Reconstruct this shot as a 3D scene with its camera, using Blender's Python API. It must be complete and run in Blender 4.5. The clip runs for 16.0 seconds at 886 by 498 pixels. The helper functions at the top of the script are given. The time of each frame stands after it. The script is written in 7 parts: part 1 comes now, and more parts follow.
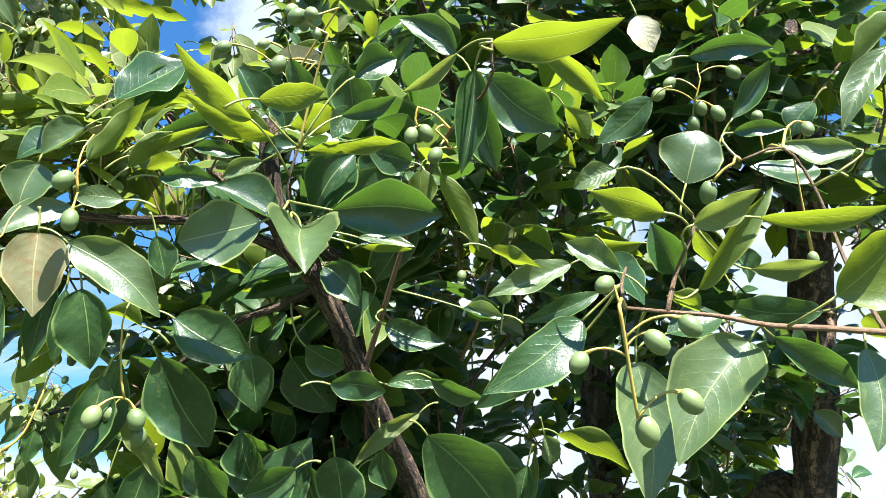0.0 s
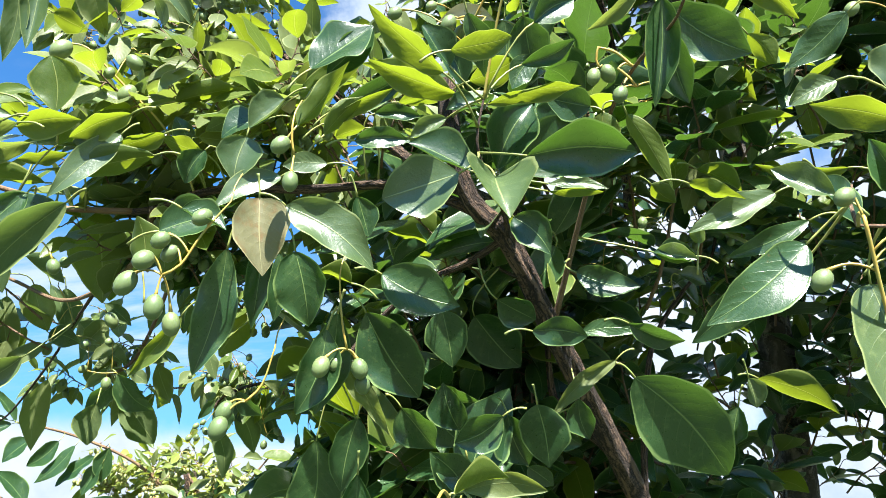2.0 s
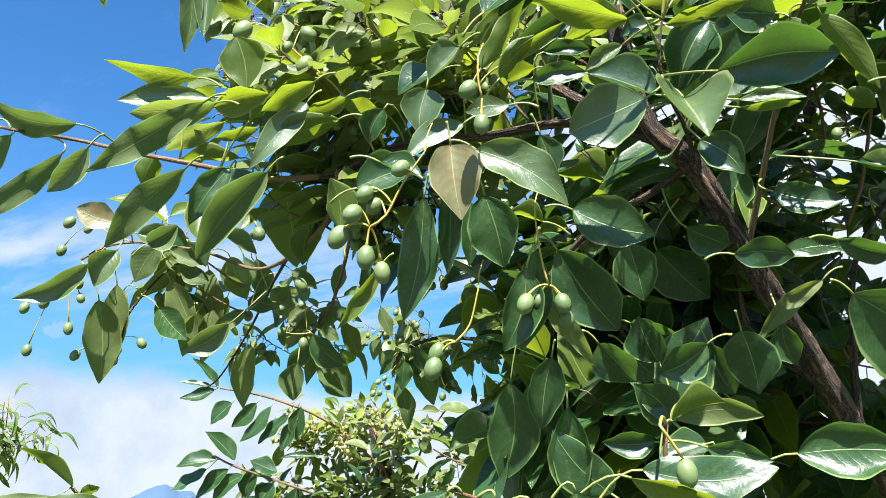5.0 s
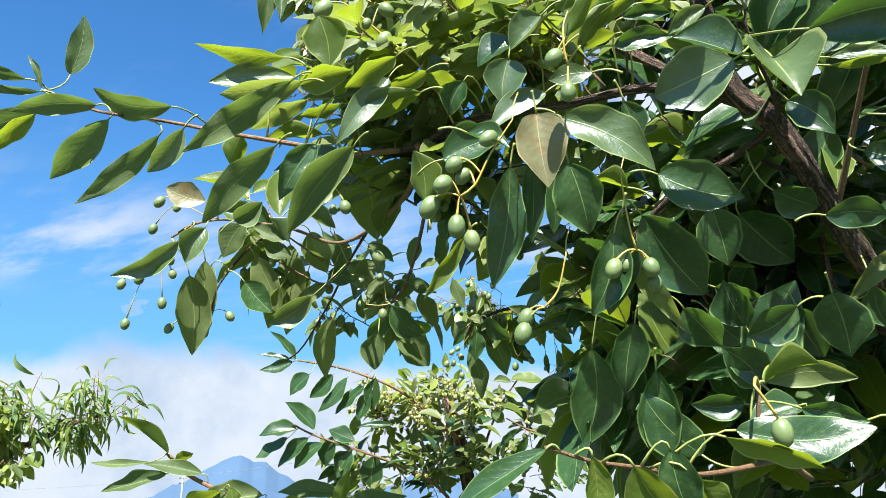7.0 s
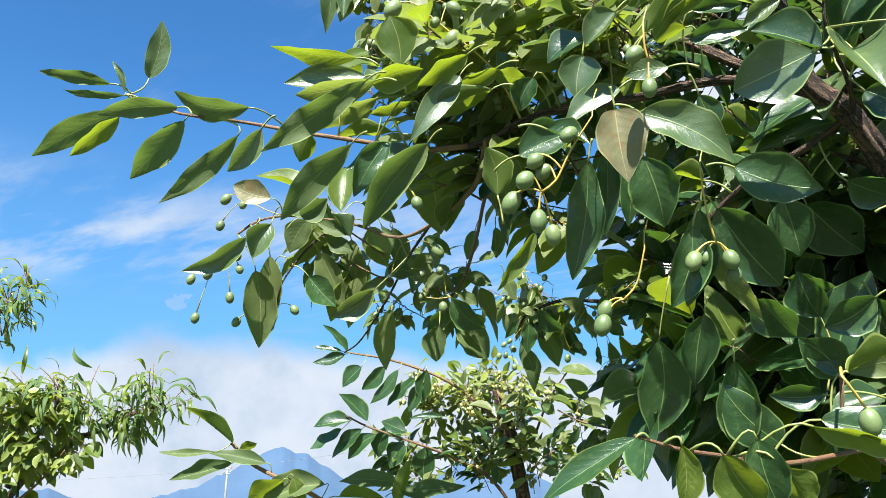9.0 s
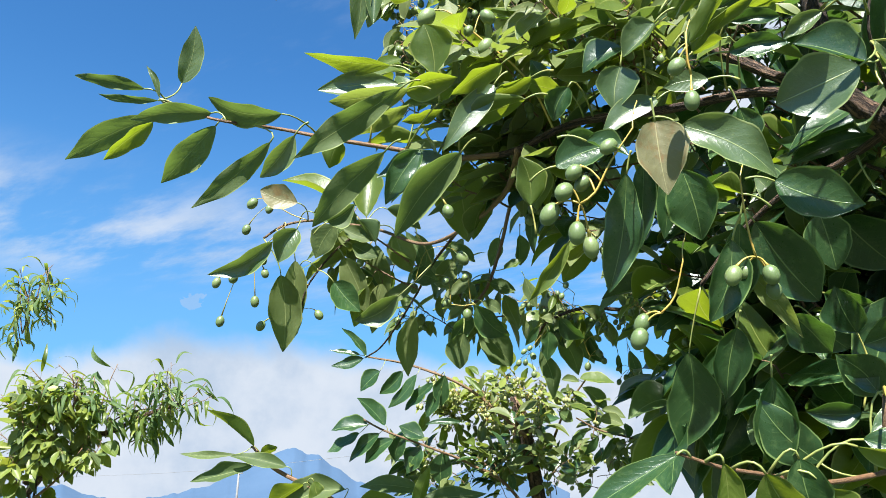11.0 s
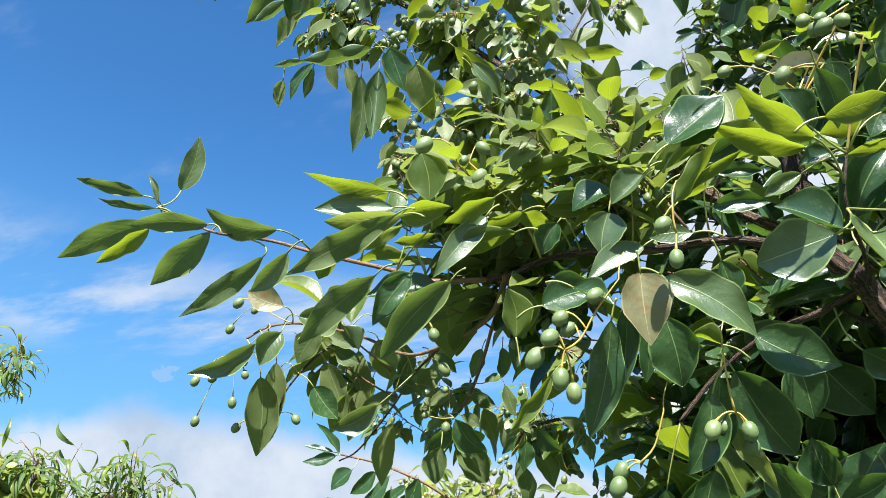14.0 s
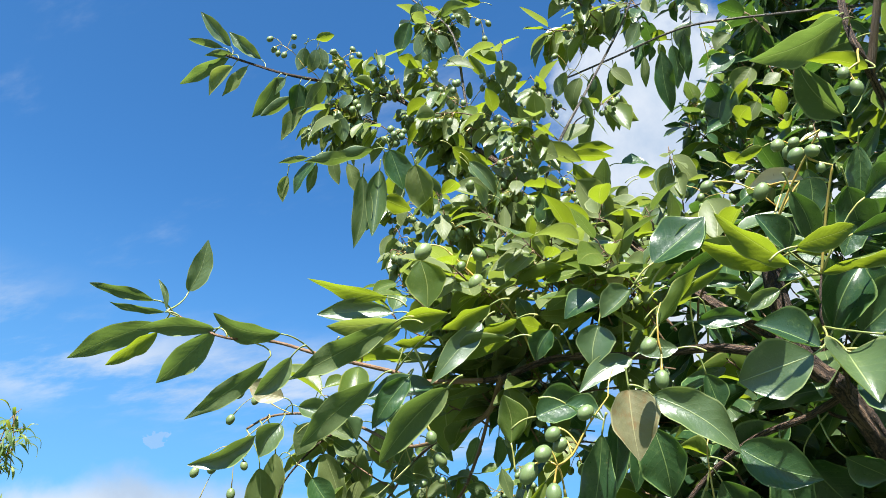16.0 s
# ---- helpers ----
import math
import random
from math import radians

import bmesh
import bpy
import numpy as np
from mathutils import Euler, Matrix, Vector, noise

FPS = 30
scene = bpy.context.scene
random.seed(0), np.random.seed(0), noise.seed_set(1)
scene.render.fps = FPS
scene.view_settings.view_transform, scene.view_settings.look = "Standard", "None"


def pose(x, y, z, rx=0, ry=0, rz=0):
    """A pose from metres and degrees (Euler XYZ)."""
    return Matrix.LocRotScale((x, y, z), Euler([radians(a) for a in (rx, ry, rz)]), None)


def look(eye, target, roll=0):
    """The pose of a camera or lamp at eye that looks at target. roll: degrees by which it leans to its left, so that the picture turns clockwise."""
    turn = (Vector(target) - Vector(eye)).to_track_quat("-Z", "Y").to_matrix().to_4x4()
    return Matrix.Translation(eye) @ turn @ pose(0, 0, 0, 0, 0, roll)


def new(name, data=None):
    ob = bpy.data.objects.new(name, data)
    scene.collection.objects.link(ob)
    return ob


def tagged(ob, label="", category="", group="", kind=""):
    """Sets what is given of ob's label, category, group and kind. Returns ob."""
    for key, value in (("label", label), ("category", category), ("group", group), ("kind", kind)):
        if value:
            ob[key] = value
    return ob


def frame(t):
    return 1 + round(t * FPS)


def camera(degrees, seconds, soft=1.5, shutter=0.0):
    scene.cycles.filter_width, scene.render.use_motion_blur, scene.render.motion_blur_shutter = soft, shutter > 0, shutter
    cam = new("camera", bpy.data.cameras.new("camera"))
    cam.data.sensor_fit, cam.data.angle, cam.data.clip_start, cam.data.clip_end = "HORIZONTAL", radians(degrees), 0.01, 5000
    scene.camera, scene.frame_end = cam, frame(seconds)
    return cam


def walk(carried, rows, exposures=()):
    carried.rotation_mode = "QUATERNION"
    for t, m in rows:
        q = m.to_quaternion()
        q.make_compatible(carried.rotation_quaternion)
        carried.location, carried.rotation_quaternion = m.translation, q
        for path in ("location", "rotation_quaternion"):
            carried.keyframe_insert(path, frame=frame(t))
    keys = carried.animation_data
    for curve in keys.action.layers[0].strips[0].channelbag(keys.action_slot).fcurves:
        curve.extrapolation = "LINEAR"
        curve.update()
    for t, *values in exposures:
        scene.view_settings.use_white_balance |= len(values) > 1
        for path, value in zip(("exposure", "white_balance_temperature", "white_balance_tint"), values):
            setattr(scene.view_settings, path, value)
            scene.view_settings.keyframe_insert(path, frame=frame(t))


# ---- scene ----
cam = camera(59.9, 16.0, 0.4)
METRES, EYE, TILT, LEAN, TURN = 0.4, 1.6, 25.0, 0.0, 0.0
ROWS = [
    (0.0, 0.0, 0.0, 0.0, -0.0, 0.0, 0.0),
    (0.5, -0.0413, 0.0012, -0.0212, 1.9, -0.08, 0.58),
    (1.0, -0.0771, 0.0095, -0.0401, 5.07, -0.32, 1.81),
    (1.5, -0.1051, 0.0008, -0.0613, 7.46, -0.81, 3.13),
    (2.0, -0.1518, -0.0165, -0.0661, 9.82, -1.41, 4.28),
    (2.5, -0.1942, -0.0518, -0.0631, 12.07, -2.02, 5.37),
    (3.0, -0.2114, -0.0518, -0.0647, 13.55, -2.56, 6.47),
    (3.5, -0.2332, -0.0335, -0.0736, 14.79, -3.03, 7.36),
    (4.0, -0.2514, -0.0125, -0.0942, 16.63, -3.25, 8.45),
    (4.5, -0.2487, -0.0343, -0.0918, 18.55, -3.31, 9.27),
    (5.0, -0.2602, -0.0634, -0.0925, 20.37, -3.38, 9.94),
    (7.5, -0.3195, -0.1456, -0.0926, 25.78, -4.63, 11.69),
    (8.0, -0.3439, -0.1656, -0.0941, 26.51, -4.65, 11.85),
    (8.5, -0.3509, -0.1811, -0.0827, 27.11, -4.63, 12.06),
    (9.0, -0.3653, -0.2133, -0.0614, 27.8, -4.46, 12.26),
    (11.5, -0.4271, -0.2356, -0.0207, 29.03, -3.68, 11.41),
    (12.0, -0.441, -0.2535, 0.0068, 28.86, -2.96, 10.82),
    (12.5, -0.4362, -0.2796, 0.0458, 28.4, -1.11, 9.36),
    (13.0, -0.4225, -0.2858, 0.0698, 27.94, 0.38, 8.28),
    (13.5, -0.3991, -0.2733, 0.0821, 27.74, 1.64, 7.95),
    (14.0, -0.3911, -0.2534, 0.0837, 27.67, 2.24, 8.06),
    (14.5, -0.3695, -0.2553, 0.1048, 27.74, 3.25, 8.19),
    (15.0, -0.3348, -0.3072, 0.1602, 27.68, 4.96, 8.25),
    (15.5, -0.3253, -0.3408, 0.1927, 27.66, 6.07, 8.2),
    (16.0, -0.324, -0.3501, 0.2082, 27.43, 6.99, 7.9),
]
walk(cam, [(t, pose(0, 0, EYE, TILT, LEAN, TURN) @ pose(METRES * x, METRES * y, METRES * z, 90 + pitch, roll, yaw)) for t, x, y, z, yaw, pitch, roll in ROWS], [(0.0, 2.39, 6350, 10), (4.0, 2.17, 6350, 10), (9.0, 1.95, 6350, 10), (11.5, 1.88, 6350, 10), (16.0, 1.95, 6350, 10)])


# ---- sky and sun ----
SUN = Vector((0.22, -0.58, 0.785)).normalized()
world = bpy.data.worlds.new("sky")
scene.world = world
world.use_nodes = True
wt = world.node_tree
for n in list(wt.nodes):
    wt.nodes.remove(n)


class Nodes:
    """A short hand for node trees: add a node, set its inputs, link."""

    def __init__(self, tree):
        self.tree = tree

    def add(self, kind, props=None, **ins):
        n = self.tree.nodes.new(kind)
        for k, v in (props or {}).items():
            setattr(n, k, v)
        for k, v in ins.items():
            key = int(k[1:]) if k[0] == "i" and k[1:].isdigit() else k.replace("_", " ")
            if hasattr(v, "is_output"):
                self.tree.links.new(v, n.inputs[key])
            else:
                n.inputs[key].default_value = v
        return n

    def math(self, op, a, b=0.0, c=0.0, clamp=False):
        return self.add("ShaderNodeMath", {"operation": op, "use_clamp": clamp}, i0=a, i1=b, i2=c).outputs[0]

    def mix(self, fac, a, b, blend="MIX"):
        return self.add("ShaderNodeMix", {"data_type": "RGBA", "blend_type": blend}, i0=fac, i6=a, i7=b).outputs[2]

    def step(self, x, lo, hi):
        return self.add("ShaderNodeMapRange", {"interpolation_type": "SMOOTHSTEP"}, Value=x, From_Min=lo, From_Max=hi).outputs[0]

    def noise(self, vec, scale, detail=3.0, rough=0.5):
        return self.add("ShaderNodeTexNoise", Vector=vec, Scale=scale, Detail=detail, Roughness=rough).outputs[0]


w = Nodes(wt)
sky = w.add("ShaderNodeTexSky", {"sky_type": "NISHITA", "sun_disc": False, "sun_elevation": math.asin(SUN.z),
                                 "sun_rotation": math.atan2(SUN.x, SUN.y), "air_density": 1.0, "dust_density": 0.6, "ozone_density": 2.0})
tc = w.add("ShaderNodeTexCoord").outputs["Generated"]
sep = w.add("ShaderNodeSeparateXYZ", Vector=tc)
zz = w.math("MAXIMUM", sep.outputs[2], 0.0)
flat = w.math("ADD", zz, 0.12)
plane = w.add("ShaderNodeCombineXYZ", X=w.math("DIVIDE", sep.outputs[0], flat), Y=w.math("DIVIDE", sep.outputs[1], flat), Z=0.0).outputs[0]
streak = w.add("ShaderNodeMapping", {"vector_type": "POINT"}, Vector=plane, Rotation=(0, 0, radians(38)), Scale=(0.75, 2.0, 1.0)).outputs[0]
wisps = w.noise(streak, 1.6, 8.0, 0.62)
puffs = w.noise(tc, 3.2, 7.0, 0.55)
fine = w.noise(tc, 9.0, 6.0, 0.6)
# a low bank of cloud round the horizon, thin streaks over it, one large white cloud behind the crown
bank = w.step(w.math("ADD", zz, w.math("MULTIPLY", w.math("ADD", w.math("SUBTRACT", puffs, 0.5), w.math("MULTIPLY", w.math("SUBTRACT", fine, 0.5), 0.35)), 0.15)), 0.182, 0.145)
mid = w.math("MULTIPLY", w.math("MULTIPLY", w.step(zz, 0.40, 0.29), w.step(zz, 0.215, 0.275)), w.step(wisps, 0.40, 0.64))
# high cloud, thickened towards the unseen zenith to add fill light
fill_veil = w.math("ADD", 0.35, w.math("MULTIPLY", w.step(zz, 0.74, 0.92), 0.6))
high = w.math("MULTIPLY", w.step(w.math("ADD", wisps, w.math("MULTIPLY", w.step(zz, 0.74, 0.95), 0.16)), 0.56, 0.80), fill_veil)
near = w.add("ShaderNodeVectorMath", {"operation": "DOT_PRODUCT"}, i0=tc, i1=Vector((-0.165, 0.765, 0.625)).normalized()).outputs["Value"]
rear = w.add("ShaderNodeVectorMath", {"operation": "DOT_PRODUCT"}, i0=tc, i1=Vector((0.02, 0.94, 0.35)).normalized()).outputs["Value"]
ragged = w.math("MULTIPLY", w.math("SUBTRACT", fine, 0.5), 0.055)
right = w.add("ShaderNodeVectorMath", {"operation": "DOT_PRODUCT"}, i0=tc, i1=Vector((0.45, 0.87, 0.22)).normalized()).outputs["Value"]
low = w.math("MAXIMUM", rear, right)
beside = w.add("ShaderNodeVectorMath", {"operation": "DOT_PRODUCT"}, i0=tc, i1=Vector((-0.02, 0.82, 0.57)).normalized()).outputs["Value"]
near = w.math("ADD", w.math("MAXIMUM", near, beside), w.math("MULTIPLY", ragged, 0.35))
small = w.add("ShaderNodeVectorMath", {"operation": "DOT_PRODUCT"}, i0=tc, i1=Vector((-0.745, 0.630, 0.220)).normalized()).outputs["Value"]
small = w.step(w.math("ADD", small, w.math("MULTIPLY", ragged, 0.03)), 0.9990, 0.9998)
near = w.math("MAXIMUM", near, w.math("MULTIPLY", small, 0.992))
heap = w.math("MAXIMUM", w.step(near, 0.9895, 0.9955), w.step(w.math("ADD", low, ragged), 0.945, 0.982))
cover = w.math("MAXIMUM", w.math("MAXIMUM", bank, w.math("MULTIPLY", mid, 0.85)), w.math("MAXIMUM", high, heap))
shade = w.mix(w.step(w.math("ADD", w.math("MULTIPLY", fine, 0.5), w.math("MULTIPLY", puffs, 0.5)), 0.38, 0.58), (2.95, 3.65, 4.6, 1), (4.42, 4.8, 5.32, 1))
tinted = w.mix(1.0, sky.outputs[0], (0.405, 0.875, 1.22, 1), "MULTIPLY")
haze = w.mix(w.math("MULTIPLY", w.step(zz, 0.52, 0.10), 0.55), tinted, (1.3, 2.95, 4.8, 1))
both = w.mix(cover, haze, shade)
bg = w.add("ShaderNodeBackground", Color=both, Strength=0.046)
out = w.add("ShaderNodeOutputWorld")
wt.links.new(bg.outputs[0], out.inputs[0])

sun = new("sun", bpy.data.lights.new("sun", "SUN"))
sun.data.energy, sun.data.angle, sun.data.color = 4.8, radians(0.53), (1.0, 0.965, 0.91)
sun.matrix_world = look(SUN * 50, (0, 0, 0))


# ---- materials ----
def material(name):
    m = bpy.data.materials.new(name)
    m.use_nodes = True
    for n in list(m.node_tree.nodes):
        m.node_tree.nodes.remove(n)
    return m, Nodes(m.node_tree)


def finish(m, n, shader):
    o = n.add("ShaderNodeOutputMaterial")
    m.node_tree.links.new(shader, o.inputs[0])
    return m


def leaf_material(name, dark, light, vein, through_col, through_amt, rough, blotch=0.0, blotch_col=(0.2, 0.1, 0.03, 1), gloss=0.55):
    """A leathery leaf: pale midrib, curved side veins and margin from its own length and breadth, gloss above a translucent body."""
    m, n = material(name)
    uv = n.add("ShaderNodeTexCoord")
    s = n.add("ShaderNodeSeparateXYZ", Vector=uv.outputs["UV"])
    u = n.math("ABSOLUTE", n.math("SUBTRACT", n.math("MULTIPLY", s.outputs[0], 2.0), 1.0))
    v = s.outputs[1]
    rnd = n.math("FRACT", n.math("ADD", n.add("ShaderNodeObjectInfo").outputs["Random"], n.add("ShaderNodeNewGeometry").outputs["Random Per Island"]))
    rib = n.step(u, 0.034, 0.010)
    bend = n.math("SUBTRACT", n.math("MULTIPLY", v, 8.0), n.math("MULTIPLY", n.math("POWER", u, 1.35), 2.3))
    side = n.step(n.math("ABSOLUTE", n.math("SUBTRACT", n.math("FRACT", bend), 0.5)), 0.045, 0.008)
    side = n.math("MULTIPLY", side, n.step(u, 1.0, 0.5))
    edge = n.step(u, 0.90, 0.965)
    lines = n.math("MAXIMUM", n.math("MAXIMUM", rib, n.math("MULTIPLY", side, n.math("ADD", 0.05, n.math("MULTIPLY", rnd, 0.20)))), n.math("MULTIPLY", edge, 0.95))
    pos = uv.outputs["Object"]
    big = n.noise(pos, 22.0, 3.0)
    small = n.noise(pos, 420.0, 3.0, 0.65)
    f = n.math("ADD", n.math("MULTIPLY", rnd, 0.65), n.math("MULTIPLY", big, 0.45), clamp=True)
    col = n.mix(f, dark, light)
    col = n.mix(n.math("MULTIPLY", n.step(small, 0.5, 0.75), 0.35), col, n.mix(0.5, col, light))
    if blotch:
        spots = n.math("MULTIPLY", n.step(n.noise(pos, 60.0, 4.0, 0.6), 0.5, 0.66), blotch)
        col = n.mix(spots, col, blotch_col)
    pale = n.math("MULTIPLY", n.step(n.noise(pos, 95.0, 5.0, 0.7), 0.52, 0.72), 0.22)
    col = n.mix(pale, col, vein)
    specks = n.math("MULTIPLY", n.step(n.noise(pos, 260.0, 2.0), 0.70, 0.76), 0.5)
    col = n.mix(specks, col, (0.09, 0.07, 0.02, 1))
    col = n.mix(n.math("MULTIPLY", lines, 0.7), col, vein)
    quilt = n.math("MULTIPLY", n.math("COSINE", n.math("MULTIPLY", bend, 6.2832)), n.math("MULTIPLY", n.step(u, 1.0, 0.2), n.math("MULTIPLY", rnd, -0.06)))
    hgt = n.math("ADD", n.math("ADD", quilt, n.math("MULTIPLY", lines, 0.22)), n.math("ADD", n.math("MULTIPLY", small, 0.22), n.math("MULTIPLY", big, 1.2)))
    bump = n.add("ShaderNodeBump", Strength=0.5, Distance=0.0022, Height=hgt).outputs[0]
    r = n.math("ADD", rough, n.math("MULTIPLY", small, 0.16))
    p = n.add("ShaderNodeBsdfPrincipled", Base_Color=col, Roughness=r, Normal=bump)
    p.inputs["Specular IOR Level"].default_value = gloss
    tcol = n.mix(n.math("MULTIPLY", lines, 0.5), n.mix(f, through_col, tuple(x * 1.35 for x in through_col[:3]) + (1,)), vein)
    t = n.add("ShaderNodeBsdfTranslucent", Color=tcol, Normal=bump)
    return finish(m, n, n.add("ShaderNodeMixShader", i0=through_amt, i1=p.outputs[0], i2=t.outputs[0]).outputs[0])


VEIN = (0.1850, 0.2700, 0.0850, 1)
LEAF = leaf_material("leaf_green", (0.0085, 0.0310, 0.0125, 1), (0.0290, 0.0680, 0.0215, 1), VEIN, (0.090, 0.190, 0.018, 1), 0.22, 0.22, gloss=0.6)
# sunlit sheen is put into a paler green than LEAF has
LEAF_PALE = leaf_material("leaf_pale_sheen", (0.0360, 0.0740, 0.0250, 1), (0.0800, 0.1200, 0.0450, 1), (0.2900, 0.3400, 0.1300, 1), (0.140, 0.210, 0.030, 1), 0.28, 0.24, gloss=0.85)
# the yellow of backlit undersides is put into base and translucent colour
LEAF_BACKLIT = leaf_material("leaf_yellow_green", (0.050, 0.090, 0.015, 1), (0.094, 0.136, 0.022, 1), (0.3100, 0.3400, 0.09, 1), (0.205, 0.268, 0.011, 1), 0.42, 0.32)
LEAF_LIME = leaf_material("leaf_lime", (0.105, 0.155, 0.030, 1), (0.225, 0.265, 0.055, 1), (0.340, 0.350, 0.120, 1), (0.270, 0.300, 0.030, 1), 0.40, 0.36, gloss=0.4)
LEAF_OLIVE = leaf_material("leaf_olive", (0.064, 0.094, 0.029, 1), (0.136, 0.164, 0.060, 1), (0.2900, 0.3200, 0.1200, 1), (0.212, 0.270, 0.038, 1), 0.38, 0.40, gloss=0.32)
LEAF_MATTE = leaf_material("leaf_underside", (0.048, 0.080, 0.028, 1), (0.096, 0.128, 0.048, 1), (0.270, 0.320, 0.110, 1), (0.138, 0.215, 0.034, 1), 0.32, 0.48, gloss=0.25)
LEAF_BROWN = leaf_material("leaf_turning_brown", (0.125, 0.135, 0.062, 1), (0.205, 0.185, 0.098, 1), (0.36, 0.34, 0.17, 1), (0.20, 0.19, 0.05, 1), 0.26, 0.36, 0.6, (0.200, 0.100, 0.034, 1), gloss=0.45)
# for dry bleached leaves, and one leaf coloured white for sunlight
LEAF_DRY_LIT = leaf_material("leaf_bleached_lit", (0.41, 0.369, 0.2296, 1), (0.5084, 0.4592, 0.3116, 1), (0.451, 0.41, 0.246, 1), (0.41, 0.369, 0.164, 1), 0.3, 0.5)
LEAF_NARROW = leaf_material("leaf_narrow", (0.032, 0.078, 0.034, 1), (0.100, 0.155, 0.055, 1), (0.246, 0.2952, 0.0984, 1), (0.2132, 0.2952, 0.0246, 1), 0.40, 0.5, gloss=0.25)


def bark_material(name, dark, light, scale, depth, rough=0.9, split=1.0):
    m, n = material(name)
    t = n.add("ShaderNodeTexCoord")
    wob = n.add("ShaderNodeVectorMath", {"operation": "MULTIPLY_ADD"}, i0=n.add("ShaderNodeTexNoise", Vector=t.outputs["Object"], Scale=22.0, Detail=4.0).outputs[1], i1=(0.03, 0.09, 0.0), i2=t.outputs["UV"]).outputs[0]
    st = n.add("ShaderNodeMapping", Vector=wob, Scale=(1.0, 0.22, 1.0)).outputs[0]
    a = n.noise(st, scale, 6.0, 0.65)
    b = n.noise(t.outputs["Object"], 35.0, 4.0)
    frayed = n.add("ShaderNodeVectorMath", {"operation": "MULTIPLY_ADD"}, i0=n.add("ShaderNodeTexNoise", Vector=t.outputs["Object"], Scale=55.0, Detail=6.0, Roughness=0.7).outputs[1], i1=(0.05, 0.05, 0.0), i2=st).outputs[0]
    ridges = n.add("ShaderNodeTexVoronoi", {"feature": "DISTANCE_TO_EDGE"}, Vector=frayed, Scale=scale).outputs["Distance"]
    crack = n.step(n.math("ADD", ridges, n.math("MULTIPLY", n.math("SUBTRACT", a, 0.5), 0.5)), 0.0, 0.2)
    col = n.mix(n.step(a, 0.3, 0.7), dark, light)
    col = n.mix(n.math("MULTIPLY", n.step(b, 0.50, 0.72), 0.3), col, light)
    flake = n.step(n.noise(st, scale * 1.1, 5.0, 0.7), 0.54, 0.66)
    crack = n.math("SUBTRACT", 1.0, n.math("MULTIPLY", n.math("SUBTRACT", 1.0, crack), split))
    col = n.mix(n.math("MULTIPLY", flake, 0.3 * split), col, tuple(min(1, x * 1.7) for x in light[:3]) + (1,))
    col = n.mix(crack, tuple(x * 0.55 for x in dark[:3]) + (1,), col)
    h = n.math("ADD", n.math("ADD", n.math("MULTIPLY", crack, 0.7), a), n.math("MULTIPLY", flake, -0.5))
    bump = n.add("ShaderNodeBump", Strength=1.0, Distance=depth, Height=h).outputs[0]
    p = n.add("ShaderNodeBsdfPrincipled", Base_Color=col, Roughness=rough, Normal=bump)
    return finish(m, n, p.outputs[0])


BARK = bark_material("bark_fissured", (0.058, 0.033, 0.020, 1), (0.245, 0.150, 0.092, 1), 62.0, 0.012)
BARK_GREY = bark_material("bark_grey", (0.085, 0.072, 0.058, 1), (0.270, 0.235, 0.195, 1), 40.0, 0.006)
TWIG = bark_material("twig_brown", (0.1312, 0.0697, 0.03444, 1), (0.246, 0.1558, 0.0738, 1), 90.0, 0.001, 0.65, 0.5)
SHOOT = bark_material("twig_russet", (0.120, 0.058, 0.030, 1), (0.225, 0.128, 0.058, 1), 120.0, 0.0006, 0.55, 0.25)


def stalk_material(name, a_col, b_col):
    m, n = material(name)
    t = n.add("ShaderNodeTexCoord")
    a = n.noise(t.outputs["Object"], 60.0, 3.0)
    col = n.mix(n.step(a, 0.35, 0.7), a_col, b_col)
    p = n.add("ShaderNodeBsdfPrincipled", Base_Color=col, Roughness=0.45)
    return finish(m, n, p.outputs[0])


def fruit_material(name, dark, light):
    m, n = material(name)
    t = n.add("ShaderNodeTexCoord")
    rnd = n.math("FRACT", n.math("ADD", n.add("ShaderNodeObjectInfo").outputs["Random"], n.add("ShaderNodeNewGeometry").outputs["Random Per Island"]))
    a = n.noise(t.outputs["Object"], 70.0, 3.0)
    dots = n.add("ShaderNodeTexVoronoi", Vector=t.outputs["Object"], Scale=520.0).outputs["Distance"]
    f = n.math("ADD", n.math("MULTIPLY", rnd, 0.6), n.math("MULTIPLY", a, 0.5), clamp=True)
    col = n.mix(f, dark, light)
    col = n.mix(n.math("MULTIPLY", n.step(dots, 0.28, 0.12), 0.14), col, (0.21, 0.25, 0.12, 1))
    bump = n.add("ShaderNodeBump", Strength=0.10, Distance=0.0006, Height=n.math("ADD", a, dots)).outputs[0]
    p = n.add("ShaderNodeBsdfPrincipled", Base_Color=col, Roughness=0.42, Normal=bump)
    p.inputs["Subsurface Weight"].default_value = 0.12
    p.inputs["Subsurface Radius"].default_value = (0.004, 0.006, 0.002)
    return finish(m, n, p.outputs[0])


STALK = stalk_material("stalk_yellow", (0.290, 0.250, 0.055, 1), (0.450, 0.280, 0.055, 1))
PETIOLE = stalk_material("petiole_green", (0.164, 0.205, 0.0574, 1), (0.2952, 0.2788, 0.0738, 1))
FRUIT = fruit_material("fruit_green", (0.070, 0.114, 0.040, 1), (0.152, 0.196, 0.074, 1))
FRUIT_YELLOW = fruit_material("fruit_young", (0.175, 0.200, 0.065, 1), (0.275, 0.285, 0.110, 1))
FRUIT_TIP = fruit_material("fruit_scar", (0.0492, 0.041, 0.0164, 1), (0.0738, 0.0574, 0.0246, 1))


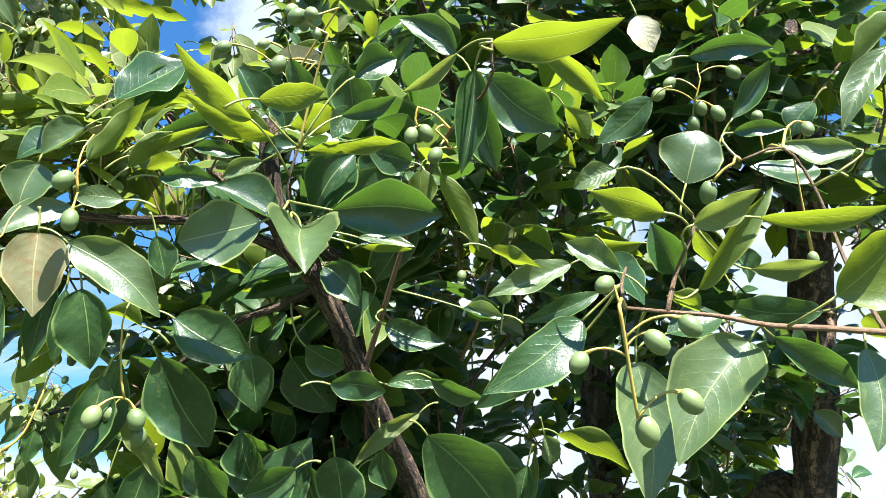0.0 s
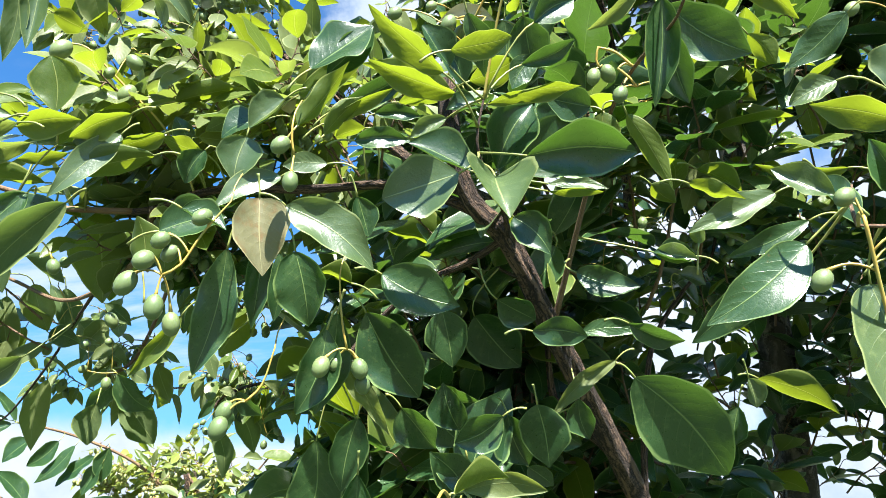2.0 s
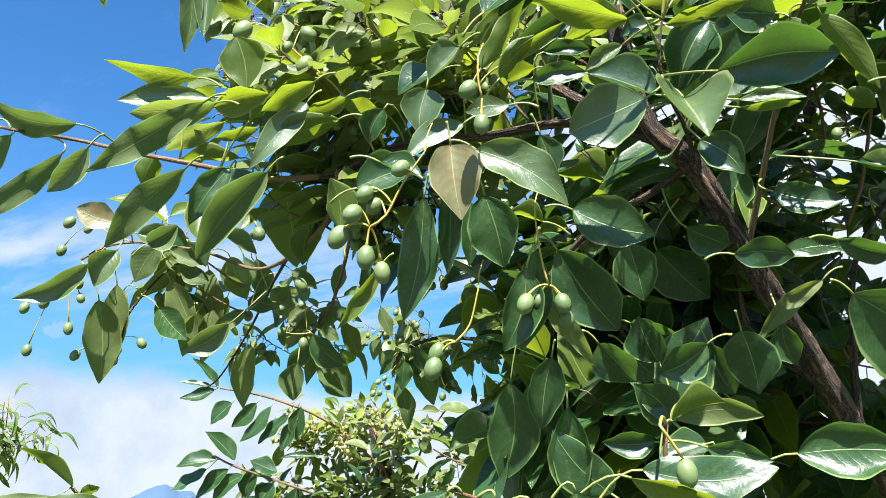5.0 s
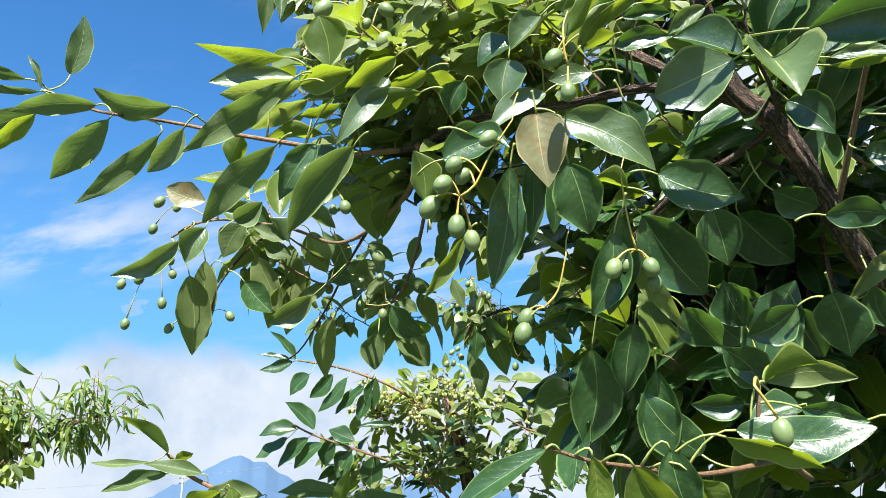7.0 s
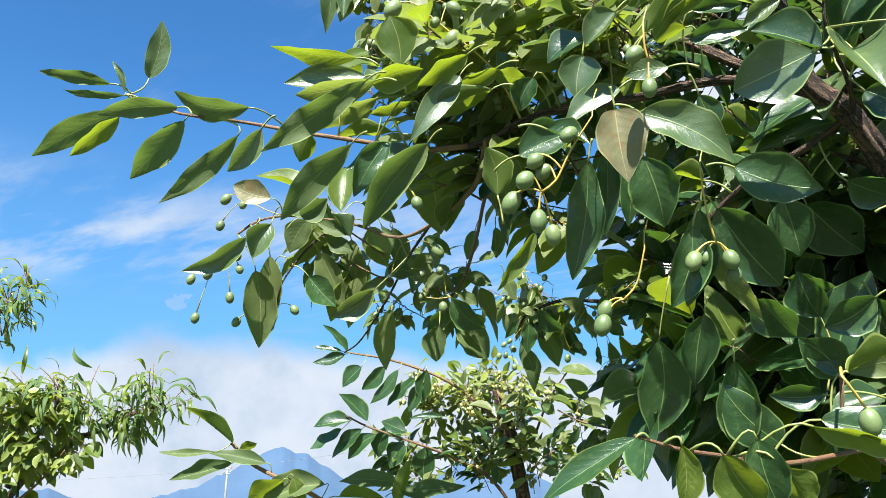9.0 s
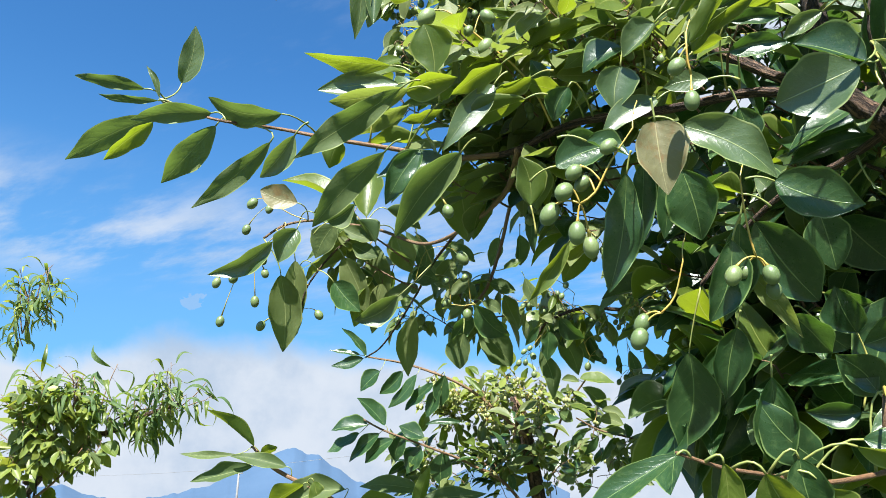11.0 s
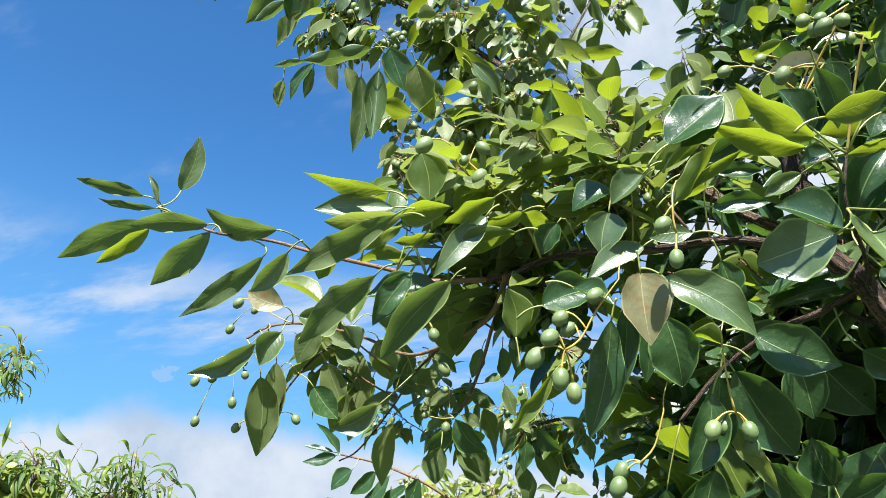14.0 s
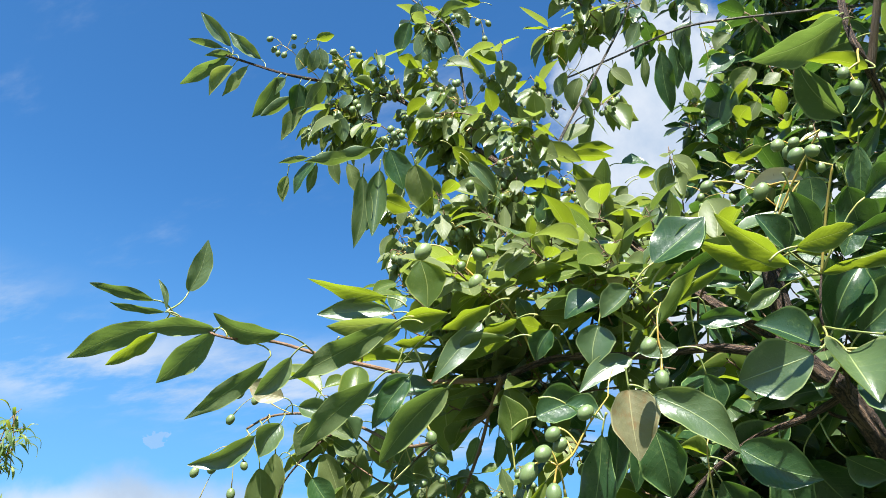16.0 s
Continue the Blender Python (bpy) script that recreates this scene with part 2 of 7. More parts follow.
def plain_material(name, a, b, scale, rough=0.9):
    m, n = material(name)
    t = n.add("ShaderNodeTexCoord")
    f = n.noise(t.outputs["Object"], scale, 8.0, 0.6)
    g = n.noise(t.outputs["Object"], scale * 14, 4.0, 0.6)
    col = n.mix(n.math("ADD", n.math("MULTIPLY", n.step(f, 0.3, 0.7), 0.7), n.math("MULTIPLY", g, 0.3)), a, b)
    p = n.add("ShaderNodeBsdfPrincipled", Base_Color=col, Roughness=rough)
    return finish(m, n, p.outputs[0])


GRASS = plain_material("meadow_grass", (0.020, 0.038, 0.011, 1), (0.052, 0.070, 0.024, 1), 0.35)
# the ridge's aerial haze is put into its blue base colour
RIDGE = plain_material("forest_haze_in_colour", (0.0255, 0.0612, 0.1148, 1), (0.0391, 0.0782, 0.136, 1), 0.004)
CONCRETE = plain_material("weathered_concrete", (0.15, 0.15, 0.15, 1), (0.21, 0.21, 0.21, 1), 3.0)


# ---- mesh helpers ----
def mesh_object(name, verts, faces, mats, parent=None, uvs=None, smooth=True, slots=None, origin=None):
    me = bpy.data.meshes.new(name)
    verts = np.asarray(verts, dtype=float)
    if origin is not None:
        verts = verts - np.asarray(origin, dtype=float)
    me.from_pydata(verts.tolist(), [], faces)
    for m in mats:
        me.materials.append(m)
    if uvs is not None:
        layer = me.uv_layers.new(name="UVMap")
        idx = np.empty(len(me.loops), dtype=np.int32)
        me.loops.foreach_get("vertex_index", idx)
        layer.data.foreach_set("uv", np.asarray(uvs, dtype=np.float32)[idx].ravel())
    if slots is not None:
        me.polygons.foreach_set("material_index", np.asarray(slots, dtype=np.int32))
    me.polygons.foreach_set("use_smooth", np.full(len(me.polygons), smooth))
    me.update()
    ob = new(name, me)
    if origin is not None:
        ob.location = origin
    if parent is not None:
        ob.parent = parent
    return ob


def unit(a):
    a = np.asarray(a, dtype=float)
    return a / max(1e-9, np.linalg.norm(a))


class Heap:
    """Vertices, faces, leaf coordinates and material slots of one mesh that grows piece by piece."""

    def __init__(self):
        self.v, self.f, self.uv, self.s, self.n = [], [], [], [], 0

    def put(self, verts, faces, uvs, slot=0):
        self.v.append(np.asarray(verts, dtype=float))
        self.uv.append(np.asarray(uvs, dtype=float))
        self.f.extend([tuple(i + self.n for i in f) for f in faces])
        self.s.extend([slot] * len(faces))
        self.n += len(verts)

    def make(self, name, mats, parent=None, origin=None):
        return mesh_object(name, np.concatenate(self.v), self.f, mats, parent, np.concatenate(self.uv), True, self.s, origin)


def smooth_path(pts, step):
    """A Catmull-Rom line through pts, with points about step apart."""
    p = np.asarray(pts, dtype=float)
    p = np.vstack([2 * p[0] - p[1], p, 2 * p[-1] - p[-2]])
    res = []
    for i in range(1, len(p) - 2):
        k = max(2, int(np.linalg.norm(p[i + 1] - p[i]) / step))
        for t in np.arange(k) / k:
            a, b, c, d = p[i - 1], p[i], p[i + 1], p[i + 2]
            res.append(0.5 * (2 * b + (c - a) * t + (2 * a - 5 * b + 4 * c - d) * t * t + (3 * b - a - 3 * c + d) * t ** 3))
    res.append(p[-2])
    return np.array(res)


def tube(heap, path, radii, sides=8, slot=0, knots=0.0, seed=0):
    """A round, tapering, slightly knotted stem along path."""
    path = np.asarray(path, dtype=float)
    k = len(path)
    tang = np.gradient(path, axis=0)
    side = np.cross(unit(tang[0]), (0.31, 0.77, 0.55))
    verts, uvs, run = [], [], 0.0
    for i in range(k):
        t = unit(tang[i])
        side = unit(side - t * np.dot(side, t))
        up = np.cross(t, side)
        if i:
            run += np.linalg.norm(path[i] - path[i - 1])
        for j in range(sides):
            a = 2 * math.pi * j / sides
            r = radii[i]
            if knots:
                q = Vector((math.cos(a) * 1.6 + seed, math.sin(a) * 1.6, run * 14.0))
                q2 = Vector((math.cos(a) * 5 + seed, math.sin(a) * 5, run * 30.0))
                r *= 1 + knots * noise.noise(q) + 0.45 * knots * noise.noise(q2) + 0.3 * knots * noise.noise(q2 * 2.7)
            verts.append(path[i] + r * (math.cos(a) * side + math.sin(a) * up))
            uvs.append((abs(j / sides - 0.5) * 0.2, run))
    faces = [(i * sides + j, i * sides + (j + 1) % sides, (i + 1) * sides + (j + 1) % sides, (i + 1) * sides + j) for i in range(k - 1) for j in range(sides)]
    faces.append(tuple(range(sides))[::-1])
    faces.append(tuple((k - 1) * sides + j for j in range(sides)))
    heap.put(verts, faces, uvs, slot)


def blade(base, tip, normal, width, rows, cols, fold, bow, wave, rng, twist=0.0, shape=0.85, point=0.5):
    """Vertices, faces and leaf coordinates of one leaf blade between base and tip: fold lifts both halves off the midrib, bow arches
    it along its length, wave ripples the margin, point sharpens the tip."""
    base, tip = np.asarray(base, dtype=float), np.asarray(tip, dtype=float)
    axis = tip - base
    length = np.linalg.norm(axis)
    axis = axis / length
    nrm = unit(np.asarray(normal) - axis * np.dot(normal, axis))
    side = np.cross(axis, nrm)
    v = 0.5 - 0.5 * np.cos(math.pi * np.linspace(0, 1, rows))
    v = 0.5 * v + 0.5 * np.linspace(0, 1, rows)
    f = np.sin(math.pi * v ** shape) ** 0.72
    f = f * (1 - point * 0.55 * np.clip((v - 0.6) / 0.4, 0, 1) ** 1.6)
    f = f / f.max()
    f[0], f[-1] = 0.03, 0.015
    u = np.linspace(-1, 1, cols)
    ph, ph2 = rng.uniform(0, 6.28), rng.uniform(0, 6.28)
    lean = rng.uniform(-0.09, 0.09) * length
    curl = rng.uniform(-0.35, 0.12)
    roll = rng.uniform(-0.4, 0.9)
    skew = 1 + rng.uniform(-0.10, 0.10) * np.sign(u)
    uu, vv = np.meshgrid(u, v)
    ff = f[:, None]
    au = np.abs(uu)
    lift = fold * width * 0.5 * au ** 1.25 * ff * (1.15 - 0.4 * vv)
    lift = lift + wave * length * au ** 2.5 * np.sin(vv * (8.0 + ph2) + ph + 2.2 * np.sign(uu) + ph2) * ff
    lift = lift + curl * length * np.clip(vv - 0.6, 0, 1) ** 2 * 1.6 + roll * width * 0.16 * au ** 5 * ff
    lift = lift + bow * length * np.sin(math.pi * vv) + twist * uu * width * 0.5 * ff * (vv - 0.3)
    ragged = 1 + 0.05 * np.sin(vv * 9.0 + ph + 1.7 * np.sign(uu)) * au + 0.025 * np.sin(vv * 23.0 + ph2 * 2 + np.sign(uu)) * au
    acr = uu * ragged * skew[None, :] * width * 0.5 * ff * (1 - 0.14 * abs(fold) * au) + lean * np.sin(math.pi * vv)
    pts = base + (vv * length)[..., None] * axis + acr[..., None] * side + lift[..., None] * nrm
    faces = [(i * cols + j, i * cols + j + 1, (i + 1) * cols + j + 1, (i + 1) * cols + j) for i in range(rows - 1) for j in range(cols - 1)]
    return pts.reshape(-1, 3), faces, np.stack([(uu + 1) / 2, vv], -1).reshape(-1, 2)


def ball(heap, c, r, axis=(0, 0, 1), stretch=1.12, seg=10, slot=0):
    """A slightly oval drupe, with its long axis along axis."""
    z = unit(axis)
    x = unit(np.cross(z, (0.3, 0.8, 0.52)))
    y = np.cross(z, x)
    rings = max(4, seg // 2 + 1)
    verts, uvs = [np.asarray(c) + z * r * stretch], [(0.5, 1)]
    for i in range(1, rings):
        a = math.pi * i / rings
        for j in range(seg):
            b = 2 * math.pi * j / seg
            verts.append(np.asarray(c) + r * (math.sin(a) * (math.cos(b) * x + math.sin(b) * y) + math.cos(a) * stretch * z))
            uvs.append((j / seg, i / rings))
    verts.append(np.asarray(c) - z * r * stretch)
    uvs.append((0.5, 0))
    last = len(verts) - 1
    faces = [(0, 1 + j, 1 + (j + 1) % seg) for j in range(seg)]
    for i in range(rings - 2):
        faces += [(1 + i * seg + j, 1 + (i + 1) * seg + j, 1 + (i + 1) * seg + (j + 1) % seg, 1 + i * seg + (j + 1) % seg) for j in range(seg)]
    o = 1 + (rings - 2) * seg
    faces += [(o + j, last, o + (j + 1) % seg) for j in range(seg)]
    heap.put(verts, faces, uvs, slot)


# ---- ground, ridge and pole ----
def ground():
    rings, seg = [0.0, 1.5, 4, 10, 30, 100, 400, 1500, 4600], 48
    verts, faces, uvs = [(0, 0, 0)], [], []
    for r in rings[1:]:
        for j in range(seg):
            a = 2 * math.pi * j / seg
            x, y = r * math.cos(a), r * math.sin(a)
            verts.append((x, y, 0.12 * min(1, r / 10) * noise.noise(Vector((x, y, 0)) * 0.3) - max(0, r - 10) * 0.03))
    faces = [(0, 1 + j, 1 + (j + 1) % seg) for j in range(seg)]
    for i in range(len(rings) - 2):
        faces += [(1 + i * seg + j, 1 + (i + 1) * seg + j, 1 + (i + 1) * seg + (j + 1) % seg, 1 + i * seg + (j + 1) % seg) for j in range(seg)]
    g = mesh_object("ground", verts, faces, [GRASS])
    tagged(g, "rough green meadow grass under the trees", "ground", kind="structure")


def mountain():
    """A wooded ridge, three kilometres off, with one rounded double summit."""
    heap_v, faces, cols = [], [], 260
    for i in range(cols):
        az = radians(22 + 40 * i / (cols - 1))
        d = math.degrees(az)
        h = 3.9 * math.exp(-(abs(d - 41.6) / 5.2) ** 1.5) + 3.2 * math.exp(-((d - 27.0) / 5.0) ** 2) - 0.9 + 1.0 * math.exp(-((d - 57) / 2.5) ** 2)
        h += 0.18 * math.exp(-((d - 39.9) / 0.8) ** 2) + 0.16 * noise.noise(Vector((d * 0.9, 0, 0))) + 0.10 * noise.noise(Vector((d * 2.6, 3, 0))) + 0.05 * noise.noise(Vector((d * 9, 7, 0)))
        h -= 0.16 * math.exp(-((d - 40.9) / 0.45) ** 2)
        for k, (f, r) in enumerate(((0.0, 2600), (0.45, 2900), (1.0, 3200))):
            heap_v.append((-math.sin(az) * r, math.cos(az) * r, 1.6 + r * math.tan(radians(-2.0 + (h + 2.0) * f))))
    for i in range(cols - 1):
        for k in range(2):
            a = i * 3 + k
            faces.append((a, a + 3, a + 4, a + 1))
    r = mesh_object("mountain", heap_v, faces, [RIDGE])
    tagged(r, "distant wooded mountain with rounded summit, haze painted in as blue", "mountain", kind="structure")


def utility_pole(at, height):
    base = new("utility_pole")
    base.location = at
    h = Heap()
    tube(h, [(0, 0, 0), (0, 0, height * 0.5), (0, 0, height)], [0.16, 0.14, 0.11], 10)
    h.make("shaft", [CONCRETE], base)
    for z in (0.97, 0.89):
        b = Heap()
        tube(b, [(-0.9, 0.3, height * z), (0, 0, height * z), (0.9, -0.3, height * z)], [0.06] * 3, 4)
        b.make("crossarm", [CONCRETE], base)
        for k in (-0.8, 0.8):
            b = Heap()
            tube(b, [(k, -k / 3, height * z), (k, -k / 3, height * z + 0.15), (k, -k / 3, height * z + 0.28)], [0.05, 0.09, 0.04], 8)
            b.make("insulator", [CONCRETE], base)
    for run in (((-48, 10, 6.2), (-24, 5, 6.5), (0, 0, 7.1)), ((0, 0, 7.1), (19, -3.5, 8.2), (37, -5.5, 9.6))):
        b = Heap()
        tube(b, smooth_path(run, 4.0), [0.018] * len(smooth_path(run, 4.0)), 5)
        b.make("wire", [CONCRETE], base)
    tagged(base, "grey concrete utility pole with crossarms and wires, far off", "pole")


# ---- the fruiting tree ----
def plant(name, at, label):
    t = tagged(new(name), label, "tree")
    t.location = at
    return t


tree = plant("fruiting_tree", (0.45, 1.35, 0.0), "broadleaf tree with glossy leaves and green drupes")
small_tree = plant("fruiting_tree", (-1.45, 2.75, 0.0), "smaller fruiting tree heavy with pale young drupes")
peach_tree = plant("peach_tree", (-4.3, 2.75, 0.0), "peach tree with narrow drooping leaves")
shrub = plant("shrub", (-4.2, 2.45, 0.0), "lime-green broadleaf shrub beside the peach tree")
ROOT = np.array(tree.location)
STEMS, SAMPLES, OWNERS = {}, [], []


def grow(owner, key, name, mat, r0, r1, *pts):
    """A trunk, limb or twig through pts, tapering from r0 to r1."""
    path = smooth_path(pts, max(0.012, r0 * 0.9))
    k = len(path)
    rad = r0 + (r1 - r0) * np.linspace(0, 1, k) ** 0.85
    h = Heap()
    big = r0 > 0.006
    tube(h, path - np.array(owner.location), rad, 20 if big else 8, 0, 0.26 if big else 0.06, len(STEMS) * 3.7)
    ob = h.make(name, [mat], owner)
    STEMS[key] = ob
    if r0 < 0.03:
        SAMPLES.extend(path.tolist())
        OWNERS.extend([key] * k)
    return ob


def petiole(h, base, axis, slot, reach=0.085, r=0.0008):
    """The leaf's stalk, bending from the blade back to the nearest twig."""
    base = np.asarray(base, dtype=float)
    pts = np.array(SAMPLES)
    back = base - axis * 0.02
    d = np.linalg.norm(pts - back, axis=1)
    i = int(d.argmin())
    end = pts[i] if d[i] < reach else base - axis * 0.028 - np.array((0, 0, 0.006))
    mid = base - axis * min(0.022, 0.6 * np.linalg.norm(end - base)) + np.array((0, 0, 0.004))
    q = [(1 - t) ** 2 * base + 2 * t * (1 - t) * mid + t * t * end for t in np.linspace(0, 1, 6)]
    tube(h, q, [r, r * 0.95, r * 0.95, r, r * 1.1, r * 1.5], 5, slot)


KINDS = {"m": LEAF_MATTE, "o": LEAF_OLIVE, "k": LEAF, "P": LEAF_PALE, "t": LEAF, "u": LEAF_BACKLIT, "p": LEAF_PALE, "b": LEAF_BROWN, "d": LEAF_DRY_LIT}
WORDS = {"m": "matte green leaf seen from beneath, with pale midrib", "o": "dull olive-green leaf", "P": "pale grey-green leaf", "p": "pale green leaf, sunlit sheen in its colour", "b": "leaf turning brown, with pale midrib", "d": "cream-white leaf, bleached dry or coloured as sunlit", "u": "yellow-green leaf, backlight put into its colour"}
rng = random.Random(11)


def leaf(key, base, tip, normal, width, kind="t", fold=None, bow=None, shape=None, point=None):
    """One leaf with its stalk. fold, bow, shape and point as in blade(); where they are left out they vary from leaf to leaf."""
    h = Heap()
    usual = (rng.uniform(0.08, 0.50), rng.uniform(-0.05, 0.06), rng.uniform(0.76, 1.04), rng.uniform(0.3, 1.0))
    fold, bow, shape, point = (u if g is None else g for u, g in zip(usual, (fold, bow, shape, point)))
    v, f, uv = blade(base, tip, normal, width, 21, 9, fold * 1.35, bow, rng.uniform(0.014, 0.046), rng, rng.uniform(-0.45, 0.45), shape, point)
    b = np.asarray(base)
    h.put(v, f, uv, 0)
    petiole(h, base, unit(np.asarray(tip) - b), 1, r=0.0011)
    ob = h.make("leaf", [KINDS[kind], PETIOLE], STEMS[key], b)
    ob.location = b - np.array(STEMS[key].parent.location)
    if kind in WORDS:
        ob["label"] = WORDS[kind]


class Spray:
    """Leaves of the far twigs, set one by one but too small to pick apart."""

    def __init__(self):
        self.h = Heap()

    def leaf(self, base, tip, normal, width, kind="t"):
        v, f, uv = blade(base, tip, normal, width, 11, 5, rng.uniform(0.05, 0.45), rng.uniform(-0.03, 0.08), rng.uniform(0.008, 0.02), rng, rng.uniform(-0.3, 0.3), rng.uniform(0.78, 1.0))
        self.h.put(v, f, uv, "tupbdPkom".index(kind))
        petiole(self.h, base, unit(np.asarray(tip) - np.asarray(base)), 9)

    def make(self, owner, label):
        self.h.v = [a - np.array(owner.location) for a in self.h.v]
        mats = [KINDS[k] for k in "tupbdPkom"] + [PETIOLE]
        tagged(self.h.make("foliage", mats, owner), label, kind="stuff")


def fruit_cluster(stalk, drupes, fat=0.0012):
    """A forking stalk with its green drupes."""
    path = smooth_path(stalk, 0.006)
    pts = np.array(SAMPLES)
    i = int(np.linalg.norm(pts - path[0], axis=1).argmin())
    h = Heap()
    near = np.linalg.norm(pts[i] - path[0]) < 0.16
    if near:
        path = np.vstack([smooth_path([pts[i], 0.5 * (pts[i] + path[0]) + (0, 0, 0.006), path[0]], 0.006)[:-1], path])
    else:
        path = np.vstack([smooth_path([path[0] + (0.003, 0.008, 0.03), path[0] + (0.0, 0.003, 0.015), path[0]], 0.006)[:-1], path])
    tube(h, path - ROOT, np.linspace(fat * (1.3 if near else 0.5), fat, len(path)), 6)
    drops = []
    for x, y, z, r in drupes:
        c = np.array((x, y, z))
        away = np.linalg.norm(path - c, axis=1)
        j = int(np.argmin(np.where(np.arange(len(path)) >= len(path) // 4, away, 9)))
        top = c + unit(unit(path[j] - c) * 0.6 + np.array((0, 0, 0.8))) * r * 1.05
        mid = 0.5 * (path[j] + top) + np.array((0, 0, 0.35)) * np.linalg.norm(path[j] - top)
        q = [(1 - t) ** 2 * path[j] + 2 * t * (1 - t) * mid + t * t * top for t in np.linspace(0, 1, 7)]
        tube(h, np.array(q) - ROOT, [fat * 0.8] * 5 + [fat * 1.0, fat * 1.8], 5)
        drops.append((c, r, top - c))
    st = h.make("fruit_stalk", [STALK], tree)
    for c, r, ax in drops:
        d = Heap()
        ball(d, (0, 0, 0), r * 0.94, ax, rng.uniform(1.22, 1.42), 16)
        ob = d.make("fruit", [FRUIT], st)
        ob.location = c - ROOT
        e = Heap()
        ball(e, -unit(ax) * r * 1.12, r * 0.09, ax, 0.6, 6)
        tip = e.make("scar", [FRUIT_TIP], None)
        tip.data.transform(Matrix.Identity(4))
        me, other = ob.data, tip.data
        bm = bmesh.new()
        bm.from_mesh(me)
        me.materials.append(FRUIT_TIP)
        k = len(bm.faces)
        bm.from_mesh(other)
        bm.faces.ensure_lookup_table()
        for face in bm.faces[k:]:
            face.material_index = 1
        bm.to_mesh(me)
        bm.free()
        bpy.data.objects.remove(tip)


class Mass:
    """Many leafy twigs that nobody could count: leaves, twigs and small drupes of one part of the crown."""

    def __init__(self, seed, mats, share=(0.8, 0.96), drupe=FRUIT):
        self.rng, self.mats, self.share, self.drupe = random.Random(seed), mats, share, drupe
        self.leaves, self.twigs, self.fruit = Heap(), Heap(), Heap()

    def sprig(self, p, d, size, leaves, fruit, shape=0.85, slim=0.52, droop=0.6, arch=0.0):
        r = self.rng
        d = unit(d)
        length = size * r.uniform(1.2, 2.2)
        path, q = [np.asarray(p)], d.copy()
        for _ in range(5):
            q = unit(q + np.array((r.gauss(0, 0.16), r.gauss(0, 0.16), r.gauss(0.02, 0.14))))
            path.append(path[-1] + q * length / 5)
        tube(self.twigs, path, np.linspace(0.0022, 0.0012, 6) * size / 0.09, 4)
        turn = r.uniform(0, 6.28)
        for i in range(leaves):
            t = 0.25 + 0.75 * ((i + r.uniform(0, 0.6)) / leaves) ** 0.7
            k = min(4, int(t * 5))
            at = path[k] + (path[k + 1] - path[k]) * (t * 5 - k if t < 1 else 1)
            turn += 2.4 + r.uniform(-0.4, 0.4)
            s = unit(np.cross(q, (0.2, 0.4, 0.9)))
            o = math.cos(turn) * s + math.sin(turn) * np.cross(q, s)
            ax = unit(0.75 * q * (0.4 + t) + 0.9 * o + np.array((0, 0, -droop * r.uniform(0.2, 2.0))))
            nrm = np.array((0, 0, 0.5)) + 0.5 * np.array((r.gauss(0, 1), r.gauss(0, 1), r.gauss(0, 0.6))) + 0.8 * np.array(SUN) + np.array((0, -0.25, 0))
            ln = size * r.uniform(0.6, 1.2)
            b = at + ax * size * 0.2
            tube(self.twigs, [at, at + ax * size * 0.1 + (0, 0, 0.003), b], [0.0010, 0.0009, 0.0009], 3)
            v, f, uv = blade(b, b + ax * ln, nrm, ln * slim * r.uniform(0.8, 1.25), 10, 5, r.uniform(0.05, 0.5), arch + r.uniform(-0.03, 0.08), 0.012, r, 0.0, shape)
            x = r.random()
            self.leaves.put(v, f, uv, 0 if x < self.share[0] else (1 if x < self.share[1] else 2))
        n = int(fruit) + (r.random() < fruit % 1)
        for _ in range(n):
            k = r.randint(2, 4)
            at = path[k]
            e = at + 0.5 * size * np.array((r.gauss(0, 0.5), r.gauss(0, 0.5), r.uniform(-0.8, 0.1)))
            tube(self.twigs, [at, 0.5 * (at + e) + (0, 0, 0.006), e], [0.0011, 0.0009, 0.0008], 3, 1)
            for _ in range(r.randint(2, 5)):
                g = e + 0.32 * size * np.array((r.gauss(0, 0.55), r.gauss(0, 0.55), r.uniform(-0.9, 0.3)))
                tube(self.twigs, [e, 0.5 * (g + e) + (0, 0, 0.004), g], [0.0008, 0.0007, 0.0007], 3, 1)
                ball(self.fruit, g - (0, 0, 0.007), r.uniform(0.0056, 0.0078), (r.gauss(0, .3), r.gauss(0, .3), 1), 1.25, 8)

    def cloud(self, centre, radii, count, size, fruit, heart, lift=0.25, leaves=(6, 10), **kw):
        r = self.rng
        for _ in range(count):
            o = np.array([r.gauss(0, 1) for _ in range(3)])
            o = unit(o) * r.random() ** 0.4
            p = np.asarray(centre) + o * np.asarray(radii)
            d = unit(p - np.asarray(heart)) + 0.7 * np.array([r.gauss(0, 0.6) for _ in range(3)]) + (0, 0, lift)
            self.sprig(p, d, size * r.uniform(0.8, 1.2), r.randint(*leaves), fruit, **kw)

    def make(self, parent, label):
        root = np.array(parent.location)
        for h, name, mats in ((self.leaves, "foliage", self.mats), (self.twigs, "twig_tangle", [TWIG, STALK]), (self.fruit, "fruit_spray", [self.drupe])):
            if h.n:
                h.v = [a - root for a in h.v]
                tagged(h.make(name, mats, parent), label if name == "foliage" else "", kind="stuff")


ground()
mountain()
utility_pole((-72.8, 71.9, -2.9), 7.3)
HEART = (0.35, 1.9, 1.5)

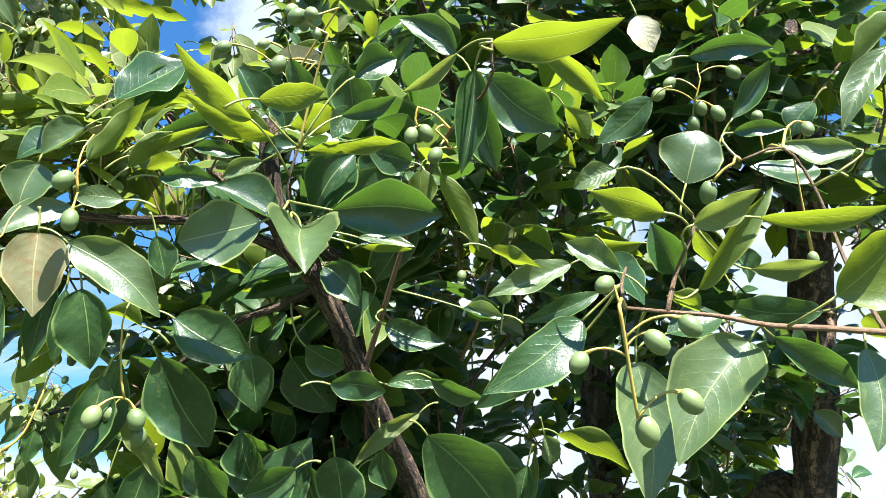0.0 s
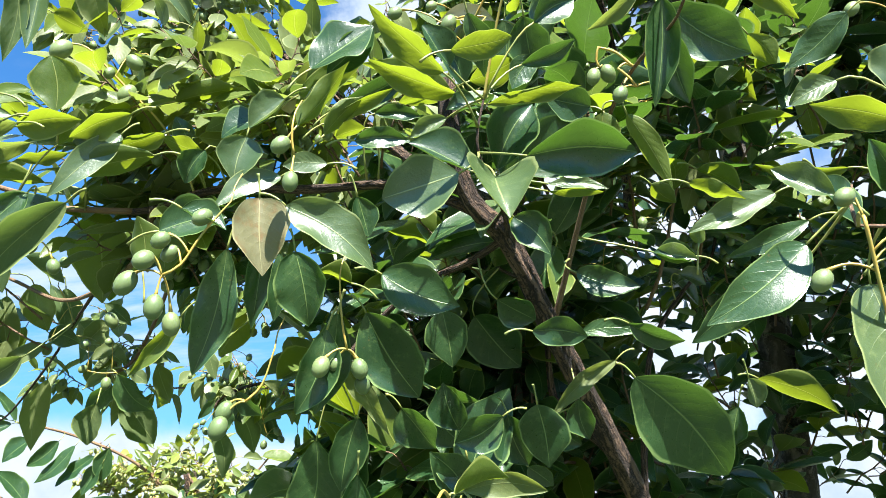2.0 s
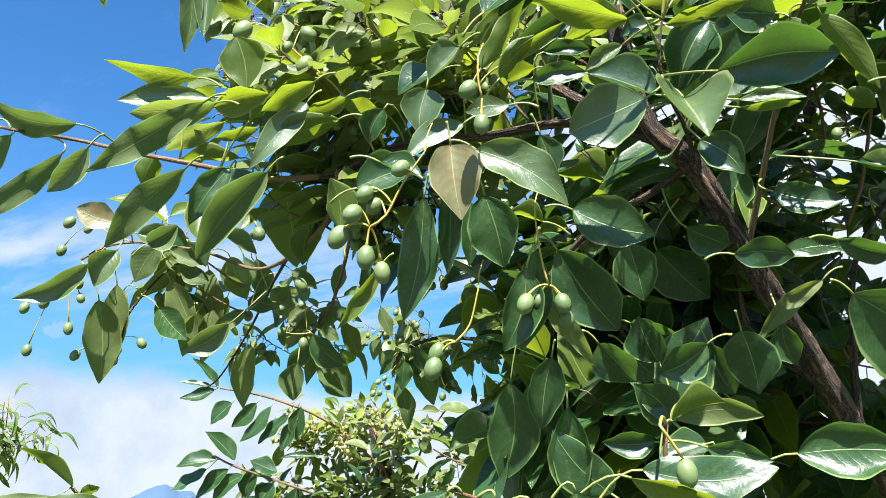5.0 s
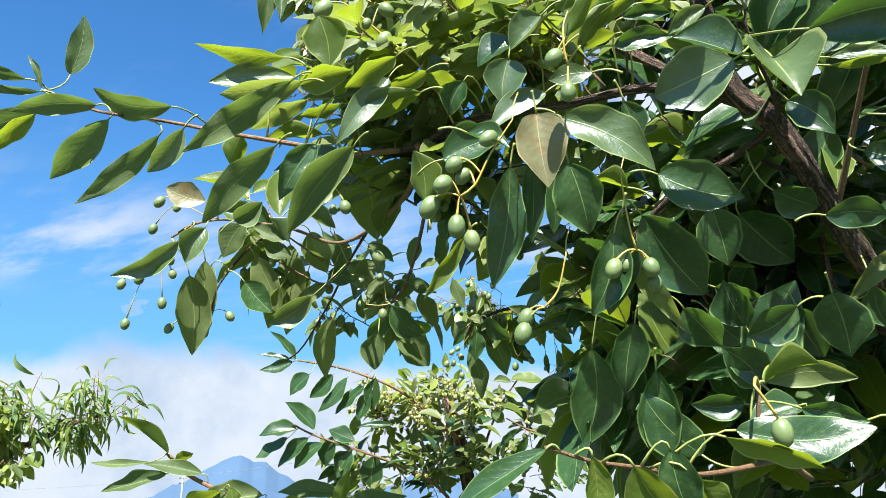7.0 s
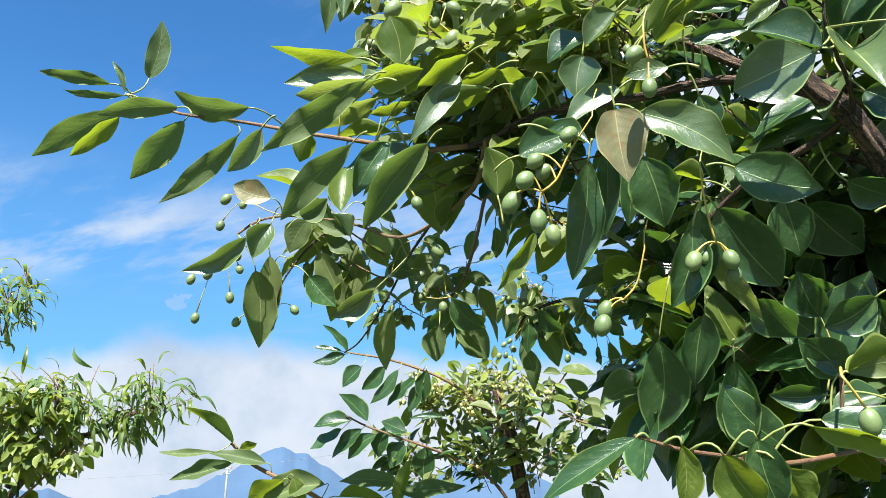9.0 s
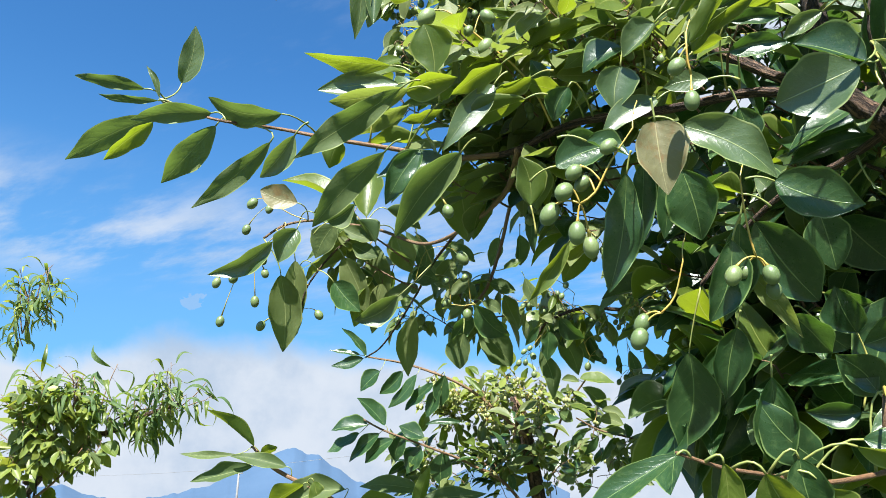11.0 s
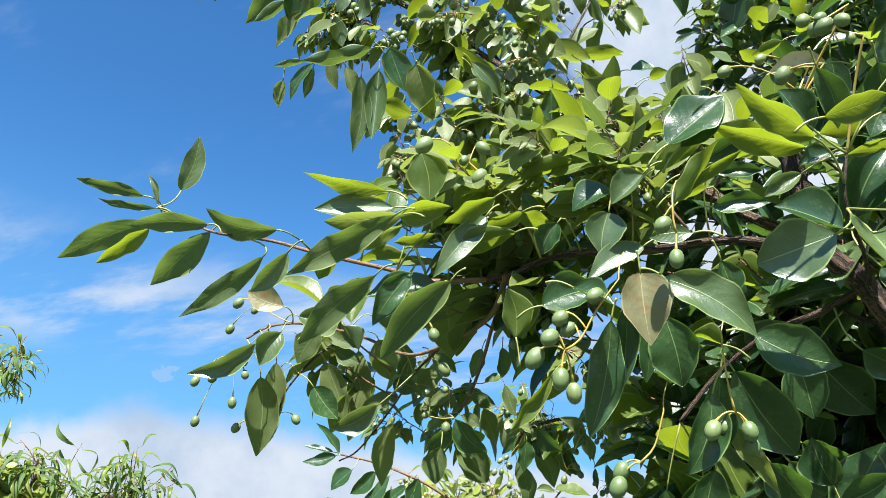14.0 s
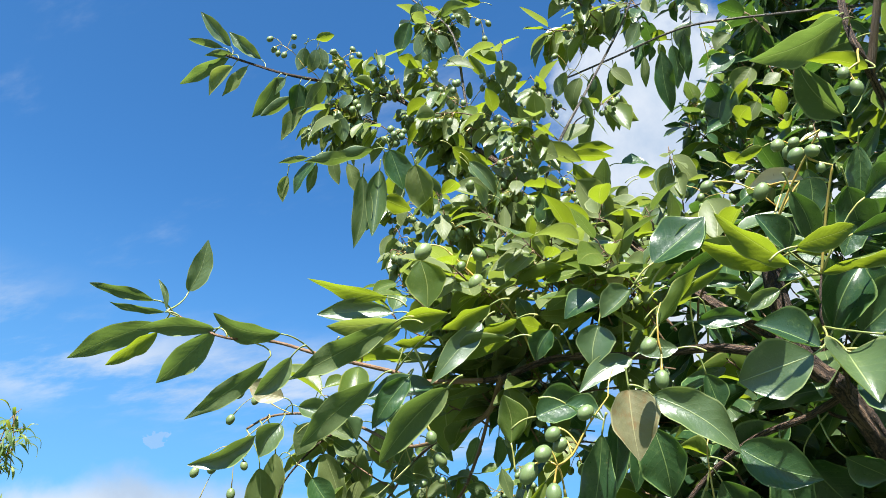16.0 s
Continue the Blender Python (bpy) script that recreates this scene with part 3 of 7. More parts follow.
# trunks, limbs and twigs
grow(tree, "right_trunk", "trunk", BARK, 0.0430, 0.0360, (0.701, 1.655, -0.100), (0.699, 1.633, 1.528), (0.685, 1.481, 1.783), (0.690, 1.401, 1.955), (0.699, 1.368, 2.098), (0.707, 1.317, 2.325), (0.730, 1.291, 2.618), (0.745, 1.308, 2.818), (0.790, 1.344, 3.214))
grow(tree, "rear_trunk", "trunk", BARK_GREY, 0.0544, 0.0353, (0.410, 2.013, -0.100), (0.406, 1.982, 1.845), (0.375, 1.848, 2.013), (0.355, 1.768, 2.186), (0.330, 1.710, 2.430), (0.317, 1.663, 2.766))
grow(tree, "fork_trunk", "trunk", BARK, 0.0300, 0.0223, (0.685, 1.489, 1.766), (0.657, 1.555, 1.815), (0.682, 1.783, 1.799), (0.581, 2.052, 1.695))
grow(tree, "middle_limb", "limb", BARK, 0.0217, 0.0107, (0.205, 1.660, 1.350), (0.076, 1.335, 1.551), (0.004, 1.154, 1.665), (-0.060, 0.997, 1.781), (-0.098, 0.910, 1.853), (-0.143, 0.827, 1.940), (-0.179, 0.790, 1.975), (-0.194, 0.752, 2.032), (-0.198, 0.733, 2.102))
grow(tree, "left_limb", "twig", BARK, 0.0070, 0.0040, (-0.153, 0.819, 1.952), (-0.193, 0.797, 1.975), (-0.272, 0.774, 1.995), (-0.365, 0.766, 1.994), (-0.479, 0.760, 2.001), (-0.557, 0.763, 1.984), (-0.596, 0.762, 1.982))
grow(tree, "left_shoot", "twig", SHOOT, 0.0042, 0.0013, (-0.590, 0.762, 1.982), (-0.664, 0.720, 1.974), (-0.689, 0.688, 1.979), (-0.773, 0.632, 1.993), (-0.840, 0.603, 2.011), (-0.841, 0.515, 1.982), (-0.872, 0.505, 1.993), (-0.906, 0.496, 2.010), (-0.938, 0.490, 2.026))
grow(tree, "side_twig", "twig", BARK, 0.0049, 0.0029, (-0.143, 0.827, 1.940), (-0.192, 0.852, 1.923), (-0.261, 0.890, 1.911), (-0.333, 0.937, 1.875), (-0.382, 0.942, 1.820))
grow(tree, "low_bough", "limb", BARK, 0.0097, 0.0023, (0.016, 1.180, 1.638), (-0.039, 1.196, 1.750), (-0.108, 1.149, 1.811), (-0.119, 1.088, 1.955), (-0.172, 1.007, 1.975))
grow(tree, "second_stem", "twig", BARK, 0.0054, 0.0019, (0.005, 1.132, 1.663), (0.012, 1.094, 1.766), (0.036, 1.111, 1.885), (0.099, 1.201, 1.994), (0.158, 1.247, 2.070), (0.195, 1.308, 2.228))
grow(tree, "third_stem", "twig", BARK, 0.0035, 0.0011, (-0.140, 0.830, 1.935), (-0.138, 0.793, 1.944), (-0.140, 0.746, 1.948), (-0.146, 0.678, 1.945), (-0.150, 0.646, 1.965), (-0.142, 0.642, 2.010))
grow(tree, "right_limb", "twig", SHOOT, 0.0051, 0.0014, (0.545, 0.612, 1.755), (0.404, 0.573, 1.790), (0.334, 0.552, 1.788), (0.288, 0.551, 1.791), (0.246, 0.550, 1.793), (0.211, 0.557, 1.803), (0.175, 0.564, 1.809), (0.142, 0.563, 1.812))
grow(tree, "right_shoot", "twig", TWIG, 0.0023, 0.0009, (0.175, 0.564, 1.809), (0.187, 0.571, 1.842), (0.196, 0.562, 1.862), (0.206, 0.563, 1.883), (0.204, 0.559, 1.892))
grow(tree, "right_twig", "twig", TWIG, 0.0019, 0.0009, (0.142, 0.563, 1.812), (0.144, 0.574, 1.836), (0.153, 0.586, 1.858))
grow(tree, "right_spur", "twig", TWIG, 0.0020, 0.0012, (0.334, 0.552, 1.788), (0.337, 0.586, 1.858), (0.323, 0.584, 1.933), (0.300, 0.578, 1.968), (0.263, 0.583, 1.958))
grow(tree, "upper_twig", "twig", TWIG, 0.0041, 0.0012, (-0.098, 0.910, 1.853), (-0.015, 0.742, 2.044), (0.039, 0.573, 2.027), (0.043, 0.546, 2.037), (0.043, 0.538, 2.055))
grow(tree, "upper_limb", "limb", BARK, 0.0088, 0.0028, (-0.135, 0.907, 2.010), (-0.273, 0.957, 2.116), (-0.418, 1.027, 2.287), (-0.486, 1.061, 2.379), (-0.583, 1.081, 2.465), (-0.661, 1.061, 2.528), (-0.865, 0.988, 2.703), (-0.972, 0.974, 2.793), (-1.087, 0.923, 2.828), (-1.218, 0.864, 2.862), (-1.357, 0.800, 2.918))
grow(tree, "top_limb", "limb", BARK, 0.0096, 0.0039, (0.038, 1.301, 2.174), (0.021, 1.134, 2.419), (-0.043, 0.750, 2.338), (-0.058, 0.709, 2.388), (-0.056, 0.714, 2.486))
grow(tree, "top_twig", "twig", BARK_GREY, 0.0041, 0.0021, (0.181, 1.631, 3.235), (-0.085, 1.422, 3.111), (-0.294, 1.284, 3.032), (-0.383, 1.251, 3.002), (-0.506, 1.241, 2.967), (-0.631, 1.222, 2.925))
grow(tree, "rise_twig", "twig", BARK_GREY, 0.0041, 0.0022, (-0.632, 1.083, 2.520), (-0.613, 1.133, 2.666), (-0.541, 1.211, 2.919), (-0.475, 1.254, 3.120), (-0.437, 1.251, 3.263))
grow(tree, "far_rise_twig", "twig", BARK_GREY, 0.0041, 0.0021, (-0.716, 1.065, 2.574), (-0.797, 1.045, 2.739), (-0.837, 1.008, 2.966), (-0.948, 0.984, 3.107))
grow(tree, "hanging_twig", "twig", TWIG, 0.0048, 0.0021, (-0.560, 0.759, 1.982), (-0.622, 0.839, 1.958), (-0.783, 0.983, 1.970), (-0.889, 1.038, 1.983), (-0.985, 1.028, 2.024), (-1.076, 1.004, 2.045), (-1.094, 0.960, 2.037), (-1.130, 0.932, 2.024), (-1.158, 0.913, 1.998))
grow(tree, "hanging_side", "twig", BARK, 0.0030, 0.0014, (-1.004, 1.017, 2.024), (-1.062, 1.000, 1.979), (-1.113, 0.993, 1.918), (-1.128, 0.998, 1.877))
grow(tree, "hanging_low", "twig", BARK, 0.0030, 0.0018, (-0.783, 0.983, 1.970), (-0.930, 1.140, 1.973), (-1.023, 1.221, 1.934), (-1.176, 1.336, 1.873), (-1.306, 1.444, 1.868))
grow(tree, "low_shoot", "twig", SHOOT, 0.0075, 0.0039, (-0.985, 1.564, 1.387), (-1.209, 1.403, 1.470), (-1.286, 1.336, 1.530), (-1.369, 1.297, 1.572), (-1.428, 1.276, 1.602), (-1.468, 1.249, 1.646))
grow(tree, "low_twig", "twig", SHOOT, 0.0013, 0.0034, (-0.321, 0.522, 1.582), (-0.297, 0.550, 1.573), (-0.274, 0.588, 1.569), (-0.236, 0.682, 1.565), (-0.174, 0.817, 1.583), (-0.111, 0.964, 1.604))
grow(tree, "low_right_twig", "twig", TWIG, 0.0029, 0.0019, (-0.158, 0.792, 1.562), (-0.186, 0.692, 1.593), (-0.183, 0.678, 1.637))
grow(small_tree, "small_trunk", "trunk", BARK, 0.0545, 0.0206, (-1.437, 2.915, -0.100), (-1.425, 2.878, 1.074), (-1.394, 2.686, 1.482), (-1.382, 2.532, 1.757), (-1.396, 2.474, 1.895))
grow(small_tree, "far_twig", "twig", TWIG, 0.0078, 0.0029, (-1.350, 2.723, 1.286), (-1.402, 2.471, 1.560), (-1.499, 2.320, 1.653), (-1.584, 2.218, 1.698), (-1.705, 2.104, 1.751), (-1.762, 2.057, 1.787))
grow(small_tree, "far_twig2", "twig", TWIG, 0.0071, 0.0030, (-1.360, 2.486, 1.753), (-1.510, 2.342, 1.908), (-1.672, 2.219, 1.985), (-1.808, 2.130, 2.014))
grow(peach_tree, "peach_trunk", "trunk", BARK, 0.0284, 0.0032, (-4.764, 2.913, -0.100), (-4.728, 2.864, 0.831), (-4.505, 2.625, 1.511), (-4.521, 2.527, 1.752), (-4.534, 2.454, 1.933))
grow(peach_tree, "peach_twig", "limb", BARK, 0.0213, 0.0091, (-4.518, 2.617, 1.511), (-4.179, 2.607, 1.747), (-3.876, 2.681, 1.861), (-3.732, 2.738, 1.934), (-3.565, 2.814, 1.992))
grow(peach_tree, "peach_twig2", "limb", BARK, 0.0216, 0.0093, (-4.509, 2.600, 1.571), (-4.250, 2.544, 1.806), (-4.115, 2.558, 1.982), (-4.061, 2.557, 2.071))
grow(shrub, "shrub_stem", "stem", BARK, 0.0160, 0.0040, (-4.200, 2.450, -0.050), (-4.190, 2.440, 0.900), (-4.217, 2.473, 1.459), (-4.145, 2.431, 1.686), (-4.133, 2.374, 1.856))
grow(shrub, "shrub_side", "twig", TWIG, 0.0080, 0.0030, (-4.208, 2.468, 1.487), (-4.069, 2.509, 1.604), (-3.946, 2.529, 1.748))
# unseen twig above the view, added as part of an overhead shade
grow(tree, "shade_limb", "twig", TWIG, 0.0058, 0.0021, (-0.043, 0.750, 2.338), (-0.008, 0.676, 2.444), (0.023, 0.637, 2.533), (0.070, 0.556, 2.641), (0.104, 0.505, 2.751))
grow(tree, "drop_twig", "twig", SHOOT, 0.0048, 0.0030, (-0.637, 1.014, 2.112), (-0.723, 1.111, 2.109), (-0.782, 1.185, 2.081), (-0.814, 1.214, 2.023), (-0.848, 1.231, 1.957), (-0.872, 1.231, 1.922), (-0.889, 1.195, 1.894))
grow(tree, "back_bough", "twig", BARK, 0.0095, 0.0035, (-0.526, 2.176, 2.152), (-0.677, 2.160, 2.119), (-0.804, 2.160, 2.081), (-0.880, 2.111, 2.087), (-0.966, 2.036, 2.083), (-1.044, 1.980, 2.042), (-1.081, 1.964, 1.997))
grow(small_tree, "far_twig3", "twig", TWIG, 0.0060, 0.0030, (-1.382, 2.752, 1.729), (-1.287, 2.646, 1.831), (-1.219, 2.598, 1.900), (-1.165, 2.583, 1.956))
grow(small_tree, "far_twig4", "twig", TWIG, 0.0060, 0.0025, (-0.731, 2.631, 1.627), (-0.888, 2.509, 1.696), (-0.958, 2.451, 1.735), (-1.047, 2.387, 1.759), (-1.109, 2.335, 1.796))

# leaves
# on the middle limb
leaf("middle_limb", (-0.329, 0.561, 1.876), (-0.326, 0.576, 1.809), (0.45, -0.88, -0.18), 0.052, "b", fold=0.45, bow=0.03, shape=0.7, point=0.8)
leaf("middle_limb", (-0.308, 0.570, 1.871), (-0.235, 0.602, 1.820), (0.34, -0.94, -0.09), 0.043, "p", fold=0.2, bow=0.02, shape=0.84, point=0.5)
leaf("middle_limb", (-0.162, 0.609, 1.910), (-0.231, 0.603, 1.888), (0.13, -0.98, -0.14), 0.059, "p", fold=0.12, shape=0.98, point=0.25)
leaf("middle_limb", (-0.132, 0.639, 1.919), (-0.114, 0.586, 1.854), (0.23, -0.72, 0.65), 0.068, "p")
leaf("middle_limb", (-0.100, 0.616, 1.926), (0.000, 0.646, 1.936), (0.27, -0.68, -0.68), 0.056, "k", fold=0.3, shape=0.92, point=0.7)
leaf("middle_limb", (-0.372, 0.607, 1.970), (-0.381, 0.609, 1.923), (0.47, -0.88, -0.12), 0.044, "p", fold=0.3, shape=0.8)
leaf("middle_limb", (-0.343, 0.631, 1.936), (-0.395, 0.602, 1.892), (0.46, -0.89, 0.02), 0.027, "p", fold=0.2)
leaf("middle_limb", (-0.288, 0.610, 1.933), (-0.328, 0.598, 1.930), (0.29, -0.94, -0.17), 0.022, "p")
leaf("middle_limb", (-0.501, 0.719, 2.042), (-0.515, 0.703, 2.072), (0.75, -0.66, -0.02), 0.029, "t")
leaf("middle_limb", (-0.459, 0.683, 2.008), (-0.482, 0.690, 1.973), (0.17, -0.94, -0.28), 0.034, "t")
leaf("middle_limb", (-0.402, 0.818, 2.125), (-0.458, 0.802, 2.119), (0.25, -0.62, -0.74), 0.046, "P")
leaf("middle_limb", (-0.279, 0.728, 2.064), (-0.228, 0.743, 2.065), (0.27, -0.92, -0.29), 0.021, "t", fold=0.5)
leaf("middle_limb", (-0.270, 0.634, 1.971), (-0.215, 0.644, 1.971), (0.16, -0.92, -0.35), 0.025, "t", fold=0.5)
leaf("middle_limb", (-0.157, 0.692, 2.042), (-0.188, 0.686, 2.032), (0.15, -0.97, 0.18), 0.027, "t")
leaf("middle_limb", (-0.186, 0.679, 2.016), (-0.225, 0.676, 1.994), (0.13, -0.99, -0.08), 0.022, "p")
leaf("middle_limb", (-0.156, 0.642, 1.930), (-0.210, 0.615, 1.953), (0.52, -0.80, 0.29), 0.051, "t")
leaf("middle_limb", (-0.115, 0.760, 1.988), (-0.048, 0.756, 2.055), (0.21, -0.94, -0.27), 0.071, "k")
leaf("middle_limb", (-0.036, 0.749, 2.058), (-0.086, 0.730, 2.064), (0.23, -0.79, -0.57), 0.043, "t")
leaf("middle_limb", (-0.142, 0.683, 2.031), (-0.044, 0.705, 2.055), (0.28, -0.24, -0.93), 0.025, "u")
leaf("middle_limb", (-0.179, 0.693, 2.055), (-0.268, 0.654, 2.081), (-0.12, -0.36, -0.93), 0.036, "u")
leaf("middle_limb", (-0.184, 0.697, 2.055), (-0.275, 0.657, 2.081), (0.14, 0.29, 0.95), 0.032, "u")
leaf("middle_limb", (-0.312, 0.691, 2.049), (-0.231, 0.699, 2.095), (0.40, -0.73, -0.56), 0.031, "k")
leaf("middle_limb", (-0.306, 0.651, 2.007), (-0.238, 0.659, 2.044), (0.49, -0.21, -0.85), 0.021, "u")
leaf("middle_limb", (-0.289, 0.536, 1.930), (-0.245, 0.528, 1.985), (-0.67, 0.46, 0.59), 0.023, "u")
leaf("middle_limb", (-0.308, 0.649, 1.991), (-0.268, 0.647, 2.031), (-0.57, 0.55, 0.61), 0.024, "u")
leaf("middle_limb", (-0.264, 0.777, 2.110), (-0.208, 0.791, 2.121), (-0.26, 0.24, 0.94), 0.035, "u")
leaf("middle_limb", (-0.289, 0.724, 2.043), (-0.321, 0.718, 2.031), (-0.36, 0.11, 0.93), 0.027, "u")
leaf("middle_limb", (-0.085, 0.691, 1.935), (-0.027, 0.691, 1.925), (-0.02, -1.00, -0.06), 0.015, "p")
leaf("middle_limb", (-0.263, 1.144, 2.073), (-0.363, 1.103, 2.091), (0.02, 0.38, 0.92), 0.075, "u")
leaf("middle_limb", (-0.269, 0.649, 1.916), (-0.261, 0.666, 1.880), (0.55, -0.80, -0.25), 0.029, "t")
leaf("middle_limb", (-0.385, 0.534, 1.858), (-0.351, 0.551, 1.844), (0.54, -0.69, 0.49), 0.033, "t")
leaf("middle_limb", (-0.438, 0.589, 1.866), (-0.380, 0.601, 1.883), (0.21, -0.98, 0.02), 0.043, "t")
# on the left limb
leaf("left_limb", (-0.534, 0.639, 2.010), (-0.586, 0.612, 1.927), (0.53, -0.85, -0.05), 0.033, "p", fold=0.2)
leaf("left_limb", (-0.605, 0.620, 2.035), (-0.608, 0.596, 2.093), (0.32, -0.88, -0.35), 0.055, "u", fold=0.15, shape=1.15, point=0.15)
leaf("left_limb", (-0.647, 0.586, 2.041), (-0.748, 0.543, 2.066), (-0.01, -0.48, -0.88), 0.029, "u", fold=0.2, shape=1.0)
leaf("left_limb", (-0.656, 0.617, 2.034), (-0.736, 0.560, 2.018), (0.58, -0.82, 0.01), 0.034, "p", fold=0.15)
leaf("left_limb", (-0.626, 0.595, 2.008), (-0.723, 0.566, 2.001), (0.19, -0.41, -0.89), 0.037, "o", fold=0.2)
leaf("left_limb", (-0.620, 0.570, 1.994), (-0.757, 0.550, 1.928), (0.39, -0.71, -0.59), 0.036, "m", fold=0.2)
leaf("left_limb", (-0.686, 0.684, 2.043), (-0.765, 0.670, 2.011), (0.41, -0.37, -0.83), 0.030, "o")
leaf("left_limb", (-0.730, 0.645, 2.026), (-0.760, 0.643, 2.005), (0.55, -0.36, -0.75), 0.024, "u")
leaf("left_limb", (-0.631, 0.683, 2.023), (-0.685, 0.669, 2.013), (0.25, -0.32, -0.91), 0.021, "u")
leaf("left_limb", (-0.640, 0.611, 2.015), (-0.577, 0.627, 2.027), (0.27, -0.44, -0.86), 0.039, "u")
leaf("left_limb", (-0.517, 0.626, 2.026), (-0.578, 0.618, 1.995), (0.46, -0.28, -0.84), 0.032, "u")
leaf("left_limb", (-0.492, 0.653, 2.015), (-0.548, 0.643, 1.994), (0.38, -0.25, -0.89), 0.026, "u")
leaf("left_limb", (-0.611, 0.641, 2.007), (-0.591, 0.642, 2.022), (-0.59, 0.12, 0.80), 0.020, "u")
leaf("left_limb", (-0.650, 0.586, 1.927), (-0.750, 0.584, 1.850), (0.44, -0.71, -0.55), 0.037, "m", fold=0.15)
leaf("left_limb", (-0.565, 0.617, 1.920), (-0.654, 0.620, 1.832), (0.47, -0.72, -0.51), 0.041, "m", fold=0.2)
leaf("left_limb", (-0.638, 0.644, 1.951), (-0.678, 0.632, 1.883), (0.61, -0.76, -0.23), 0.034, "t")
leaf("left_limb", (-0.734, 0.888, 2.052), (-0.733, 0.935, 1.932), (0.18, -0.92, -0.36), 0.094, "u", fold=0.2, shape=0.8)
leaf("left_limb", (-0.684, 0.719, 2.008), (-0.765, 0.694, 2.005), (-0.12, 0.26, 0.96), 0.034, "u")
leaf("left_limb", (-0.831, 0.721, 2.043), (-0.854, 0.729, 2.005), (-0.62, 0.61, 0.49), 0.036, "u")
leaf("left_limb", (-0.745, 1.023, 2.108), (-0.770, 1.050, 2.020), (-0.55, 0.74, 0.38), 0.047, "u")
leaf("left_limb", (-0.543, 0.743, 1.961), (-0.539, 0.770, 1.897), (0.04, 0.92, 0.39), 0.047, "u")
leaf("left_limb", (-0.608, 0.803, 2.031), (-0.561, 0.807, 2.058), (0.12, -0.99, -0.04), 0.031, "t")
# on the left limb
leaf("left_limb", (-0.943, 0.467, 2.032), (-1.021, 0.416, 2.045), (0.29, -0.63, -0.72), 0.018, "m", fold=0.2)
leaf("left_limb", (-0.930, 0.480, 2.018), (-0.997, 0.438, 2.023), (0.32, -0.60, -0.74), 0.011, "m")
leaf("left_limb", (-0.928, 0.480, 2.021), (-0.937, 0.461, 2.060), (0.71, -0.68, -0.18), 0.009, "p")
leaf("left_limb", (-0.960, 0.535, 2.079), (-0.931, 0.522, 2.153), (0.67, -0.64, -0.38), 0.033, "p", fold=0.3, shape=0.8)
leaf("left_limb", (-0.859, 0.506, 1.994), (-0.951, 0.457, 1.983), (0.39, -0.58, -0.71), 0.027, "m", fold=0.2)
leaf("left_limb", (-0.978, 0.513, 2.022), (-1.093, 0.468, 1.964), (0.54, -0.51, -0.67), 0.038, "m", fold=0.15)
leaf("left_limb", (-0.940, 0.484, 1.992), (-1.001, 0.465, 1.945), (0.64, -0.17, -0.75), 0.026, "u")
leaf("left_limb", (-0.960, 0.601, 2.043), (-1.038, 0.583, 1.964), (0.67, -0.50, -0.55), 0.044, "m", fold=0.15)
leaf("left_limb", (-0.800, 0.552, 1.960), (-0.897, 0.525, 1.882), (0.61, -0.57, -0.56), 0.029, "m", fold=0.2)
leaf("left_limb", (-0.783, 0.550, 1.994), (-0.862, 0.498, 2.010), (0.19, -0.54, -0.82), 0.036, "m", fold=0.25)
leaf("left_limb", (-0.760, 0.551, 1.959), (-0.803, 0.544, 1.910), (0.69, -0.48, -0.54), 0.030, "p", fold=0.35)
leaf("left_limb", (-0.505, 0.674, 1.865), (-0.508, 0.653, 1.918), (-0.18, 0.92, 0.35), 0.040, "u")
leaf("left_limb", (-0.476, 0.712, 1.826), (-0.526, 0.710, 1.762), (0.60, -0.67, -0.44), 0.020, "u")
leaf("left_limb", (-0.364, 0.581, 1.839), (-0.393, 0.602, 1.732), (0.46, -0.84, -0.29), 0.039, "k", fold=0.3, shape=1.0)
leaf("left_limb", (-0.501, 0.655, 1.990), (-0.574, 0.624, 1.958), (-0.49, 0.37, 0.79), 0.038, "u")
leaf("left_limb", (-0.625, 0.686, 1.951), (-0.705, 0.646, 1.930), (0.36, -0.89, 0.29), 0.049, "t")
# on the hanging twig
leaf("hanging_twig", (-1.062, 0.892, 2.044), (-1.107, 0.843, 2.060), (0.71, -0.69, -0.11), 0.049, "b", shape=1.05, point=0.1)
leaf("hanging_twig", (-1.104, 0.881, 1.973), (-1.212, 0.839, 1.917), (0.53, -0.64, -0.55), 0.040, "P")
leaf("hanging_twig", (-1.135, 0.943, 1.931), (-1.151, 0.983, 1.794), (0.68, -0.67, -0.28), 0.064, "o", fold=0.15)
leaf("hanging_twig", (-1.131, 0.974, 1.967), (-1.144, 1.008, 1.858), (0.67, -0.69, -0.29), 0.051, "o")
leaf("hanging_twig", (-0.964, 0.864, 1.982), (-0.921, 0.879, 2.011), (0.54, -0.74, -0.41), 0.041, "m")
leaf("hanging_twig", (-1.067, 0.902, 1.998), (-1.095, 0.892, 1.936), (0.71, -0.67, -0.21), 0.050, "P")
leaf("hanging_twig", (-0.985, 0.907, 1.994), (-1.022, 0.906, 1.938), (0.60, -0.70, -0.38), 0.047, "m")
leaf("hanging_twig", (-1.056, 1.002, 1.922), (-1.018, 1.036, 1.869), (0.65, -0.76, -0.02), 0.055, "t")
leaf("hanging_twig", (-1.040, 1.006, 1.969), (-1.015, 1.056, 1.869), (0.54, -0.80, -0.27), 0.050, "o")
leaf("hanging_twig", (-1.021, 1.080, 2.012), (-1.015, 1.123, 1.903), (0.51, -0.81, -0.29), 0.051, "o")
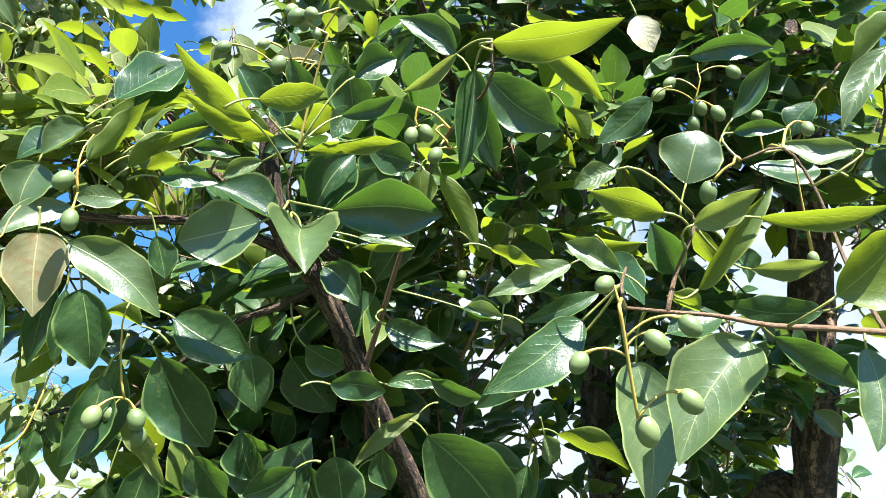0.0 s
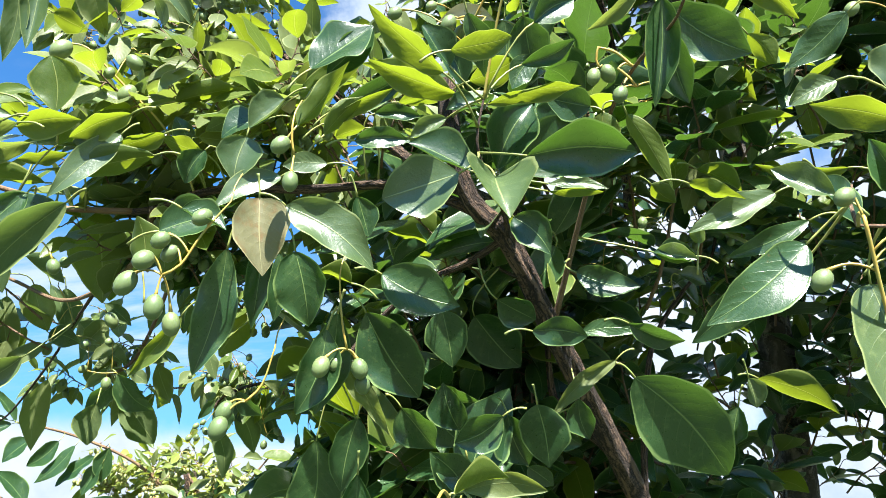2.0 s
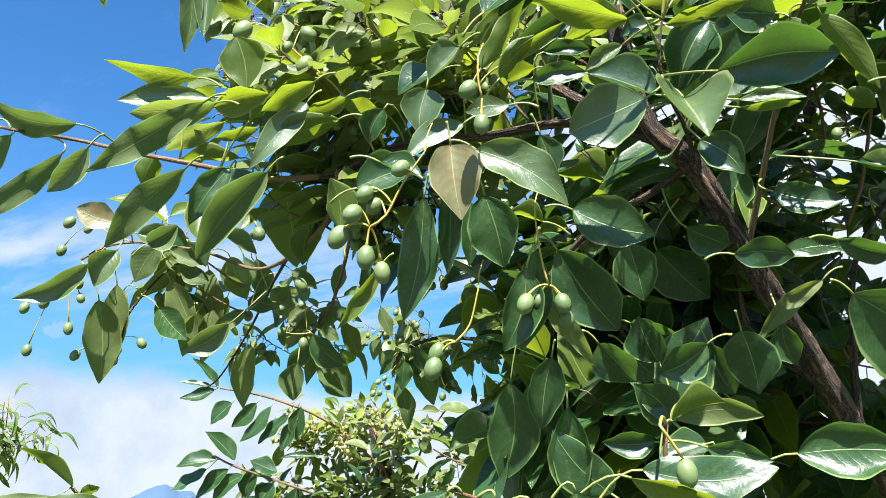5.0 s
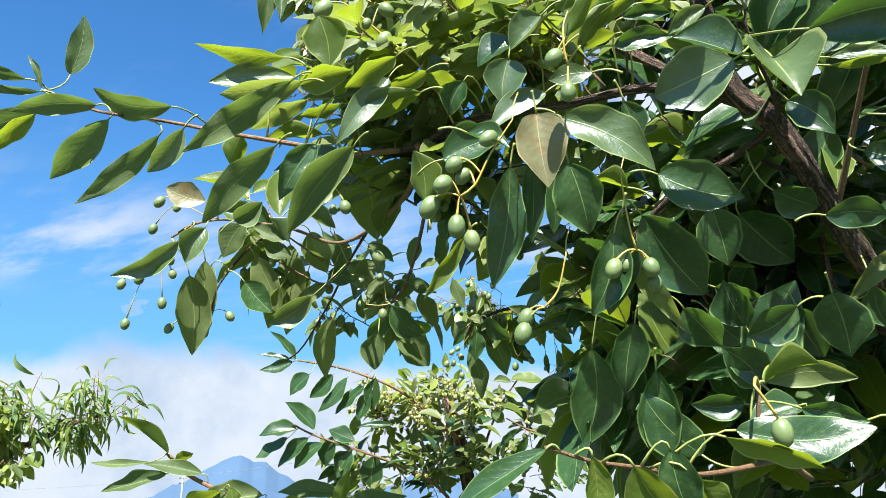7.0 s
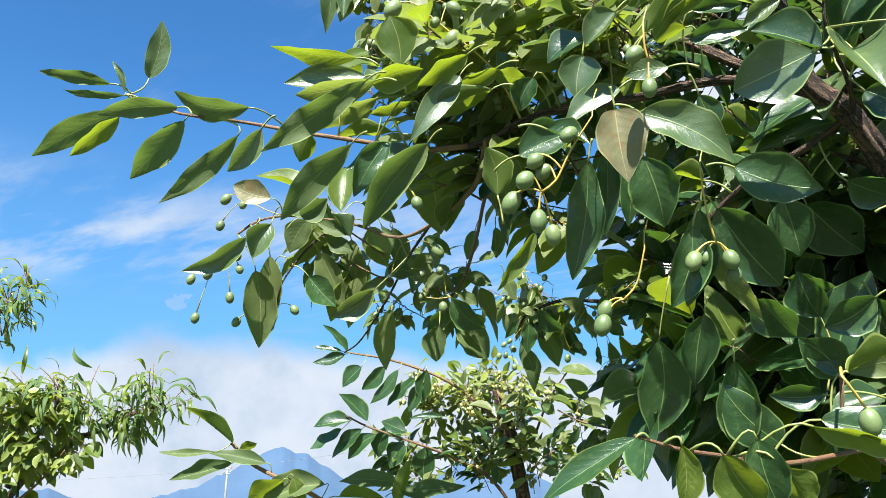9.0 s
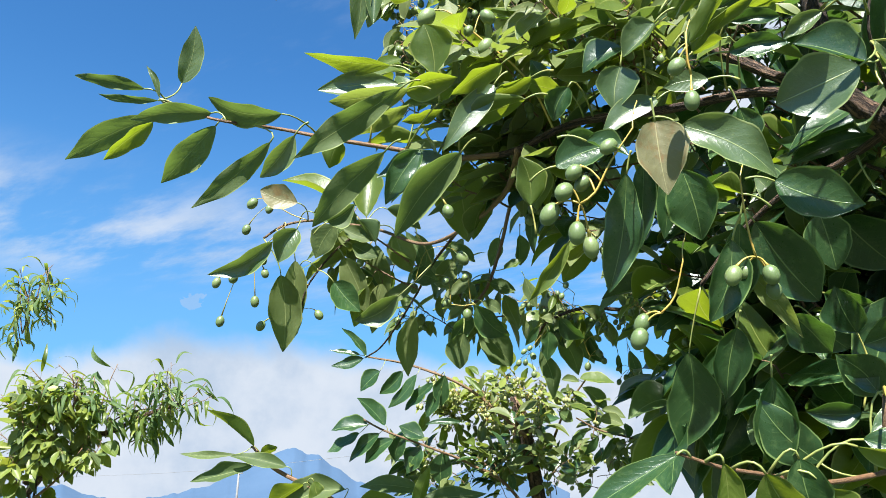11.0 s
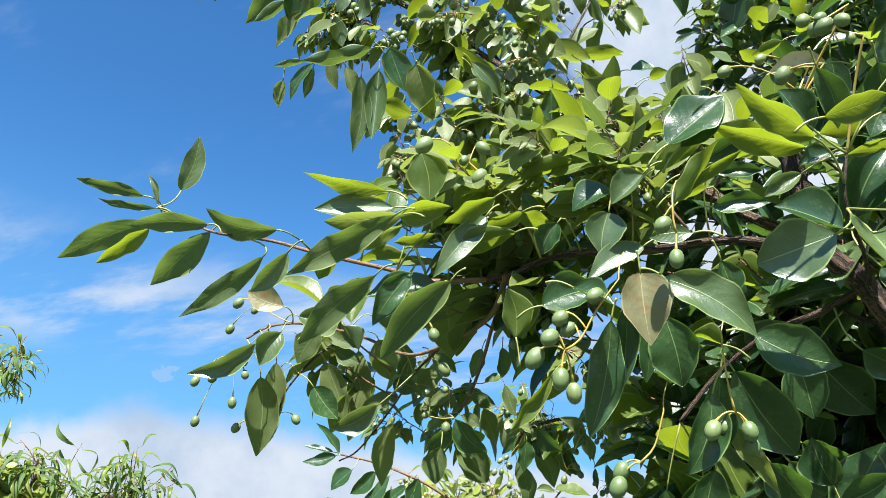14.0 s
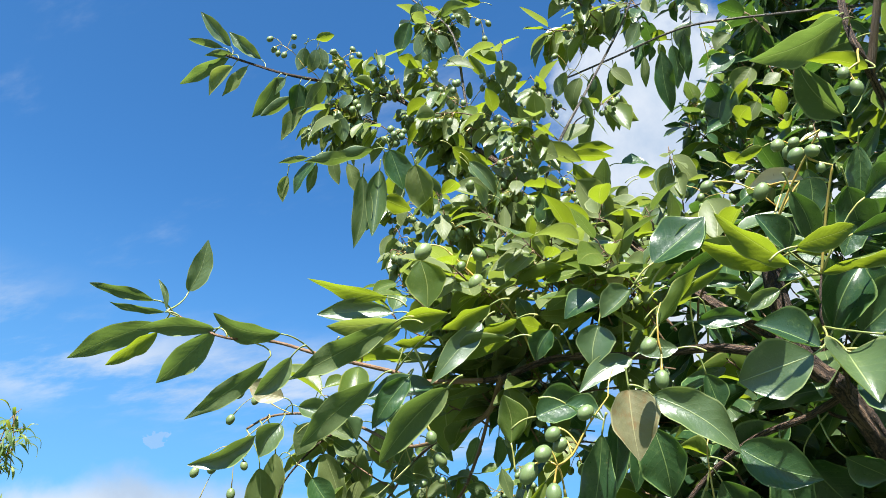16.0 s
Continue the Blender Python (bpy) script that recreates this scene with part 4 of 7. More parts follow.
leaf("hanging_twig", (-0.960, 1.073, 1.900), (-1.037, 1.044, 1.853), (0.56, -0.66, -0.51), 0.047, "P")
leaf("hanging_twig", (-1.000, 1.193, 2.066), (-0.996, 1.225, 1.986), (0.46, -0.83, -0.31), 0.047, "P")
leaf("hanging_twig", (-0.991, 1.100, 2.039), (-0.974, 1.137, 1.965), (0.55, -0.79, -0.27), 0.057, "o")
leaf("hanging_twig", (-1.027, 1.229, 1.903), (-1.054, 1.258, 1.782), (0.54, -0.78, -0.30), 0.049, "o")
leaf("hanging_twig", (-0.997, 0.991, 2.032), (-0.976, 1.017, 1.992), (0.14, 0.79, 0.60), 0.042, "P")
leaf("hanging_twig", (-0.979, 1.053, 2.071), (-0.928, 1.096, 2.035), (0.23, 0.46, 0.86), 0.061, "P")
leaf("hanging_twig", (-0.999, 1.247, 2.017), (-0.966, 1.285, 1.966), (-0.18, 0.84, 0.51), 0.058, "P")
leaf("hanging_twig", (-0.952, 1.262, 2.020), (-0.991, 1.256, 1.975), (0.42, -0.88, -0.24), 0.048, "o")
# on the middle limb
leaf("middle_limb", (-0.329, 0.650, 1.863), (-0.321, 0.679, 1.796), (0.22, -0.90, -0.37), 0.052, "k", fold=0.2)
leaf("middle_limb", (-0.372, 0.671, 1.888), (-0.386, 0.693, 1.801), (0.50, -0.82, -0.28), 0.029, "k")
leaf("middle_limb", (-0.247, 0.669, 1.841), (-0.175, 0.690, 1.811), (0.25, -0.97, -0.08), 0.051, "t", fold=0.15)
leaf("middle_limb", (-0.278, 0.672, 1.835), (-0.306, 0.653, 1.843), (0.06, 0.31, 0.95), 0.028, "u")
leaf("middle_limb", (-0.350, 0.663, 1.868), (-0.359, 0.683, 1.804), (0.47, -0.82, -0.32), 0.023, "k")
leaf("middle_limb", (-0.284, 0.628, 1.775), (-0.311, 0.638, 1.703), (0.36, -0.89, -0.27), 0.037, "k")
leaf("middle_limb", (-0.278, 0.654, 1.754), (-0.242, 0.697, 1.694), (0.11, -0.84, -0.54), 0.020, "o")
# on the middle limb
leaf("middle_limb", (-0.276, 0.719, 1.820), (-0.230, 0.766, 1.742), (0.13, -0.89, -0.45), 0.064, "k", fold=0.1, shape=0.95, point=0.3)
leaf("middle_limb", (-0.278, 0.638, 1.793), (-0.303, 0.664, 1.708), (0.31, -0.88, -0.35), 0.037, "k")
leaf("middle_limb", (-0.411, 0.970, 1.736), (-0.442, 1.011, 1.611), (0.32, -0.88, -0.36), 0.074, "k", fold=0.25, shape=1.0)
leaf("middle_limb", (-0.246, 0.741, 1.584), (-0.289, 0.706, 1.639), (0.30, -0.90, -0.32), 0.045, "k", fold=0.12, point=0.2)
leaf("middle_limb", (-0.207, 0.775, 1.632), (-0.254, 0.759, 1.633), (0.31, -0.91, -0.26), 0.028, "k")
leaf("middle_limb", (-0.192, 0.811, 1.655), (-0.223, 0.803, 1.687), (0.14, -0.98, -0.11), 0.028, "t")
leaf("middle_limb", (-0.183, 0.760, 1.650), (-0.106, 0.785, 1.652), (0.29, -0.88, -0.37), 0.026, "o")
leaf("middle_limb", (-0.202, 0.651, 1.598), (-0.100, 0.663, 1.597), (0.12, -0.98, 0.13), 0.041, "t", fold=0.15, point=0.3)
leaf("middle_limb", (-0.153, 0.694, 1.617), (-0.103, 0.715, 1.605), (0.32, -0.91, -0.28), 0.022, "k")
leaf("middle_limb", (-0.083, 0.747, 1.613), (0.001, 0.741, 1.610), (-0.07, -1.00, 0.01), 0.048, "t", fold=0.15, shape=0.95, point=0.5)
leaf("middle_limb", (-0.015, 0.757, 1.752), (0.070, 0.821, 1.664), (0.05, -0.83, -0.55), 0.083, "k", fold=0.1, bow=-0.02, shape=0.92, point=0.2)
leaf("middle_limb", (-0.027, 0.879, 1.802), (-0.100, 0.879, 1.741), (0.21, -0.95, -0.25), 0.022, "o")
leaf("middle_limb", (-0.066, 0.888, 1.838), (0.011, 0.893, 1.836), (0.06, -0.99, -0.10), 0.023, "t")
leaf("middle_limb", (-0.110, 0.735, 1.797), (-0.056, 0.754, 1.794), (0.28, -0.84, -0.46), 0.032, "k")
leaf("middle_limb", (-0.148, 0.793, 1.726), (-0.197, 0.788, 1.699), (0.34, -0.82, -0.45), 0.044, "k")
leaf("middle_limb", (-0.151, 0.870, 1.742), (-0.132, 0.896, 1.689), (-0.00, -0.89, -0.45), 0.056, "k")
leaf("middle_limb", (-0.225, 0.863, 1.867), (-0.217, 0.890, 1.805), (0.13, -0.91, -0.38), 0.055, "k")
leaf("middle_limb", (-0.211, 1.034, 1.915), (-0.153, 1.080, 1.848), (-0.00, -0.82, -0.57), 0.080, "k")
leaf("middle_limb", (-0.126, 0.751, 1.930), (-0.089, 0.758, 1.888), (0.01, -0.99, -0.16), 0.040, "t")
leaf("middle_limb", (-0.064, 0.806, 1.883), (0.003, 0.805, 1.862), (-0.04, -1.00, -0.07), 0.035, "t")
leaf("middle_limb", (-0.088, 0.918, 1.964), (-0.129, 0.928, 1.906), (-0.20, -0.98, -0.02), 0.057, "t")
leaf("middle_limb", (0.026, 0.839, 1.914), (0.070, 0.834, 1.902), (-0.14, -0.99, -0.06), 0.026, "p")
leaf("middle_limb", (0.089, 1.159, 2.006), (0.131, 1.178, 1.994), (0.45, -0.88, 0.18), 0.037, "p")
leaf("middle_limb", (0.068, 0.804, 1.907), (0.071, 0.797, 1.928), (0.00, 0.94, 0.33), 0.018, "u")
leaf("middle_limb", (0.035, 0.886, 2.025), (0.064, 0.903, 2.006), (0.22, 0.53, 0.82), 0.030, "u")
leaf("middle_limb", (-0.256, 0.961, 1.769), (-0.221, 0.989, 1.729), (0.13, -0.87, -0.48), 0.048, "k")
leaf("middle_limb", (-0.358, 1.076, 1.760), (-0.319, 1.110, 1.707), (-0.09, -0.81, -0.58), 0.059, "k")
leaf("middle_limb", (-0.334, 0.896, 1.749), (-0.358, 0.921, 1.667), (0.30, -0.88, -0.35), 0.048, "k")
leaf("middle_limb", (-0.231, 0.858, 1.772), (-0.184, 0.879, 1.759), (0.15, -0.74, -0.65), 0.042, "k")
leaf("middle_limb", (-0.104, 1.005, 1.751), (-0.073, 1.023, 1.731), (-0.07, -0.69, -0.72), 0.033, "k")
# on the middle limb
leaf("middle_limb", (-0.320, 0.521, 1.580), (-0.392, 0.497, 1.534), (0.01, -0.89, 0.45), 0.026, "t")
leaf("middle_limb", (-0.291, 0.540, 1.575), (-0.298, 0.554, 1.526), (0.55, -0.78, -0.30), 0.023, "u")
leaf("middle_limb", (-0.265, 0.558, 1.568), (-0.243, 0.586, 1.526), (0.08, -0.84, -0.53), 0.039, "u", fold=0.3)
leaf("middle_limb", (-0.231, 0.606, 1.559), (-0.215, 0.626, 1.527), (0.26, 0.74, 0.62), 0.033, "u")
leaf("middle_limb", (-0.190, 0.819, 1.654), (-0.223, 0.787, 1.689), (0.11, -0.78, -0.61), 0.046, "k")
leaf("middle_limb", (-0.178, 0.679, 1.639), (-0.134, 0.699, 1.656), (-0.40, 0.09, 0.91), 0.041, "u")
leaf("middle_limb", (-0.205, 0.609, 1.590), (-0.140, 0.656, 1.566), (0.15, -0.61, -0.78), 0.025, "u")
leaf("middle_limb", (-0.157, 0.746, 1.625), (-0.199, 0.726, 1.610), (0.18, -0.82, 0.54), 0.039, "t")
leaf("middle_limb", (-0.197, 0.885, 1.679), (-0.149, 0.878, 1.774), (0.04, -0.99, -0.09), 0.069, "k")
leaf("middle_limb", (-0.205, 0.862, 1.726), (-0.219, 0.837, 1.774), (-0.04, -0.88, -0.48), 0.045, "k")
leaf("middle_limb", (-0.156, 0.839, 1.869), (-0.115, 0.869, 1.852), (0.19, -0.68, -0.71), 0.043, "k")
leaf("middle_limb", (-0.262, 0.823, 1.744), (-0.231, 0.856, 1.703), (0.01, -0.78, -0.62), 0.049, "k")
leaf("middle_limb", (-0.368, 1.085, 1.787), (-0.339, 1.134, 1.700), (0.02, -0.87, -0.48), 0.062, "k")
leaf("middle_limb", (-0.372, 1.017, 1.759), (-0.382, 1.049, 1.654), (0.23, -0.92, -0.31), 0.064, "k")
leaf("middle_limb", (-0.275, 0.712, 1.661), (-0.283, 0.738, 1.578), (0.14, -0.94, -0.30), 0.044, "k")
# on the right limb
leaf("right_limb", (0.237, 0.568, 1.786), (0.171, 0.572, 1.693), (-0.19, -0.98, 0.09), 0.062, "p", fold=0.3, shape=0.68, point=0.7)
leaf("right_limb", (0.158, 0.609, 1.782), (0.155, 0.600, 1.670), (-0.11, -0.99, 0.08), 0.055, "p", fold=0.3, shape=0.78, point=0.6)
leaf("right_limb", (0.114, 0.596, 1.813), (0.032, 0.596, 1.752), (-0.02, -1.00, 0.03), 0.044, "t", fold=0.12)
leaf("right_limb", (0.110, 0.623, 1.802), (0.027, 0.646, 1.752), (-0.01, -0.91, -0.41), 0.034, "k")
leaf("right_limb", (0.128, 0.705, 1.912), (0.044, 0.700, 1.877), (0.01, -0.99, 0.11), 0.032, "p")
leaf("right_limb", (0.157, 0.719, 1.887), (0.080, 0.732, 1.860), (-0.12, -0.98, -0.12), 0.022, "t")
leaf("right_limb", (0.243, 0.669, 1.984), (0.260, 0.654, 2.039), (-0.19, -0.96, -0.19), 0.065, "p", fold=0.12, shape=0.95, point=0.1)
leaf("right_limb", (0.172, 0.531, 1.879), (0.114, 0.525, 1.893), (-0.15, -0.51, -0.85), 0.029, "u", fold=0.25)
leaf("right_limb", (0.220, 0.769, 1.966), (0.129, 0.765, 1.977), (-0.09, -0.39, -0.92), 0.028, "u")
leaf("right_limb", (0.214, 0.649, 1.879), (0.190, 0.629, 1.920), (-0.33, -0.76, -0.56), 0.036, "k")
leaf("right_limb", (0.167, 0.668, 1.887), (0.118, 0.669, 1.920), (-0.04, -1.00, -0.03), 0.031, "p")
leaf("right_limb", (0.196, 0.536, 1.871), (0.248, 0.524, 1.896), (0.11, -0.80, -0.59), 0.027, "o", fold=0.3)
leaf("right_limb", (0.210, 0.587, 1.837), (0.275, 0.552, 1.913), (0.32, -0.73, -0.61), 0.027, "u")
leaf("right_limb", (0.256, 0.551, 1.885), (0.367, 0.549, 1.892), (0.04, -0.41, -0.91), 0.024, "u")
leaf("right_limb", (0.282, 0.513, 1.802), (0.335, 0.491, 1.849), (0.10, -0.86, -0.51), 0.058, "u", fold=0.2)
leaf("right_limb", (0.264, 0.605, 1.863), (0.331, 0.603, 1.869), (0.02, -0.75, -0.66), 0.021, "o")
leaf("right_limb", (0.321, 0.611, 1.827), (0.239, 0.608, 1.834), (-0.01, -0.86, -0.52), 0.029, "k")
leaf("right_limb", (0.267, 0.592, 1.798), (0.340, 0.610, 1.758), (-0.11, -0.81, -0.57), 0.027, "k")
leaf("right_limb", (0.314, 0.548, 1.774), (0.301, 0.541, 1.698), (-0.30, -0.94, 0.14), 0.033, "p")
leaf("right_limb", (0.361, 0.572, 1.963), (0.301, 0.584, 1.978), (-0.21, -0.98, -0.04), 0.027, "p")
leaf("right_limb", (0.267, 0.596, 1.996), (0.311, 0.582, 1.992), (-0.32, -0.88, -0.35), 0.016, "t")
leaf("right_limb", (0.243, 0.737, 2.137), (0.182, 0.768, 2.095), (-0.22, -0.91, -0.35), 0.039, "t")
leaf("right_limb", (0.271, 0.680, 2.152), (0.367, 0.676, 2.161), (0.04, -0.71, -0.71), 0.030, "k")
leaf("right_limb", (0.294, 0.651, 2.050), (0.331, 0.626, 2.103), (-0.07, -0.92, -0.38), 0.027, "k")
leaf("right_limb", (0.307, 0.420, 1.950), (0.267, 0.429, 1.891), (-0.27, -0.96, 0.03), 0.023, "p")
leaf("right_limb", (0.326, 0.428, 1.983), (0.289, 0.447, 1.943), (-0.53, 0.46, 0.71), 0.034, "u")
# a sunlit leaf, its glare put in as a bleached colour
leaf("right_limb", (0.203, 0.627, 2.162), (0.217, 0.634, 2.120), (-0.19, -0.96, -0.21), 0.033, "d")
leaf("right_limb", (0.041, 0.508, 2.027), (0.152, 0.499, 2.043), (0.12, -0.27, -0.95), 0.041, "u", fold=0.25, shape=0.8)
leaf("right_limb", (0.093, 0.642, 2.146), (0.171, 0.671, 2.085), (-0.43, -0.48, -0.77), 0.030, "u")
leaf("right_limb", (0.044, 0.645, 2.100), (0.121, 0.669, 2.049), (-0.10, -0.84, -0.53), 0.056, "k", fold=0.15, shape=1.05)
leaf("right_limb", (0.030, 0.584, 2.058), (0.017, 0.614, 1.964), (0.02, -0.95, -0.30), 0.035, "t", fold=0.5)
leaf("right_limb", (0.038, 0.622, 2.056), (0.053, 0.654, 1.989), (-0.22, -0.86, -0.45), 0.040, "k")
leaf("right_limb", (0.013, 0.575, 2.070), (-0.037, 0.591, 2.037), (0.25, -0.66, -0.70), 0.016, "o")
leaf("right_limb", (0.012, 0.590, 2.082), (-0.043, 0.578, 2.117), (-0.01, -0.94, -0.35), 0.031, "t")
leaf("right_limb", (-0.039, 0.844, 2.323), (-0.102, 0.869, 2.271), (0.20, -0.77, -0.61), 0.025, "k")
leaf("right_limb", (-0.078, 0.709, 2.203), (-0.095, 0.744, 2.130), (0.27, -0.85, -0.46), 0.032, "k")
leaf("right_limb", (-0.105, 0.667, 2.064), (-0.048, 0.659, 2.082), (0.09, -0.75, -0.65), 0.022, "t")
leaf("right_limb", (-0.163, 0.691, 2.068), (-0.108, 0.684, 2.084), (0.21, -0.32, -0.92), 0.040, "u")
leaf("right_limb", (-0.090, 0.683, 2.086), (-0.117, 0.685, 2.048), (0.27, -0.93, -0.25), 0.030, "t")
leaf("right_limb", (0.127, 0.903, 2.210), (0.185, 0.927, 2.157), (-0.42, -0.56, -0.71), 0.045, "u")
leaf("right_limb", (0.148, 0.772, 2.150), (0.177, 0.788, 2.116), (0.40, 0.66, 0.64), 0.030, "u")
leaf("right_limb", (0.129, 0.962, 2.122), (0.109, 0.987, 2.068), (-0.28, 0.82, 0.49), 0.050, "u")
leaf("right_limb", (-0.002, 0.693, 2.008), (0.038, 0.726, 1.936), (0.22, 0.83, 0.51), 0.025, "u")
leaf("right_limb", (-0.024, 0.733, 2.039), (-0.020, 0.752, 1.998), (0.13, 0.89, 0.43), 0.033, "u")
leaf("right_limb", (0.162, 0.676, 1.910), (0.195, 0.697, 1.865), (0.57, -0.82, 0.04), 0.047, "t")
leaf("right_limb", (0.265, 0.678, 1.899), (0.240, 0.662, 1.933), (0.54, 0.55, 0.64), 0.024, "u")
leaf("right_limb", (0.214, 0.602, 1.824), (0.186, 0.596, 1.837), (0.34, 0.30, 0.89), 0.025, "u")
leaf("right_limb", (0.482, 0.825, 2.196), (0.453, 0.844, 2.156), (-0.54, -0.84, 0.00), 0.042, "t")
leaf("right_limb", (0.279, 0.680, 1.917), (0.301, 0.693, 1.887), (0.45, -0.89, -0.08), 0.032, "t")
leaf("right_limb", (0.340, 0.585, 1.813), (0.367, 0.593, 1.796), (0.31, 0.56, 0.77), 0.026, "u")
leaf("right_limb", (0.204, 0.667, 1.826), (0.255, 0.660, 1.840), (-0.23, -0.86, 0.45), 0.043, "t")
leaf("right_limb", (0.047, 0.680, 1.917), (0.097, 0.686, 1.902), (0.23, 0.34, 0.91), 0.023, "u")
leaf("right_limb", (0.392, 0.690, 2.013), (0.321, 0.688, 2.019), (0.06, -0.90, 0.44), 0.047, "t")
# on the upper limb
leaf("upper_limb", (-1.350, 0.800, 2.946), (-1.386, 0.716, 3.002), (0.70, -0.58, -0.42), 0.037, "P")
leaf("upper_limb", (-1.272, 0.836, 2.904), (-1.325, 0.764, 2.955), (0.58, -0.71, -0.40), 0.037, "P")
leaf("upper_limb", (-1.360, 0.788, 2.934), (-1.433, 0.737, 2.946), (-0.06, 0.32, 0.95), 0.025, "P")
leaf("upper_limb", (-1.342, 0.807, 2.921), (-1.403, 0.775, 2.915), (-0.18, 0.17, 0.97), 0.024, "P")
leaf("upper_limb", (-1.352, 0.806, 2.913), (-1.470, 0.779, 2.847), (0.52, -0.35, -0.78), 0.037, "m")
leaf("upper_limb", (-1.334, 0.810, 2.882), (-1.398, 0.816, 2.815), (0.29, -0.89, -0.35), 0.043, "o")
leaf("upper_limb", (-1.303, 0.827, 2.884), (-1.370, 0.832, 2.815), (0.28, -0.90, -0.33), 0.037, "o")
leaf("upper_limb", (-1.227, 0.858, 2.843), (-1.297, 0.872, 2.758), (0.64, -0.46, -0.61), 0.046, "m")
leaf("upper_limb", (-1.209, 0.867, 2.846), (-1.240, 0.874, 2.807), (0.24, -0.90, -0.35), 0.040, "p")
leaf("upper_limb", (-1.176, 0.866, 2.775), (-1.247, 0.851, 2.732), (-0.53, 0.26, 0.80), 0.031, "P")
leaf("upper_limb", (-1.153, 0.862, 2.802), (-1.178, 0.889, 2.737), (0.64, -0.59, -0.49), 0.054, "t")
leaf("upper_limb", (-1.145, 0.895, 2.757), (-1.214, 0.902, 2.683), (-0.01, -1.00, -0.08), 0.061, "o")
leaf("upper_limb", (-1.118, 0.881, 2.804), (-1.143, 0.889, 2.768), (0.14, -0.94, -0.32), 0.035, "p")
leaf("upper_limb", (-0.829, 0.751, 2.444), (-0.943, 0.702, 2.418), (-0.32, 0.23, 0.92), 0.032, "P")
leaf("upper_limb", (-0.857, 0.768, 2.404), (-0.890, 0.814, 2.283), (0.50, -0.76, -0.42), 0.041, "P")
leaf("upper_limb", (-0.836, 0.789, 2.424), (-0.848, 0.809, 2.295), (0.45, -0.88, -0.18), 0.044, "p", fold=0.5)
leaf("upper_limb", (-0.802, 0.766, 2.446), (-0.792, 0.811, 2.385), (0.87, -0.45, -0.19), 0.060, "t")
leaf("upper_limb", (-0.766, 0.800, 2.425), (-0.759, 0.857, 2.344), (0.22, -0.81, -0.54), 0.053, "o")
leaf("upper_limb", (-1.022, 0.795, 2.509), (-1.077, 0.771, 2.497), (-0.34, 0.31, 0.89), 0.016, "P")
leaf("upper_limb", (-1.010, 0.805, 2.505), (-1.062, 0.814, 2.444), (-0.06, -0.99, -0.09), 0.036, "t")
leaf("upper_limb", (-1.009, 0.809, 2.500), (-1.035, 0.827, 2.447), (-0.50, 0.71, 0.50), 0.021, "P")
leaf("upper_limb", (-0.954, 0.838, 2.505), (-0.950, 0.875, 2.451), (0.88, -0.42, -0.22), 0.035, "o")
leaf("upper_limb", (-1.090, 0.881, 2.829), (-1.089, 0.913, 2.782), (0.61, -0.67, -0.42), 0.041, "t")
# on the top limb
leaf("top_limb", (-0.064, 0.684, 2.381), (-0.178, 0.652, 2.327), (0.47, -0.29, -0.83), 0.052, "m", fold=0.2, bow=0.05)
leaf("top_limb", (-0.069, 0.696, 2.399), (-0.119, 0.686, 2.369), (0.53, -0.34, -0.78), 0.041, "m")
leaf("top_limb", (-0.052, 0.738, 2.391), (-0.110, 0.718, 2.368), (0.45, -0.36, -0.82), 0.043, "m")
leaf("top_limb", (-0.049, 0.700, 2.307), (-0.115, 0.659, 2.312), (-0.00, 0.12, 0.99), 0.025, "u")
leaf("top_limb", (-0.085, 0.757, 2.289), (-0.126, 0.698, 2.343), (-0.26, -0.55, -0.80), 0.052, "m", fold=0.3)
leaf("top_limb", (-0.402, 1.263, 2.965), (-0.405, 1.344, 2.837), (0.25, -0.82, -0.52), 0.050, "t")
leaf("top_limb", (-0.376, 1.270, 2.979), (-0.383, 1.325, 2.887), (0.33, -0.80, -0.50), 0.040, "t")
leaf("top_limb", (-0.347, 1.270, 3.004), (-0.355, 1.328, 2.908), (0.45, -0.75, -0.48), 0.035, "t")
leaf("top_limb", (-0.281, 1.330, 2.869), (-0.314, 1.372, 2.774), (-0.30, -0.91, -0.29), 0.088, "t")
leaf("top_limb", (-0.521, 1.265, 2.957), (-0.534, 1.301, 2.889), (0.44, -0.76, -0.49), 0.047, "t")
leaf("top_limb", (-0.567, 1.248, 2.941), (-0.572, 1.300, 2.857), (-0.01, 0.85, 0.52), 0.038, "u")
leaf("top_limb", (-0.594, 1.153, 2.651), (-0.509, 1.197, 2.661), (-0.21, 0.20, 0.96), 0.036, "u")
leaf("top_limb", (-0.523, 1.302, 2.692), (-0.464, 1.332, 2.698), (0.35, -0.80, 0.48), 0.053, "t")
leaf("top_limb", (-0.316, 1.146, 2.505), (-0.404, 1.132, 2.446), (-0.02, -0.96, 0.26), 0.054, "t")
leaf("top_limb", (-0.144, 0.772, 2.212), (-0.210, 0.742, 2.198), (0.38, -0.91, 0.13), 0.031, "d")
leaf("top_limb", (-0.292, 0.602, 2.030), (-0.246, 0.600, 2.077), (0.39, -0.81, -0.43), 0.035, "k")
leaf("top_limb", (-0.167, 0.559, 1.985), (-0.223, 0.504, 2.021), (-0.17, -0.42, -0.89), 0.031, "u")
leaf("top_limb", (-0.156, 0.536, 1.990), (-0.103, 0.555, 2.010), (0.44, -0.40, -0.80), 0.028, "u")
leaf("top_limb", (-0.170, 0.609, 2.029), (-0.190, 0.579, 2.058), (0.74, -0.65, -0.18), 0.037, "t")
leaf("top_limb", (-0.100, 0.659, 2.119), (-0.094, 0.693, 2.072), (-0.02, -0.81, -0.59), 0.047, "k")
